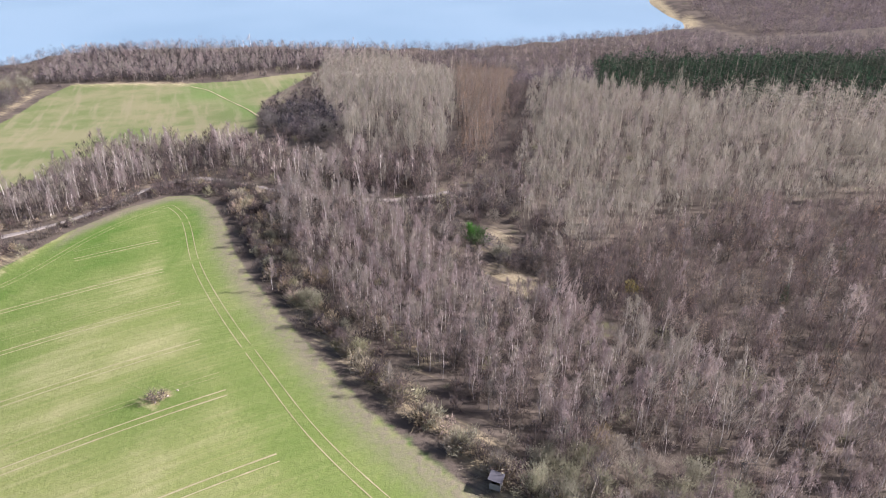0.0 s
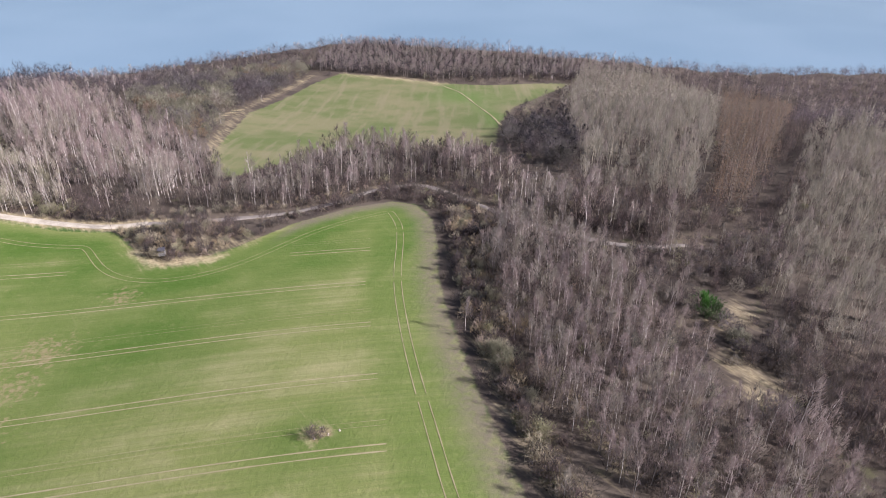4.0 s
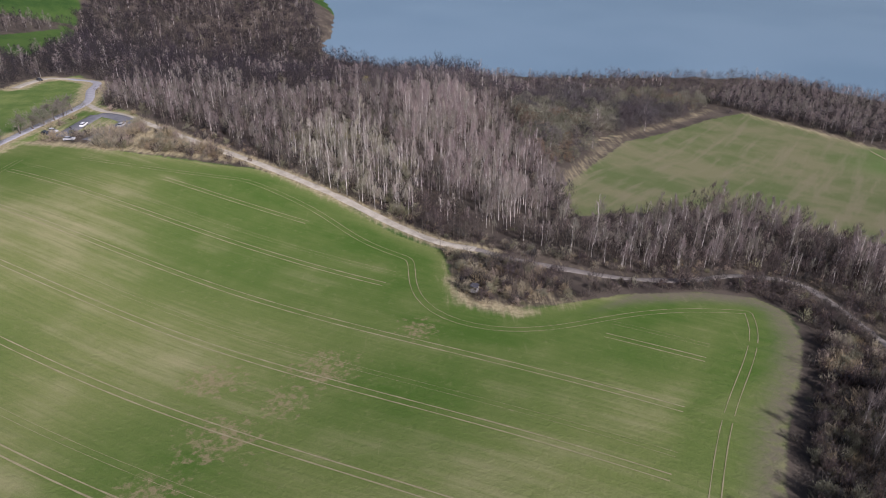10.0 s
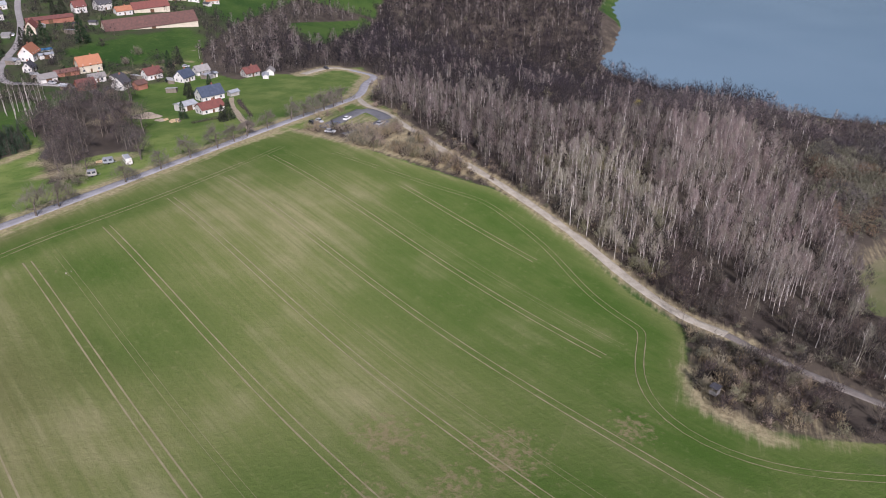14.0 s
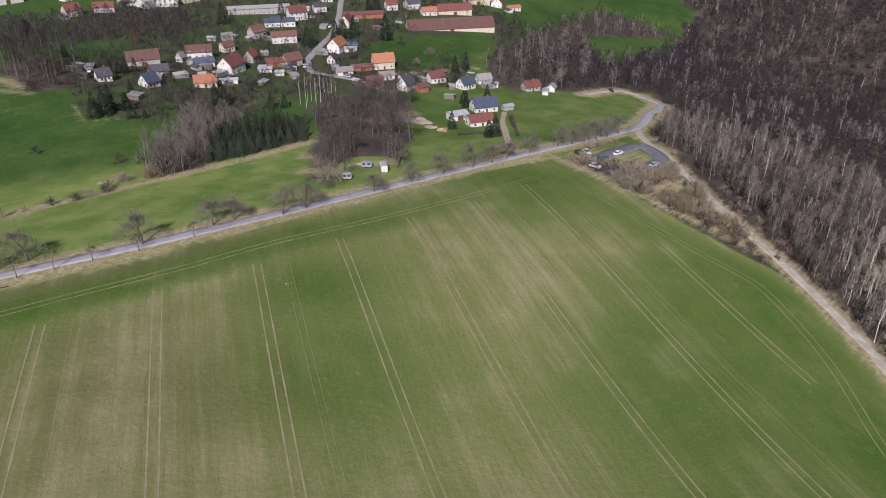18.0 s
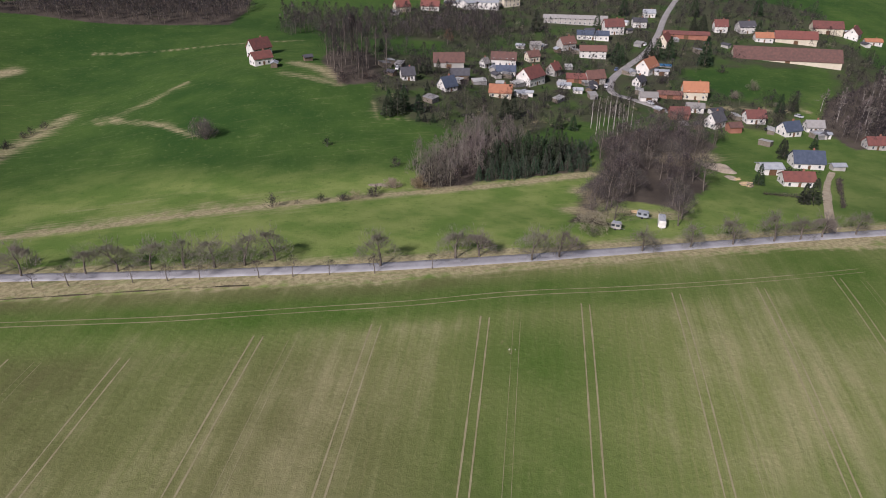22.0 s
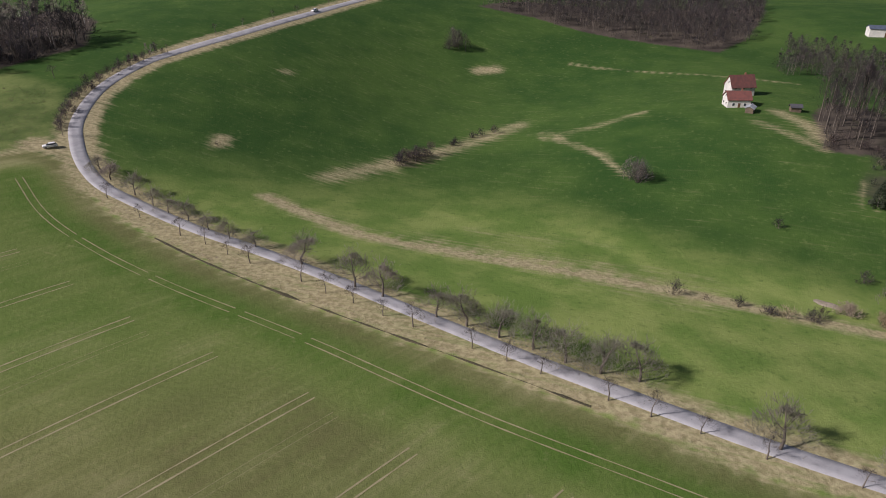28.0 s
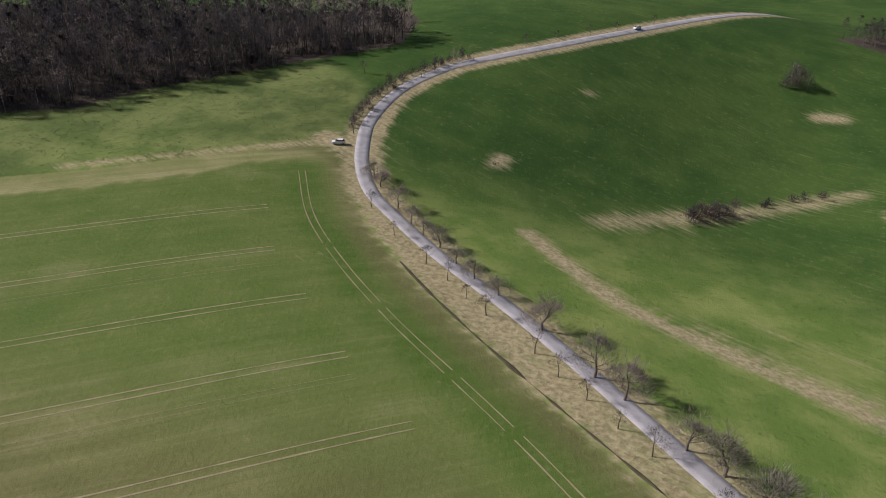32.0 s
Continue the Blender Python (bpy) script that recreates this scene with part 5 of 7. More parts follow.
# near-black gloom and undergrowth: a dark wood with cloud shade painted in
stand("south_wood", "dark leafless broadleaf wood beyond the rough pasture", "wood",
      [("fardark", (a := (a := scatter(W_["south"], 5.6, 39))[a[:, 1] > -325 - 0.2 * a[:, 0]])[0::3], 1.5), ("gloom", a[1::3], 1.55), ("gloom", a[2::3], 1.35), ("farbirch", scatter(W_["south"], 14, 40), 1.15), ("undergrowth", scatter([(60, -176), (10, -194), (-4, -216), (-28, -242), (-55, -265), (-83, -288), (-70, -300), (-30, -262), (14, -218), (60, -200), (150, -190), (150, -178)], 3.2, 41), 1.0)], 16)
stand("village_wood", "dark leafless trees behind the village meadow", "wood", [("fardark", scatter(W_["village"], 6.6, 41), 0.7), ("farbirch", scatter(W_["village"], 13, 42), 1.1)], 17)
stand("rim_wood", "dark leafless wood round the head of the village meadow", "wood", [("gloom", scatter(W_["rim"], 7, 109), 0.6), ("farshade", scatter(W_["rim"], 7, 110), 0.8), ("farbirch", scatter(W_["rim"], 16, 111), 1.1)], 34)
stand("hill_wood", "dark leafless wood on the hill", "wood", [("fardark", scatter(W_["hill"], 6.0, 43), 1.0)], 18)
stand("yard_trees", "dark leafless trees beside the farmhouse", "wood", [("tall", scatter(W_["yard"], 6.4, 44), 1.0), ("mass", scatter([(-338, -146), (-358, -132), (-368, -138), (-350, -152)], 3.4, 45), 1.0)], 19)
HAZEL = [(-275, -54), (-289, -41), (-320, -47), (-345, -50), (-354, -60), (-338, -71), (-300, -67)]
stand("hazel_thicket", "greyish brown leafless hazel and young birch thicket", "wood", [("fluffy", scatter(HAZEL, 3.9, 46), 1.1), ("mass", scatter(HAZEL, 4.4, 47), 1.0), ("mixed", scatter(HAZEL, 7, 89), 0.8)], 20)
stand("bay_scrub", "brown bramble and willow scrub in the field's bay", "shrubs", [("shrub", scatter(W_["bay"], 4.6, 48), 1.5), ("reed", scatter(W_["bay"], 3.6, 100), 1.15), ("willow", scatter(W_["bay"], 6.5, 75), 0.75), ("bramble", scatter(W_["bay"], 3.2, 49), 1.0), ("greyshrub", scatter(W_["bay"], 9, 50), 0.8)], 21)
LOT = [(-334, 110, 9), (-325, 117, 8), (-300, 122, 7), (-318, 115, 5), (-311, 104.5, 5), (-325, 101.5, 6), (-314, 98, 3.5), (-330, 94, 5)]
stand("car_park_scrub", "yellowish leafless scrub round the car park", "shrubs", [("willow", scatter(W_["lot"], 6, 51, holes=LOT), 0.75), ("reed", scatter(W_["lot"], 2.7, 52, holes=LOT), 1.5), ("shrub", scatter(W_["lot"], 8, 99, holes=LOT), 0.9)], 22)
# scrub along the track and wherever no stand grows
free = scatter(BACKWOOD, 6.2, 95)
free = free[(free[:, 1] < 540) & (free[:, 0] > -430) & (free[:, 0] < 60)]
for outline in WOODS.values():
    free = free[~inside(free[:, 0], free[:, 1], outline)]
free = free[(deep(free[:, 0], free[:, 1], UPFIELD) < -3) & (away(free[:, 0], free[:, 1], SANDY) > 10)]
for x, y, r in HOLES + [(-334, 110, 16), (-300, 122, 8)]:
    free = free[np.hypot(free[:, 0] - x, free[:, 1] - y) > r]
stand("loose_scrub", "loose brown and grey scrub between the woods", "shrubs", [("mass", free[0::3], 1.0), ("fargreyshrub", free[1::3], 1.0), ("mixed", free[2::6], 0.75), ("farwillow", free[5::6], 0.9)], 31)
side = scatter([(-300, 128), (-250, 140), (-160, 166), (-120, 190), (-104, 230), (-60, 214), (-50, 222), (-90, 252), (-120, 226), (-150, 200), (-215, 178), (-300, 150)], 2.3, 96)
gone = away(side[:, 0], side[:, 1], TRACK)
side = side[(gone > 3.4) & (gone < 10)]
stand("track_scrub", "brown brambles and shrubs beside the track", "shrubs", [("shrub", side[0::3], 0.85), ("reed", side[1::3], 0.7), ("mass", side[2::6], 0.8), ("willow", side[5::12], 0.6)], 32)
for i, p in enumerate(scatter(W_["copse"], 7.0, 53, holes=[(-294, 20, 8), (-306, 16, 7), (-320, 13, 5), (-334, 11, 4)])):
    split_tree("broad_tree", "large dark leafless tree with spreading crown", "tree", "spread", i % 4, p, i * 1.3, 0.8 + 0.1 * (i * 7 % 6), "copse by the road")
for i, p in enumerate(scatter(W_["spruce"], 2.7, 54)):
    front = away(np.array([p[0]]), np.array([p[1]]), [(-294, -43), (-336, -17), (-361, -28)])[0] < 9
    split_tree("spruce", "low dense blue-green spruce in the front rows" if front else "dense dark green young spruce in a block", "tree", "bluespruce" if front else "spruce", i % 4, p, i * 2.1, (0.56 if front else 0.8) + 0.05 * (i % 4), "spruce block")

# shrubs on the margin between crop and wood, dense along the ditch
edge = scatter([(16, 60), (-2, 74), (-40, 128), (-80, 200), (-90, 214), (-104, 208), (-117, 172), (-124, 196), (-112, 222), (-92, 240), (-40, 214), (-4, 110), (18, 78)], 2.1, 90)
away_ = -deep(edge[:, 0], edge[:, 1], FIELD)
edge = edge[(away_ > np.where(edge[:, 0] < -84, 1.5, 4.0)) & (away_ < 11.0 + 5 * (edge[:, 1] > 150)) & ~((away_ > 7) & (edge[:, 1] < 122))]
near_first = np.argsort(np.abs(edge[:, 0] + 5) + np.abs(edge[:, 1] - 105) * 0.6)
stand("margin_scrub", "brown leafless scrub between crop and forest track", "shrubs", [("shrub", edge[near_first[290::3]], 1.1), ("bramble", edge[near_first[291::3]], 1.3), ("mass", edge[near_first[292::3]], 0.8)], 29)
edge = edge[near_first[:290]]
for i, p in enumerate(edge):
    r = rng.random()
    kind = "willow" if r < 0.12 else "greyshrub" if r < 0.2 else "bramble" if r < 0.3 else "reed" if r < 0.6 else "shrub"
    split_tree("margin_shrub", "leafless %s on the field margin" % dict(willow="yellowish willow shrub", greyshrub="dark grey shrub", bramble="low brown bramble", shrub="brown shrub", reed="dry beige scrub")[kind], "shrub", kind, i % 4, p, i * 1.7, (0.75 if kind in ("willow", "greyshrub") else 1.15) + 0.45 * rng.random(), "margin shrubs")
for x, y, s in ((-27, 130, 1.3), (-30.5, 133, 1.2), (-20, 119, 1.15), (-36, 150, 1.1), (-47, 172, 1.0)):
    split_tree("willow_bush", "rounded yellow-green willow on the field margin", "shrub", "nearwillow", int(-x) % 4, (x, y), x, s, "margin willows")
for x, y, s in ((14, 72, 1.5), (18, 70, 1.4), (19, 74, 1.4), (24, 73, 1.3), (29, 75, 1.3), (35, 72, 1.2), (22, 79, 1.2), (9, 77, 1.1), (16, 78, 1.5), (27, 80, 1.3), (38, 76, 1.3), (43, 71, 1.4), (33, 79, 1.1)):
    split_tree("willow_bush", "broad greyish-green leafless willow bush", "shrub", "nearwillow", int(x) % 4, (x, y), x, s, "willows at the wood's corner")
for x, y, s in ((-9, 96.5, 1.0), (-40.5, 142.5, 1.0), (-173, 184, 0.8), (21, 95, 1.0)):
    split_tree("birch_tree", "lone pale silver birch standing free", "tree", "birch", int(abs(x)) % 7, (x, y), x, s, "lone birches")
for i, (x, y) in enumerate([(-350, 107), (-342, 100), (-337, 96), (-321, 90), (-317, 93), (-356, 124), (-340, 129), (-305, 108), (-308, 114)]):
    split_tree("car_park_bush", "beige leafless bush beside the car park", "shrub", "reed", i % 5, (x, y), i, 1.3 + 0.15 * (i % 3), "car park bushes")
KINDS["yellow"] = (KINDS["willow"][0], "brown_bark", "yellow_twig")
for x, y in ((26, 84), (-29, 146), (-263, 192), (-372, 268), (45, 143), (-322, 404), (-270, 172)):
    split_tree("flowering_willow", "small willow with yellow catkins among bare trees", "tree", "yellow", 1, (x, y), x, 1.2, "flowering willows")
KINDS["ivy"] = (KINDS["willow"][0], "brown_bark", "ivy_leaf")
split_tree("evergreen_bush", "bright green leafy bush in the rough grass", "shrub", "ivy", 0, (8, 176), 0.3, 1.6)
split_tree("evergreen_bush", "bright green leafy bush in the rough grass", "shrub", "ivy", 2, (10, 172), 1.3, 1.3)

# ---- roadside fruit trees ----
KINDS["orchard"] = ([bare_tree(200 + i, 5.2 + 0.4 * i, 0.27, 0.26, 13, 4.0, 34, 1500, 0.9, 0.07, 5, 4, 0.9, forks=2) for i in range(4)], "brown_bark", "orchard_twig")
KINDS["sapling"] = ([bare_tree(210 + i, 3.7 + 0.4 * i, 0.14, 0.42, 8, 1.7, 34, 260, 0.6, 0.055, 4, 3, 0.5, forks=2) for i in range(4)], "brown_bark", "dark_twig")
NORTH = [(-97, -172), (-100, -167), (-107, -156), (-112, -148), (-116, -143), (-121, -138), (-126, -131), (-131, -125), (-137, -119), (-147, -107), (-157, -92),
         (-162, -86), (-171, -74), (-176, -69), (-181, -63), (-186, -57), (-190, -51), (-195, -46), (-201, -42), (-214, -19.5), (-230, -8), (-235, -4), (-242, 7.5), (-249, 12)]
NORTH2 = [(-268.6, 27.5), (-281, 37), (-292, 46), (-303, 55), (-310, 61), (-317, 66), (-327, 74),  (-339.5, 84.5), (-344, 90), (-349.5, 95), (-354.5, 100), (-361, 105), (-369, 110)]
SOUTH = [(-100, -154), (-109, -140), (-119, -128), (-125, -122), (-130, -115), (-135, -109), (-145.5, -97), (-150, -90), (-155, -84), (-160, -77), (-165, -71),
         (-174, -60), (-179, -54), (-183.5, -48.5), (-192, -38), (-197, -32), (-203, -26), (-210, -18), (-221, -9)]
FARROW = [(-86, -231), (-84, -224), (-92, -245), (-98, -254), (-107, -268), (-116, -278), (-137, -305), (-150, -316), (-166, -331), (-180, -346), (-200, -368), (-83.5, -215), (-84, -200), (-88, -238)]
for i, p in enumerate(NORTH + NORTH2):
    split_tree("fruit_tree", "gnarled leafless fruit tree on the dry road verge", "tree", "orchard", i % 4, p, i * 2.4, (0.95 + 0.3 * rng.random()) * (1.08 if i > 8 else 0.75), "fruit trees along the road")
for i, p in enumerate(SOUTH + FARROW):
    split_tree("young_fruit_tree", "small pruned leafless fruit tree beside the asphalt", "tree", "sapling", i % 4, p, i * 1.9, 0.9 + 0.35 * rng.random(), "young fruit trees along the road")
for i, (x, y) in enumerate([(-195, -194), (-199, -196), (-203, -198), (-201, -195), (-206, -200), (-197, -198), (-193, -191), (-209, -202), (-221, -211), (-232, -218), (-236, -220), (-243, -221)]):
    split_tree("hedge_bush", "dark brown leafless bush on the dry grass bank", "shrub", ("greyshrub", "shrub")[i % 2], i % 4, (x, y), i, (1.2, 1.6)[i % 2] * (1.15 if i < 8 else 0.75), "bushes on the grass bank")
for i, (x, y) in enumerate(curve([(-82.5, -204), (-82.5, -214), (-85.5, -232), (-91, -248), (-102, -266), (-114, -279)], 3.2)[:34]):
    split_tree("verge_bush", "dark leafless bush beside the road's bend", "shrub", ("shrub", "greyshrub")[i % 2], i % 4, (x, y), i, 0.85 + 0.15 * (i % 3), "verge bushes")
# lone trees and bushes of the meadow
for x, y, kind, k, s in ((-266, -152, "fluffy", 2, 0.85), (-264.5, -153.5, "fluffy", 1, 0.75), (-267.2, -148.5, "bigbush", 0, 1.65), (-263, -327, "dark", 1, 0.95), (-266, -324, "dark", 2, 0.8), (-257, -325, "greyshrub", 1, 1.6), (-262, -329, "bigbush", 0, 1.9), (-203, -202, "greyshrub", 2, 1.0), (-199, -199, "greyshrub", 0, 0.9), (-223, -214, "greyshrub", 1, 0.7), (-243, -224, "shrub", 2, 0.7),
                         (-232, -218, "shrub", 1, 0.5), (-289.5, -105.5, "greyshrub", 3, 0.8), (-233.3, -77, "greyshrub", 3, 1.0), (-246.3, -69, "greyshrub", 1, 0.8), (-250.6, -63.6, "greyshrub", 0, 1.0), (-254, -61.3, "reed", 3, 1.4), (-259, -58.8, "greyshrub", 1, 1.0), (-263, -60, "shrub", 2, 1.2), (-271.4, -60.4, "bigreed", 0, 0.9), (-277, -53, "bigreed", 0, 1.05), (-290.6, -73.7, "greyshrub", 2, 1.0),
                         (-240, -73, "bramble", 2, 1.2), (-131, -198, "bramble", 1, 1.2), (-76, -252, "sapling", 1, 1.2), (-108, -275, "birch", 2, 0.7), (-110, -272, "birch", 4, 0.65), (-104, -268, "greyshrub", 2, 0.9), (-52, 97.5, "shrub", 3, 1.0), (-50.5, 98.5, "shrub", 1, 0.9), (-53, 99, "bramble", 2, 1.0),
                         (-273, 11, "sallowdome", 0, 1.35), (-269, 13, "plumdome", 1, 0.62), (-396, -20, "birch", 1, 0.9), (-400, -28, "birch", 3, 0.9), (-404, -32, "birch", 5, 0.95), (-407, -36, "birch", 0, 0.9), (-102, -262, "greyshrub", 3, 0.8), (-90, -240, "greyshrub", 0, 0.8), (-86, -219, "greyshrub", 1, 0.7)):
    word = dict(sallowdome="willow", plumdome="bush", bigreed="willow", bigbush="bush", fluffy="tree", willow="willow", dark="tree", greyshrub="bush", shrub="bush", reed="bush", bramble="bramble", sapling="young tree", birch="birch")[kind]
    split_tree("meadow_" + word.replace(" ", "_"), "leafless %s standing in the open grass" % word, word, kind, k, (x, y), x * 0.7, s, "meadow trees and bushes")

# ---- houses ----
M["white_wall"] = mottled("white_wall", (0.52, 0.505, 0.475), (0.72, 0.7, 0.665), 0.4, vary=0.5)
M["cream_wall"] = mottled("cream_wall", (0.5, 0.45, 0.35), (0.62, 0.56, 0.45), 0.4)
M["grey_wall"] = mottled("grey_wall", (0.3, 0.29, 0.27), (0.42, 0.4, 0.37), 0.4)
M["brick_wall"] = mottled("brick_wall", (0.24, 0.1, 0.07), (0.34, 0.16, 0.11), 0.6)
M["wood_wall"] = mottled("wood_wall", (0.1, 0.075, 0.055), (0.18, 0.14, 0.1), 0.8)


def tiled(name, a, b):
    g = Graph(name)
    w = g.t.nodes.new("ShaderNodeTexWave")
    w.bands_direction = "Z"
    w.inputs["Scale"].default_value = 1.4
    w.inputs["Distortion"].default_value = 0.6
    g.put(w.inputs["Vector"], g.place())
    f = g.math("ADD", g.math("MULTIPLY", g.noise(0.7, 4), 0.8), g.math("MULTIPLY", g.each(), 0.3))
    g.bump(w.outputs["Fac"], 0.5, 0.06)
    return g.done(g.mix(g.step(f, 0.35, 0.85), a, b), 0.8, 0, 0.3)


M["red_roof"] = tiled("red_roof", (0.2, 0.075, 0.062), (0.12, 0.055, 0.05))
M["orange_roof"] = tiled("orange_roof", (0.4, 0.18, 0.1), (0.3, 0.13, 0.08))
M["brown_roof"] = tiled("brown_roof", (0.17, 0.088, 0.072), (0.1, 0.06, 0.053))
M["dark_roof"] = tiled("dark_roof", (0.055, 0.055, 0.065), (0.09, 0.09, 0.1))
M["blue_roof"] = tiled("blue_roof", (0.05, 0.066, 0.1), (0.085, 0.105, 0.15))
M["grey_roof"] = tiled("grey_roof", (0.22, 0.21, 0.2), (0.3, 0.29, 0.28))
M["pale_roof"] = tiled("pale_roof", (0.27, 0.29, 0.32), (0.4, 0.42, 0.44))
M["pane"] = mottled("pane", (0.03, 0.035, 0.045), (0.07, 0.08, 0.1), 0.5, rough=0.15, spec=0.6)
M["frame"] = mottled("frame", (0.6, 0.6, 0.58), (0.75, 0.74, 0.72), 2.0)
M["door"] = mottled("door", (0.09, 0.05, 0.03), (0.16, 0.09, 0.05), 1.0)


def part(name, bm, material, parent, label=""):
    me = bpy.data.meshes.new(name)
    bm.to_mesh(me)
    bm.free()
    me.materials.append(material)
    o = new(name, me)
    o.parent = parent
    return tagged(o, label) if label else o


def box(x0, x1, y0, y1, z0, z1, bevel=0.0):
    bm = bmesh.new()
    bmesh.ops.create_cube(bm, size=1, matrix=Matrix.Translation(((x0 + x1) / 2, (y0 + y1) / 2, (z0 + z1) / 2)) @ Matrix.Diagonal((x1 - x0, y1 - y0, z1 - z0, 1)))
    if bevel:
        bmesh.ops.bevel(bm, geom=bm.edges[:], offset=bevel, segments=2, affect="EDGES")
    return bm


def prism(profile, y0, y1):
    """A solid from an outline in x and z, drawn out along y."""
    bm = bmesh.new()
    a = [bm.verts.new((x, y0, z)) for x, z in profile]
    b = [bm.verts.new((x, y1, z)) for x, z in profile]
    bm.faces.new(a)
    bm.faces.new(b[::-1])
    for i in range(len(a)):
        j = (i + 1) % len(a)
        bm.faces.new((a[j], a[i], b[i], b[j]))
    bmesh.ops.recalc_face_normals(bm, faces=bm.faces[:])
    return bm


PANES = {}


def window_at(parent, x, y, z, w, h, facing):
    """A window with frame and pane, standing 5 cm proud of its wall; facing: 0 = along y, 1 = along x."""
    key = (round(w, 1), round(h, 1), facing)
    if key not in PANES:
        out = []
        for inset, depth, mat in ((0.0, 0.05, "frame"), (0.1, 0.07, "pane")):
            a, b = w / 2 - inset, h / 2 - inset
            bm = box(-a, a, -depth, depth, -b, b) if not facing else box(-depth, depth, -a, a, -b, b)
            me = bpy.data.meshes.new("window" if mat == "frame" else "pane")
            bm.to_mesh(me)
            bm.free()
            me.materials.append(M[mat])
            out.append(me)
        PANES[key] = out
    f = new("window", PANES[key][0])
    f.parent, f.location = parent, (x, y, z)
    p = new("pane", PANES[key][1])
    p.parent = f


BUILT = []


def house(x, y, yaw, length, depth, wall_h, roof_h, wall, roof, what="house", extra=""):
    """A gabled building, its ridge along its own y. yaw turns it, in degrees."""
    colour = dict(white_wall="white rendered", cream_wall="cream rendered", grey_wall="grey rendered", brick_wall="red brick", wood_wall="dark timber")[wall]
    tile = roof.split("_")[0]
    root = tagged(new(what), "%s %s with %s gabled roof%s" % (colour, what.replace("_", " "), tile + (" tiled" if roof_h > 1 else ""), extra), what.replace("_", " "), "village buildings")
    zs = [h1(x + dx, y + dy) for dx in (-depth / 2, depth / 2) for dy in (-length / 2, length / 2)]
    root.matrix_world = pose(x, y, min(zs) + 0.25 * (max(zs) - min(zs)), 0, 0, yaw)
    BUILT.append((x, y, max(length, depth) * 0.5 + 2.5))
    a, b = depth / 2, length / 2
    part("wall", prism([(-a, -1.5), (a, -1.5), (a, wall_h), (0, wall_h + roof_h - 0.05), (-a, wall_h)], -b, b), M[wall], root)
    o, t = 0.45, 0.22
    k = roof_h / a
    for s in (-1, 1):
        part("roof", prism([(0, wall_h + roof_h), (s * (a + o), wall_h - k * o), (s * (a + o), wall_h - k * o + t), (0, wall_h + roof_h + t * 1.2)], -b - o, b + o), M[roof], root)
    if what in ("house", "farmhouse"):
        part("chimney", box(-0.9, -0.3, b * 0.3, b * 0.3 + 0.6, wall_h + roof_h * 0.5, wall_h + roof_h + 0.9), M["brick_wall"], root)
        part("door", box(a - 0.02, a + 0.07, -0.5, 0.5, 0, 2.05), M["door"], root)
    n = max(1, int(length / 3.2))
    for floor_z in ([1.5] if wall_h < 4.2 else [1.5, 4.1]):
        if what in ("house", "farmhouse", "long_house", "school"):
            for i in range(n):
                yy = -b + (i + 0.5) * length / n
                for s in (-1, 1):
                    if s > 0 and abs(yy) < 1.1 and floor_z < 2 and what != "school":
                        continue
                    window_at(root, s * a, yy, floor_z, 1.1, 1.3, 1)
    if what in ("house", "farmhouse"):
        for s in (-1, 1):
            for i in (-1, 1):
                window_at(root, i * a * 0.45, s * b, 1.5, 1.0, 1.3, 0)
            if roof_h > 2.2:
                window_at(root, 0, s * b, wall_h + roof_h * 0.35, 0.9, 1.1, 0)
    if what in ("barn", "garage"):
        part("gate", box(a - 0.02, a + 0.08, -1.4, 1.4, 0, min(2.9, wall_h - 0.3)), M["door"], root)
    return root


house(-370, 50, 31, 11.0, 6.8, 2.8, 2.2, "white_wall", "red_roof")
house(-397, 49, 29, 11.5, 8.0, 3.0, 3.6, "white_wall", "blue_roof")
house(-378, 39, 36, 8.0, 6.4, 3.0, 1.0, "white_wall", "pale_roof", "garage")
house(-428, 5, 71, 7.8, 6.3, 3.4, 3.6, "white_wall", "dark_roof")
house(-426, 14, 41, 5.5, 5.0, 3.0, 1.5, "brick_wall", "brown_roof", "shed")
house(-447, 18, 36, 8.9, 6.2, 3.2, 2.8, "white_wall", "red_roof")
house(-439, 35, 51, 8.3, 6.7, 3.0, 3.2, "white_wall", "blue_roof")
house(-453, 43, 31, 7.7, 5.4, 2.8, 2.4, "white_wall", "grey_roof")
house(-445, 48, 31, 7.1, 2.8, 2.2, 0.4, "white_wall", "pale_roof", "garage")
house(-429, -12, 31, 8.6, 5.2, 3.0, 2.6, "brick_wall", "red_roof", "barn")
house(-466, -16, 29, 12.0, 6.6, 4.5, 4.0, "cream_wall", "orange_roof", "farmhouse")
house(-444, -9, 26, 8.2, 4.1, 2.8, 1.6, "white_wall", "grey_roof")
house(-458, -26, 26, 11.8, 4.1, 2.4, 1.2, "brick_wall", "brown_roof", "barn")
house(-494, -51, 81, 11.3, 7.9, 4.2, 4.2, "white_wall", "orange_roof")
house(-495, -43, 26, 7.4, 3.0, 2.6, 0.6, "white_wall", "pale_roof", "garage")
house(-468, -46, 81, 6.1, 4.8, 2.8, 2.4, "white_wall", "dark_roof")
house(-446, -33, 31, 8.5, 5.1, 2.6, 1.8, "white_wall", "grey_roof", "barn")
house(-447, 69, 36, 9.0, 5.4, 2.8, 2.6, "grey_wall", "red_roof")
house(-450, 80, 81, 5.5, 4.4, 2.4, 1.8, "white_wall", "grey_roof", "garage")
house(-578, 6, 24, 62.0, 12.5, 3.2, 6.0, "cream_wall", "brown_roof", "barn")
house(-625, 2, 26, 26.5, 7.9, 4.2, 4.0, "cream_wall", "red_roof", "barn")
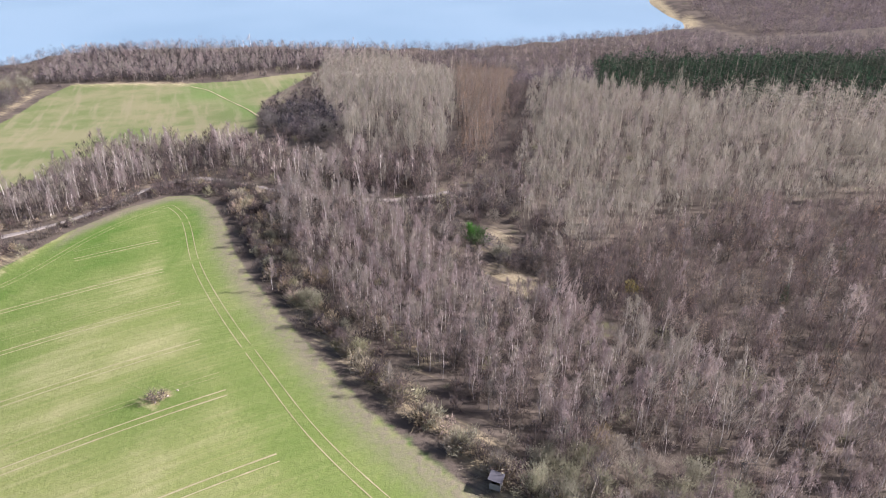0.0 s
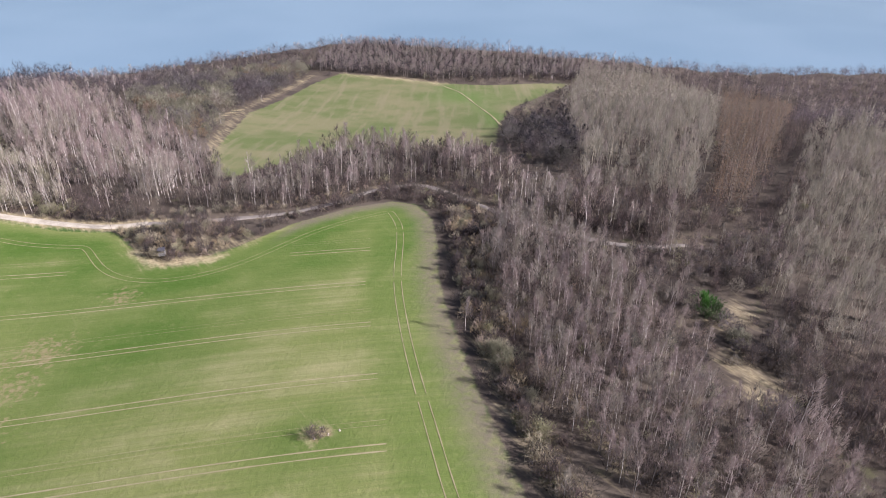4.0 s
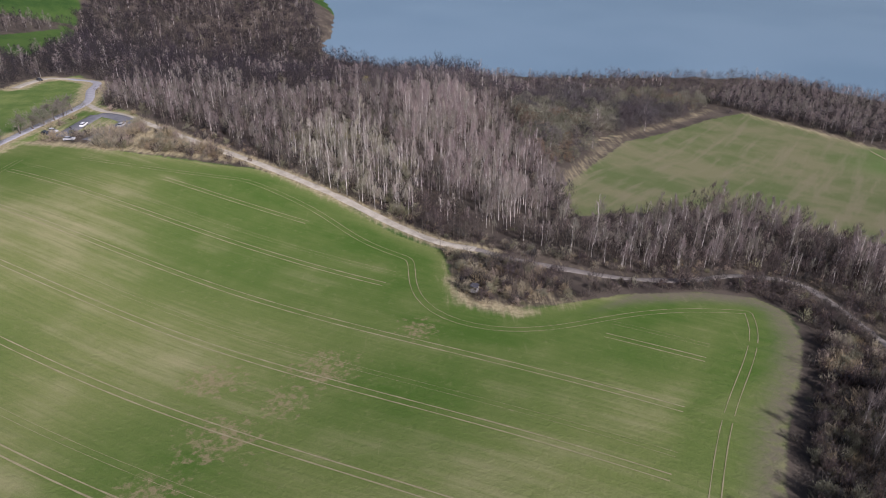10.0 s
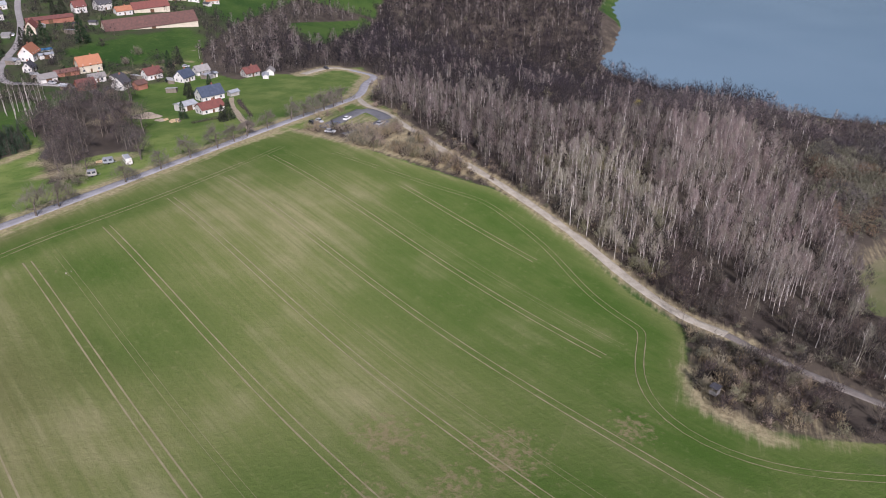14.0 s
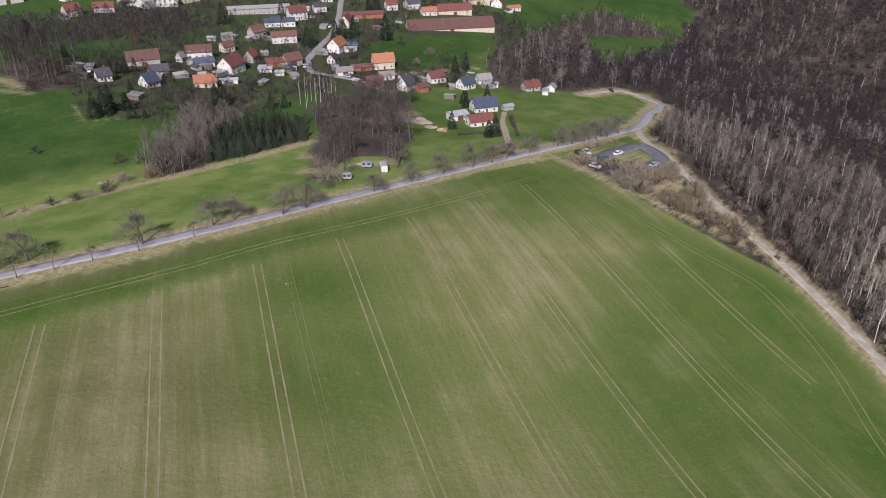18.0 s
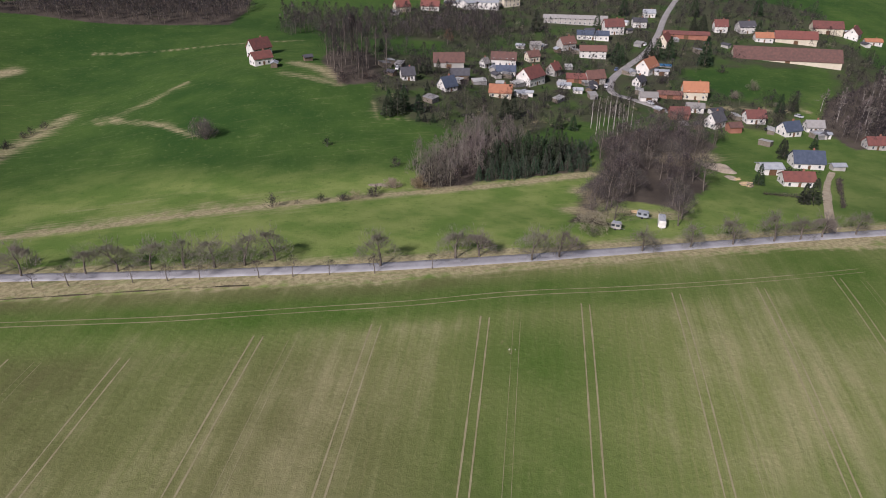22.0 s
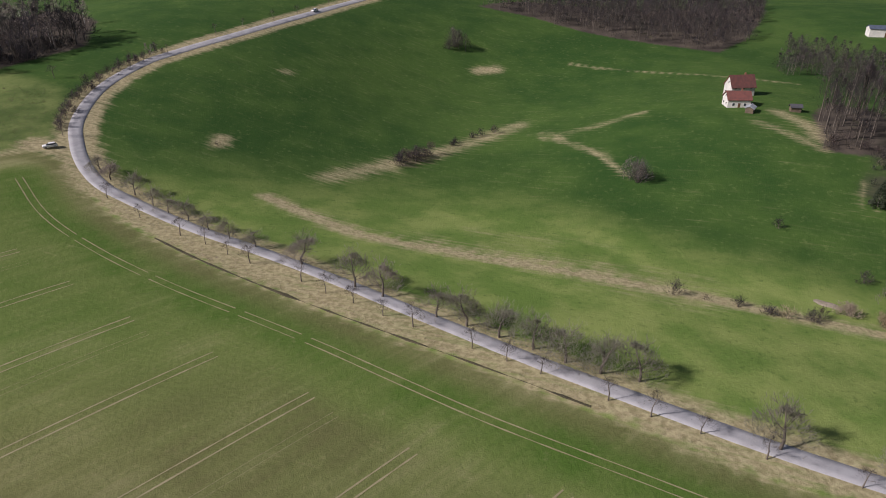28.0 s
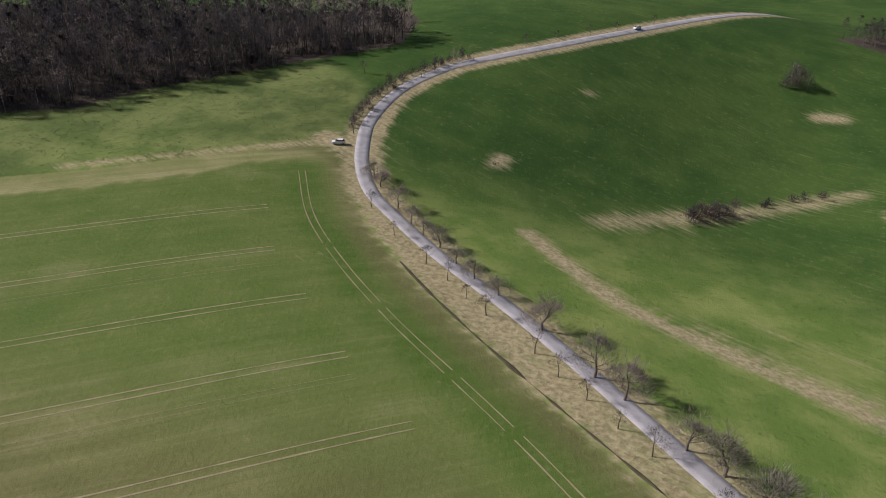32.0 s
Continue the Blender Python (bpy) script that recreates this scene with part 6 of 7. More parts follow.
house(-671, 14, 26, 19.9, 10.0, 4.5, 4.0, "cream_wall", "red_roof", "barn")
house(-675, 31, 86, 12.5, 8.7, 4.0, 4.2, "white_wall", "red_roof")
house(-673, 44, 26, 10.9, 5.5, 2.8, 1.5, "white_wall", "orange_roof")
house(-612, -15, 29, 11.2, 6.7, 3.2, 2.6, "white_wall", "orange_roof")
house(-625, -30, 41, 11.2, 7.8, 4.5, 3.0, "white_wall", "dark_roof")
house(-614, -44, 31, 8.5, 6.8, 4.5, 3.5, "white_wall", "red_roof")
house(-582, -57, 24, 28.9, 4.0, 3.5, 1.6, "brick_wall", "red_roof", "barn")
house(-554, -62, 91, 10.4, 6.2, 4.5, 4.0, "cream_wall", "red_roof")
house(-590, -92, 31, 9.1, 7.3, 4.0, 2.0, "white_wall", "dark_roof")
house(-620, -96, 31, 8.2, 5.7, 3.2, 2.0, "white_wall", "pale_roof")
house(-563, -100, 41, 12.8, 7.7, 5.4, 4.0, "white_wall", "red_roof")
house(-569, -130, 26, 42.8, 5.1, 4.6, 1.6, "grey_wall", "grey_roof", "school")
house(-509, -108, 61, 9.8, 6.9, 4.2, 3.4, "grey_wall", "brown_roof")
house(-503, -88, 29, 15.3, 6.1, 4.6, 2.4, "white_wall", "brown_roof", "long_house")
house(-542, -105, 26, 20.0, 8.0, 3.4, 2.0, "white_wall", "blue_roof")
house(-449, -118, 27, 13.6, 6.1, 4.2, 3.2, "white_wall", "brown_roof", "long_house")
house(-435, -122, 81, 4.1, 3.7, 2.8, 2.4, "white_wall", "grey_roof")
house(-416, -133, 36, 15.9, 7.1, 4.2, 4.0, "grey_wall", "brown_roof", "barn")
house(-375, -130, 51, 6.4, 5.2, 3.0, 3.0, "white_wall", "dark_roof")
house(-380, -110, 71, 7.3, 6.6, 2.6, 4.0, "white_wall", "blue_roof")
house(-395, -89, 26, 10.5, 6.3, 3.0, 3.0, "cream_wall", "orange_roof")
house(-428, -90, 81, 12.9, 9.0, 4.6, 4.4, "white_wall", "red_roof", "farmhouse")
house(-432, -107, 31, 10.0, 6.0, 2.8, 2.2, "white_wall", "blue_roof")
house(-402, -117, 36, 9.2, 5.5, 2.8, 2.6, "wood_wall", "dark_roof", "barn")
house(-470, -111, 61, 7.4, 5.2, 3.4, 2.6, "cream_wall", "brown_roof")
house(-453, -89, 81, 6.2, 5.6, 3.6, 3.2, "grey_wall", "red_roof")
house(-450, -74, 26, 10.6, 5.3, 2.8, 1.8, "brick_wall", "red_roof", "barn")
house(-455, -66, 51, 10.0, 6.0, 3.6, 3.4, "grey_wall", "brown_roof", "barn")
house(-495, -122, 41, 6.1, 4.9, 3.2, 1.6, "grey_wall", "grey_roof", "shed")
house(-435, -74, 31, 6.4, 3.2, 2.0, 0.8, "white_wall", "pale_roof", "shed")
house(-432, -65, 31, 4.5, 2.7, 2.0, 0.8, "white_wall", "pale_roof", "shed")
house(-406, -82, 26, 8.7, 2.6, 2.2, 0.5, "white_wall", "pale_roof", "shed")
house(-515, -238, 61, 10.5, 7.4, 4.0, 3.6, "cream_wall", "red_roof", "farmhouse")
house(-533, -226, 29, 12.9, 7.7, 3.4, 3.0, "white_wall", "red_roof")
house(-562, -204, 26, 30.2, 9.1, 5.0, 1.2, "white_wall", "pale_roof", "school")
house(-353, -208, 81, 10.9, 6.5, 4.6, 4.2, "white_wall", "red_roof", "farmhouse")
house(-340, -193, 71, 9.5, 6.6, 3.6, 2.6, "white_wall", "red_roof")
house(-358, -179, 66, 4.1, 2.4, 2.2, 0.8, "wood_wall", "dark_roof", "shed")
house(-566, -203, 64, 31.9, 9.6, 5.0, 1.2, "white_wall", "pale_roof", "school")
house(-583, -190, 64, 14.0, 8.4, 5.4, 2.0, "cream_wall", "grey_roof", "long_house")
house(-528, -295, 64, 20.8, 6.3, 5.0, 1.5, "white_wall", "blue_roof", "barn")
house(-550, -265, 76, 7.3, 5.1, 3.4, 2.6, "white_wall", "red_roof")
house(-561, -226, 66, 9.8, 6.9, 3.4, 2.6, "grey_wall", "brown_roof")

# small sheds and stores behind the houses
for i, (x, y, r) in enumerate(list(BUILT)):
    if i % 2:
        a = 1.9 * i
        house(round(x + (r + 3) * math.cos(a)), round(y + (r + 3) * math.sin(a)), (37 * i) % 180, 4.0 + i % 3, 2.8 + 0.3 * (i % 4), 2.1, 0.7, ("wood_wall", "grey_wall", "white_wall")[i % 3], ("grey_roof", "pale_roof", "brown_roof", "dark_roof")[i % 4], "shed")
# gardens: bare trees, hedges and conifers between the houses
KEEP = [(-500, -8, 24), (-525, 0, 26), (-545, 18, 26), (-515, 28, 20), (-430, -185, 16), (-448, -175, 18), (-410, -215, 16)]
stand("garden_trees", "leafless garden trees and shrubs between the village houses", "garden trees",
      [("farshade", scatter(VILLAGE, 10.5, 60, holes=BUILT + KEEP), 0.8), ("fardark", scatter(VILLAGE, 14, 61, holes=BUILT + KEEP), 0.7), ("undergrowth", scatter(VILLAGE, 9, 62, holes=BUILT + KEEP), 0.6), ("farwillow", scatter(VILLAGE, 24, 64, holes=BUILT + KEEP), 0.6)], 23)
stand("brook_wood", "dark brown leafless wood along the village brook", "wood", [("fardark", scatter([(-455, -294), (-485, -250), (-543, -214), (-547, -170), (-494, -146), (-480, -173), (-454, -197), (-405, -244)], 6.2, 97), 0.8), ("fargrey", scatter([(-455, -294), (-485, -250), (-543, -214), (-547, -170), (-494, -146), (-480, -173), (-454, -197), (-405, -244)], 8, 98), 0.9)], 33)
for i, (x, y, k) in enumerate([(-329, -107, 1.3), (-334, -105, 1.5), (-340, -106, 1.4), (-344, -101, 1.2), (-337, -112, 1.1), (-362, -109, 0.9), (-369, -72, 1.5), (-372, -69, 1.3), (-375, -48, 0.95), (-379, -43, 1.0), (-534, -142, 1.9), (-612, -112, 1.7), (-600, -52, 1.9), (-597, -57, 1.5), (-529, -29, 2.1), (-525, -56, 1.8), (-521, -60, 1.6), (-528, -50, 1.7), (-675, -34, 2.0), (-479, 30, 1.1), (-470, 25, 1.2), (-503, -73, 1.7), (-499, -69, 1.5), (-387, -134, 1.0), (-391, -132, 0.9), (-395, -131, 1.0), (-399, -128, 0.9), (-408, 38, 1.0), (-424, 48, 0.9),
                               (-335, -95, 0.55), (-337, -93, 0.5), (-339, -90, 0.55), (-360, 39, 1.0), (-351, 58.5, 1.35), (-348, 56, 1.0), (-401, 40, 1.0), (-411, -174, 1.1), (-560, -110, 1.6), (-640, -70, 1.8), (-618, -20, 1.7)]):
    split_tree("garden_conifer", "dark green conifer beside the village gardens", "tree", "fir", i % 3, (x, y), i, 0.75 * k, "garden conifers")
KINDS["rust"] = (KINDS["dark"][0], "brown_bark", "rust_leaf")
M["rust_leaf"] = twigs("rust_leaf", (0.16, 0.07, 0.035), (0.24, 0.11, 0.05), (0.3, 0.15, 0.07), gaps=0)
split_tree("russet_tree", "round tree still holding russet leaves above the village", "tree", "rust", 1, (-463, -165), 0.4, 0.95)
for i, (x, y) in enumerate([(-389, -35), (-389, -31), (-388, -28), (-386, -25), (-391, -25), (-396, -25), (-399, -24), (-393, -30), (-394, -35), (-397, -31), (-384, -29), (-381, -33), (-387, -38), (-392, -40)]):
    split_tree("birch_tree", "tall pale bare birch pole beside the village street", "tree", "pole", i % 4, (x, y), i, 1.0 + 0.1 * (i % 3), "birches by the street")
for i, (x, y) in enumerate([(-479, 1), (-478, -37), (-522, -17), (-501, 5), (-350, -80), (-356, -81), (-363, -82), (-370, -83), (-304, -66), (-299, -60), (-293, -66), (-290, -60)]):
    split_tree("garden_bush", "rounded leafless bush at the garden edge", "shrub", "greyshrub" if i % 3 else "willow", i % 4, (x, y), i, 1.3 if i < 4 else 0.5 if i < 8 else 1.1, "garden bushes")
# low stores, frames and covered stacks in the gardens
M["sheet"] = mottled("sheet", (0.3, 0.3, 0.29), (0.5, 0.5, 0.48), 0.8, rough=0.6)
M["tarp"] = mottled("tarp", (0.03, 0.12, 0.25), (0.05, 0.17, 0.32), 0.8, rough=0.5)


def lean_to(x, y, yaw, w, d, h, cover, label):
    root = tagged(new("garden_store"), label, "garden store", "garden stores")
    root.matrix_world = pose(x, y, h1(x, y), 0, 0, yaw)
    for sy in (-1, 1):
        part("side_panel", prism([(-w / 2, -0.6), (w / 2, -0.6), (w / 2, h * 0.75), (-w / 2, h)], sy * d / 2 - 0.04, sy * d / 2 + 0.04), M["old_wood"], root)
    part("back_panel", box(-w / 2, -w / 2 + 0.08, -d / 2 + 0.04, d / 2 - 0.04, -0.6, h - 0.02), M["old_wood"], root)
    part("front_panel", box(w / 2 - 0.08, w / 2, -d / 2 + 0.04, d / 2 - 0.04, -0.6, h * 0.75 - 0.02), M["grey_board"], root)
    part("roof", prism([(-w / 2 - 0.2, h + 0.02), (w / 2 + 0.25, h * 0.72 + 0.02), (w / 2 + 0.25, h * 0.72 + 0.1), (-w / 2 - 0.2, h + 0.1)], -d / 2 - 0.2, d / 2 + 0.2), M[cover], root)


M["grey_board"] = mottled("grey_board", (0.2, 0.2, 0.2), (0.32, 0.31, 0.3), 1.2)
M["old_wood"] = mottled("old_wood", (0.13, 0.11, 0.09), (0.23, 0.2, 0.16), 1.5)
for i, (x, y) in enumerate([(-395, -113), (-403, -106), (-359, -105), (-403, -81), (-438, -77), (-444, 47), (-436, 28), (-391, -153), (-390, -146), (-450, -67), (-455, -41), (-383, -150), (-410, -98), (-418, -92), (-428, -104), (-441, -96), (-470, -88), (-485, -58), (-447, 10), (-416, 30), (-430, -56), (-412, -66), (-505, -100), (-545, -75), (-570, -60), (-500, -120), (-555, -40)]):
    lean_to(x, y, 47 * i % 180, 3.0 + i % 3, 4.0 + (i * 7) % 4, 2.2 + 0.2 * (i % 3), ("sheet", "sheet", "grey_board")[i % 3], "low garden store with %s roof" % ("pale sheet", "pale sheet", "grey board")[i % 3])
lean_to(-513, -47, 20, 4, 7, 0.9, "tarp", "stack covered with a blue tarpaulin")



def hedge(line, kind, size, step, label):
    """A close row of shrubs along a line, grown into one."""
    spots = curve(line, step)
    rng = np.random.default_rng(int(abs(line[0][0])))
    v, f, m, t = place_trees(kind, spots + rng.normal(size=spots.shape) * 0.15, rng, size, 0.08)
    me = mesh("hedge", v, f, [M[KINDS[kind][1]], M[KINDS[kind][2]]], m)
    me.attributes.new("tone", "FLOAT", "POINT").data.foreach_set("value", t)
    tagged(new("hedge", me), label, "hedge", "garden hedges")


hedge([(-349, 43), (-352, 50), (-355, 57)], "bramble", 1.1, 0.8, "clipped brown hedge in front of the low house")
hedge([(-386, 62.5), (-370, 65), (-352, 68)], "bramble", 1.0, 0.8, "dark leafless hedge along the gravel drive")
hedge([(-384, 44), (-386, 50), (-388, 55)], "undergrowth", 0.5, 1.0, "dark evergreen hedge between the two houses")
hedge([(-352, -86), (-358, -84), (-366, -82)], "undergrowth", 0.45, 1.0, "dark clipped hedge at a garden's edge")
hedge([(-445, -30), (-438, -22), (-432, -14)], "bramble", 1.2, 0.9, "brown hedge beside the village street")

M["spoil"] = mottled("spoil", (0.24, 0.2, 0.15), (0.4, 0.345, 0.27), 0.35)


def earth_mound(x, y, yaw, length, width, h):
    n, k = 28, 18
    a, b = np.meshgrid(np.linspace(-1, 1, n), np.linspace(-1, 1, k))
    r = np.clip(1 - np.hypot(a, b) ** 1.6, 0, 1)
    lump = np.array([noise.noise((p * 2.2, q * 1.7, 4.0)) for p, q in zip(a.ravel(), b.ravel())]).reshape(a.shape)
    z = h * r * (0.75 + 0.5 * lump) - 0.25
    c, d = math.cos(radians(yaw)), math.sin(radians(yaw))
    px, py = x + a * length / 2 * c - b * width / 2 * d, y + a * length / 2 * d + b * width / 2 * c
    i = np.arange(n * k).reshape(k, n)
    q = np.stack([i[:-1, :-1], i[:-1, 1:], i[1:, 1:], i[1:, :-1]], -1).reshape(-1, 4)
    me = flat(mesh("earth_mound", np.stack([px, py, height(px, py) + z], -1).reshape(-1, 3), q, [M["spoil"]]))
    tagged(new("earth_mound", me), "low pale mound of tipped sandy earth on the grass", "earth mound", "earth mounds")


earth_mound(-371, 22, 68, 17, 9, 2.6)
earth_mound(-362, 29, 40, 8, 5, 1.2)
earth_mound(-271, -66, 122, 10, 5, 0.8)
M["log_end"] = mottled("log_end", (0.42, 0.3, 0.17), (0.6, 0.46, 0.28), 2.0)


def log_pile(x, y, yaw, count):
    root = tagged(new("log_pile"), "small pile of sawn logs and timber on the grass", "log pile", "log piles")
    root.matrix_world = pose(x, y, h1(x, y), 0, 0, yaw)
    row, k, z, left = count, 0, 0.22, 0
    while row > 0:
        for i in range(row):
            bm = bmesh.new()
            bmesh.ops.create_cone(bm, cap_ends=True, segments=10, radius1=0.22, radius2=0.2, depth=2.2, matrix=Matrix.Translation((i * 0.46 + k * 0.23, 0.05 * ((i * 7 + k) % 5), z)) @ Matrix.Rotation(radians(90), 4, "X"))
            part("log", bm, M["log_end"] if (i + k) % 3 else M["old_wood"], root)
        row, k, z = row - 2, k + 2, z + 0.4


for x, y, yaw, n in ((-357, 34, 30, 5), (-355.5, 36.5, 75, 4), (-359, 36, 10, 4), (-361, 31, 50, 3), (-300, 14, 20, 3)):
    log_pile(x, y, yaw, n)

# dry tufts on the verge and tussocks in the pasture
M["straw"] = twigs("straw", (0.3, 0.25, 0.16), (0.42, 0.36, 0.24), (0.52, 0.46, 0.32), gaps=0)
M["tussock"] = twigs("tussock", (0.11, 0.13, 0.05), (0.18, 0.19, 0.08), (0.27, 0.26, 0.13), gaps=0)


def tuft(seed, n, h, w):
    rng = np.random.default_rng(seed)
    s = Shape()
    for _ in range(n):
        q = np.array([rng.normal() * 0.5, rng.normal() * 0.5, 1.0]) * h * (0.6 + 0.6 * rng.random())
        s.sliver(np.array([rng.normal() * w, rng.normal() * w, -0.03]), q, 0.06, 1, rng)
    return s.arrays()


KINDS["tuft"] = ([tuft(i, 9, 0.5, 0.3) for i in range(4)], "straw", "straw")
KINDS["tussock"] = ([tuft(10 + i, 14, 0.35, 0.4) for i in range(4)], "tussock", "tussock")
VERGE = [(-92, -170), (-101, -150), (-114, -132), (-130, -113), (-146, -93), (-163, -70), (-179, -50), (-196, -31), (-215, -11), (-208, -11), (-186, -34), (-168, -54), (-152, -75), (-138, -92), (-122, -112), (-110, -128), (-100, -143), (-92, -162)]
PASTURE = [(-76, -191), (-20, -158), (60, -124), (100, -150), (38, -188), (5, -208), (-24, -236), (-52, -256), (-78, -240), (-80, -205)]
stand("verge_grass", "dry beige grass tufts on the road verge", "grass", [("tuft", scatter(VERGE, 1.5, 70), 0.8)], 24)
stand("pasture_tussocks", "olive tussocks of rough pasture grass", "grass", [("tussock", scatter(PASTURE, 2.4, 71), 1.2), ("bramble", scatter(PASTURE, 26, 72), 0.4)], 25)
stand("margin_grass", "dry grass tufts along the wood margin", "grass", [("tuft", scatter([(14, 66), (8, 84), (-2, 96), (-14, 112), (-28, 136), (-40, 156), (-44, 150), (-33, 128), (-22, 112), (-10, 96), (0, 84), (9, 68)], 1.3, 73), 1.1)], 26)

# ---- vehicles ----
M["tyre"] = mottled("tyre", (0.015, 0.015, 0.016), (0.03, 0.03, 0.03), 4)
M["rim"] = mottled("rim", (0.45, 0.45, 0.47), (0.6, 0.6, 0.62), 4, rough=0.35, metal=0.8)
M["lamp"] = mottled("lamp", (0.6, 0.6, 0.58), (0.8, 0.8, 0.78), 4, rough=0.2)
PAINT = {k: mottled(k + "_paint", c, tuple(v * 1.15 for v in c), 1.0, rough=0.3, spec=0.6) for k, c in dict(white=(0.72, 0.72, 0.72), black=(0.02, 0.02, 0.023), blue=(0.05, 0.08, 0.17), silver=(0.4, 0.41, 0.42)).items()}


def car(x, y, yaw, colour, where):
    root = tagged(new("car"), "%s parked estate car %s" % (colour, where), "car", "parked cars")
    root.matrix_world = pose(x, y, h1(x, y) + 0.16, 0, 0, yaw)
    bm = prism([(-2.1, 0.3), (2.1, 0.3), (2.15, 0.75), (1.9, 0.92), (1.0, 1.0), (-2.0, 1.02), (-2.15, 0.7)], -0.86, 0.86)
    bmesh.ops.bevel(bm, geom=bm.edges[:], offset=0.06, segments=2, affect="EDGES")
    body = part("body", bm, PAINT[colour], root)
    bm = prism([(1.05, 0.98), (0.35, 1.42), (-1.5, 1.44), (-1.95, 1.0)], -0.74, 0.74)
    bmesh.ops.bevel(bm, geom=bm.edges[:], offset=0.05, segments=2, affect="EDGES")
    part("glasshouse", bm, M["pane"], root, "dark tinted glass")
    part("roof", box(-1.5, 0.35, -0.7, 0.7, 1.43, 1.48, 0.02), PAINT[colour], root)
    for sx in (-1.3, 1.32):
        for sy in (-0.82, 0.82):
            bm = bmesh.new()
            bmesh.ops.create_cone(bm, cap_ends=True, segments=16, radius1=0.32, radius2=0.32, depth=0.2, matrix=Matrix.Translation((sx, sy, 0.32)) @ Matrix.Rotation(radians(90), 4, "X"))
            w = part("wheel", bm, M["tyre"], root)
            bm = bmesh.new()
            bmesh.ops.create_cone(bm, cap_ends=True, segments=12, radius1=0.19, radius2=0.17, depth=0.23, matrix=Matrix.Translation((sx, sy, 0.32)) @ Matrix.Rotation(radians(90), 4, "X"))
            part("rim", bm, M["rim"], w)
    for sy in (-0.6, 0.6):
        part("headlight", box(2.05, 2.17, sy - 0.18, sy + 0.18, 0.62, 0.78, 0.02), M["lamp"], root)
    return root


car(-81.5, -190.5, 15, "white", "on the grass at the field's corner")
car(-333.5, 107.5, 140, "white", "on the car park lane")
car(-325, 101.5, 140, "blue", "on the car park")
car(-329, 92.5, 30, "black", "beside the car park entry")
car(-331.5, 95.5, 25, "silver", "beside the car park entry")
car(-314, 98, 60, "silver", "among the car park bushes")
car(-322.5, 120, 130, "silver", "at the end of the car park")
car(-468, 113, 20, "black", "on the gravel turning place")
car(-190, -353, 45, "white", "on the country road")
for x, y, yaw, colour in ((-384, -143, 30, "white"), (-388, -146, 40, "silver"), (-392, -141, 120, "black"), (-441, -30, 60, "silver"), (-452, -58, 20, "white"), (-437, 27, 50, "black"), (-486, -66, 10, "blue"), (-548, -72, 5, "white"), (-470, 34, 70, "silver"), (-404, 60, 100, "black")):
    car(x, y, yaw, colour, "in the village")

# ---- small things ----


def hide(x, y, yaw, z=1.6):
    """A raised hunting hide: a boarded box on four legs, with ladder and sloping roof."""
    root = tagged(new("hunting_hide"), "small grey boarded hunting hide on legs at the field edge", "hunting hide", "hunting hides")
    root.matrix_world = pose(x, y, h1(x, y), 0, 0, yaw)
    for sx in (-0.65, 0.65):
        for sy in (-0.65, 0.65):
            part("leg", box(sx - 0.06, sx + 0.06, sy - 0.06, sy + 0.06, -0.5, z), M["old_wood"], root)
    part("floor", box(-0.85, 0.85, -0.85, 0.85, z, z + 0.08), M["old_wood"], root)
    part("front_panel", box(0.77, 0.83, -0.8, 0.8, z + 0.08, z + 1.0), M["grey_board"], root)
    part("back_panel", box(-0.83, -0.77, -0.8, 0.8, z + 0.08, z + 1.85), M["grey_board"], root)
    for s in (-1, 1):
        part("side_panel", box(-0.77, 0.77, s * 0.8 - 0.03, s * 0.8 + 0.03, z + 0.08, z + 1.2), M["grey_board"], root)
    for sy in (-0.75, 0.75):
        part("post", box(0.7, 0.8, sy - 0.05, sy + 0.05, z + 1.0, z + 1.9), M["old_wood"], root)
    bm = prism([(-1.05, z + 1.85), (1.1, z + 1.98), (1.1, z + 2.06), (-1.05, z + 1.93)], -1.0, 1.0)
    part("roof", bm, M["dark_roof"], root, "weathered sheet roof")
    for s in (-0.3, 0.3):
        part("ladder_rail", prism([(-1.5, -0.3), (-1.42, -0.3), (-0.8, z), (-0.88, z)], s - 0.03, s + 0.03), M["old_wood"], root)
    for k in range(4):
        part("rung", box(-1.4 + k * 0.15, -1.34 + k * 0.15, -0.3, 0.3, 0.25 + k * 0.37, 0.3 + k * 0.37), M["old_wood"], root)


hide(8.4, 73.6, 160, 0.5)
hide(-136.5, 157, -60, 0.6)


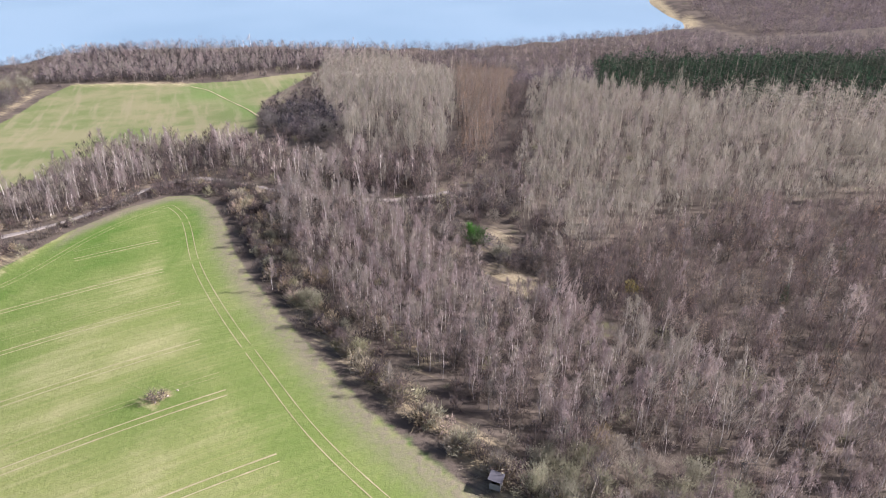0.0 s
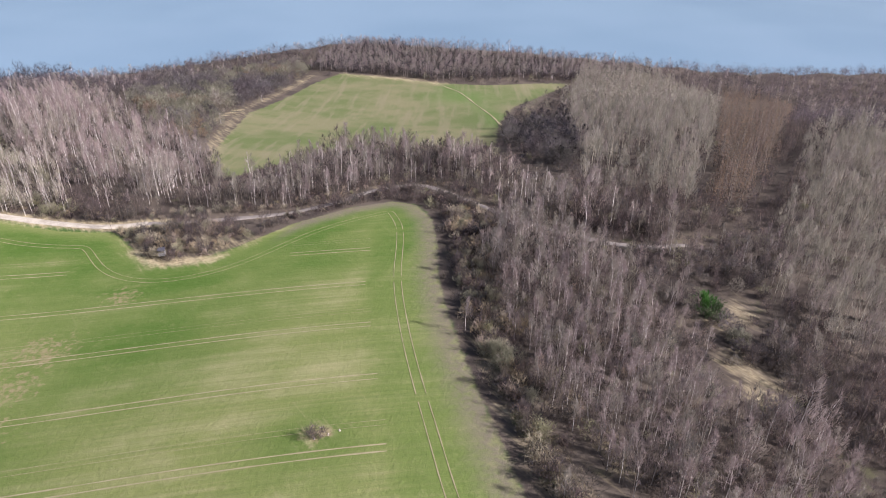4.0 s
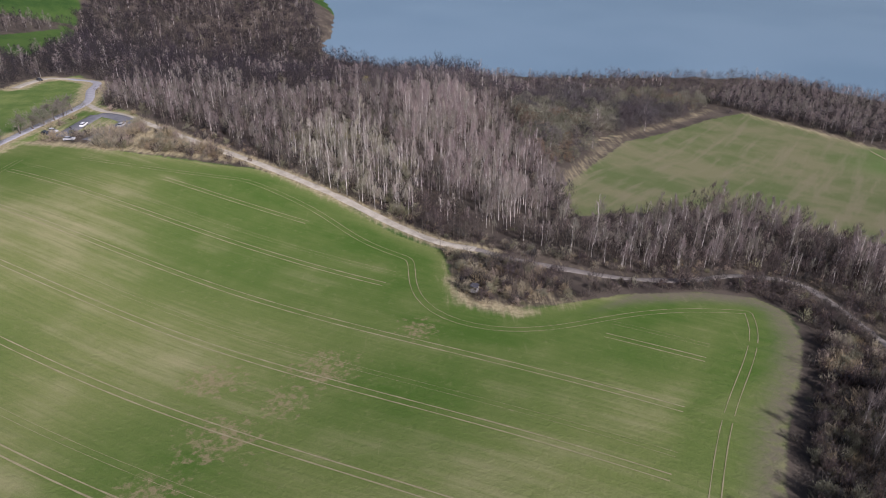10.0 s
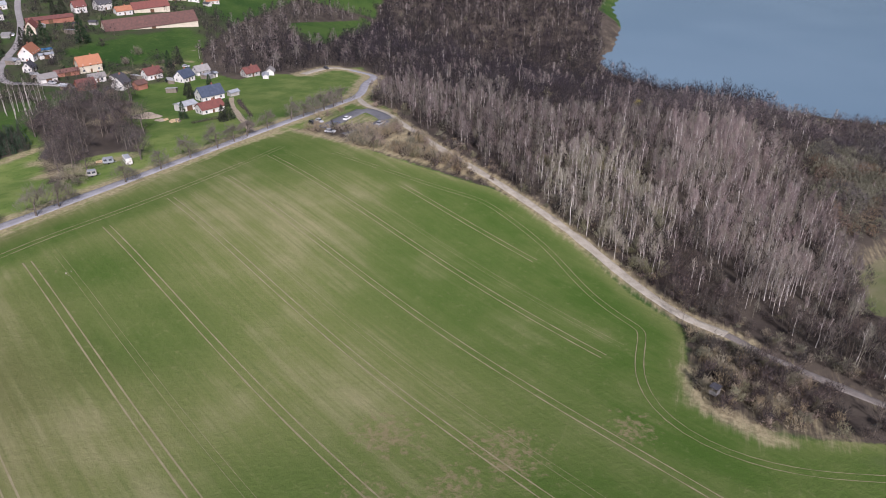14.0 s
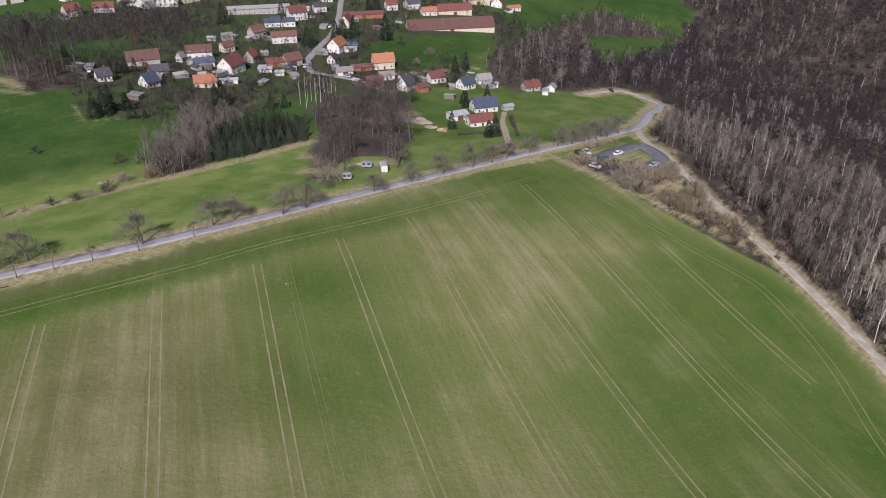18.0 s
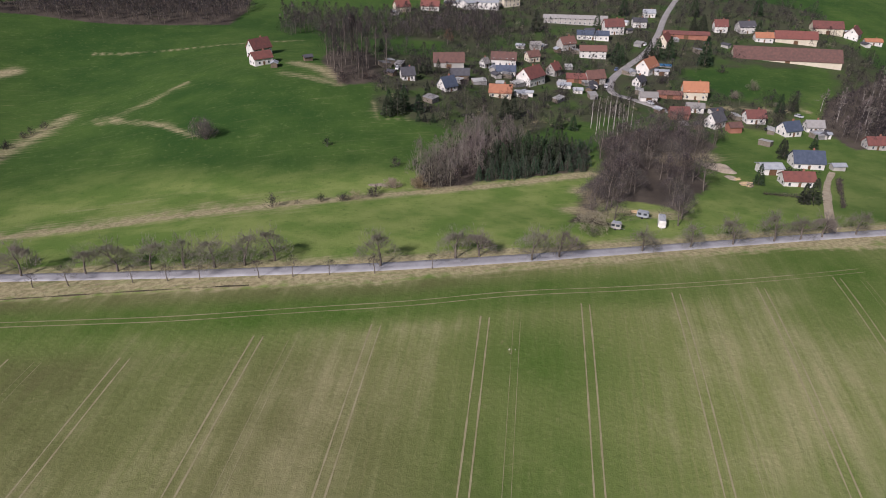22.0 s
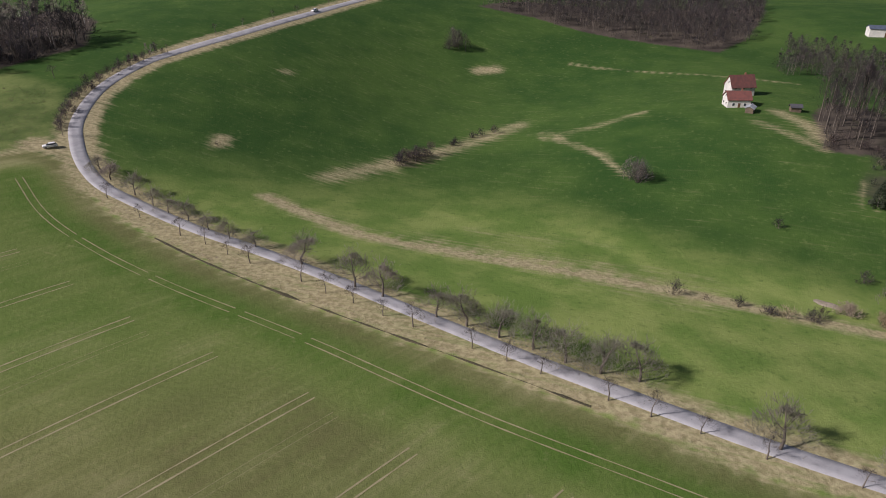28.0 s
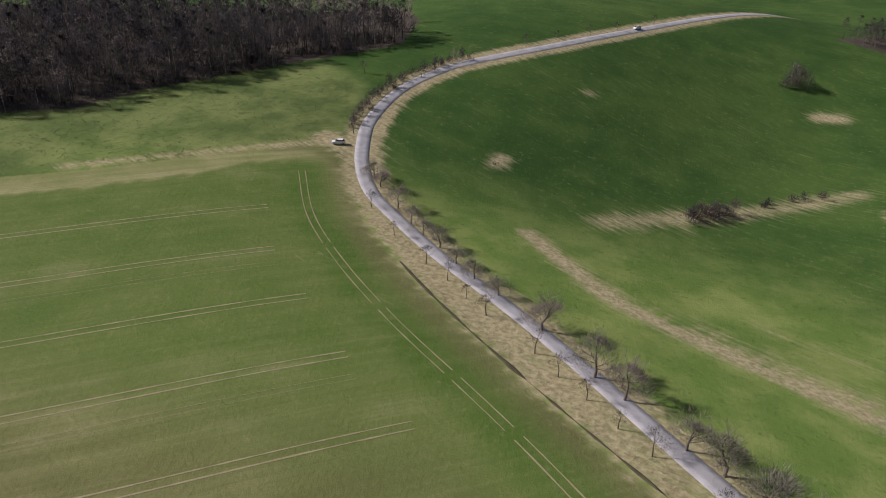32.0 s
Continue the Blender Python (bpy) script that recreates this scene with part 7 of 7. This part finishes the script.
def trailer(x, y, yaw, length, mat, label, h=2.3):
    """A caravan or store wagon on two wheels."""
    root = tagged(new("caravan"), label, "caravan", "caravans by the road")
    root.matrix_world = pose(x, y, h1(x, y), 0, 0, yaw)
    bm = box(-length / 2, length / 2, -1.1, 1.1, 0.5, 0.5 + h, 0.25)
    part("body", bm, mat, root)
    part("roof", box(-length / 2 + 0.3, length / 2 - 0.3, -0.95, 0.95, 0.5 + h, 0.58 + h, 0.03), M["pale_roof"], root)
    for s in (-1, 1):
        for k in (-0.25, 0.22):
            part("window", box(length * k - 0.5, length * k + 0.5, s * 1.1 - 0.03, s * 1.1 + 0.03, 1.4, 2.1), M["pane"], root)
        bm = bmesh.new()
        bmesh.ops.create_cone(bm, cap_ends=True, segments=14, radius1=0.34, radius2=0.34, depth=0.2, matrix=Matrix.Translation((0, s * 1.05, 0.34)) @ Matrix.Rotation(radians(90), 4, "X"))
        part("wheel", bm, M["tyre"], root)
    part("drawbar", box(length / 2, length / 2 + 1.1, -0.06, 0.06, 0.45, 0.55), M["rim"], root)


trailer(-292.5, 25, 20, 5.5, M["white_wall"], "white caravan parked on the grass by the road")
trailer(-296, 18, 100, 3.6, M["pale_roof"], "small pale covered trailer on the grass by the road", 1.7)
trailer(-280, 15.5, 100, 3.0, M["grey_wall"], "small grey trailer beside the willow", 1.7)


def waste_bin(x, y):
    root = tagged(new("bench"), "dark timber bench beside the gravel track", "bench")
    root.matrix_world = pose(x, y, h1(x, y), 0, 0, 30)
    for k in range(3):
        part("seat_board", box(-0.9, 0.9, -0.25 + k * 0.17, -0.11 + k * 0.17, 0.42, 0.47, 0.01), M["wood_wall"], root)
    for k in range(3):
        part("back_board", box(-0.9, 0.9, 0.28, 0.33, 0.55 + k * 0.17, 0.68 + k * 0.17, 0.01), M["wood_wall"], root)
    for s in (-0.7, 0.7):
        part("leg", box(s - 0.05, s + 0.05, -0.22, 0.3, 0, 0.42), M["wood_wall"], root)
        part("back_post", box(s - 0.04, s + 0.04, 0.3, 0.38, 0, 1.05), M["wood_wall"], root)


waste_bin(-257.5, 147.5)
# pale stones and litter heap in the field pits
STONE = bmesh.new()
bmesh.ops.create_icosphere(STONE, subdivisions=2, radius=0.5)
for v in STONE.verts:
    v.co *= 0.75 + 0.5 * noise.noise(v.co * 2.3)
stone_mesh = bpy.data.meshes.new("stone")
STONE.to_mesh(stone_mesh)
STONE.free()
stone_mesh.materials.append(mottled("stone", (0.34, 0.3, 0.25), (0.5, 0.46, 0.4), 0.9))
for i in range(14):
    cx, cy = ((-51.5, 100), (-205, 22), (-51.5, 100), (-376, 12))[i % 4]
    x, y = cx + rng.normal() * 1.2, cy + rng.normal() * 1.0
    s = 0.25 + 0.4 * rng.random()
    o = tagged(new("stone", stone_mesh), "pale rough field stone lying in the bare patch", "stone", "field stones")
    o.matrix_world = Matrix.LocRotScale((x, y, h1(x, y) + 0.1 * s), Euler((i, 2 * i, 3 * i)), (s, s * 0.8, s * 0.5))
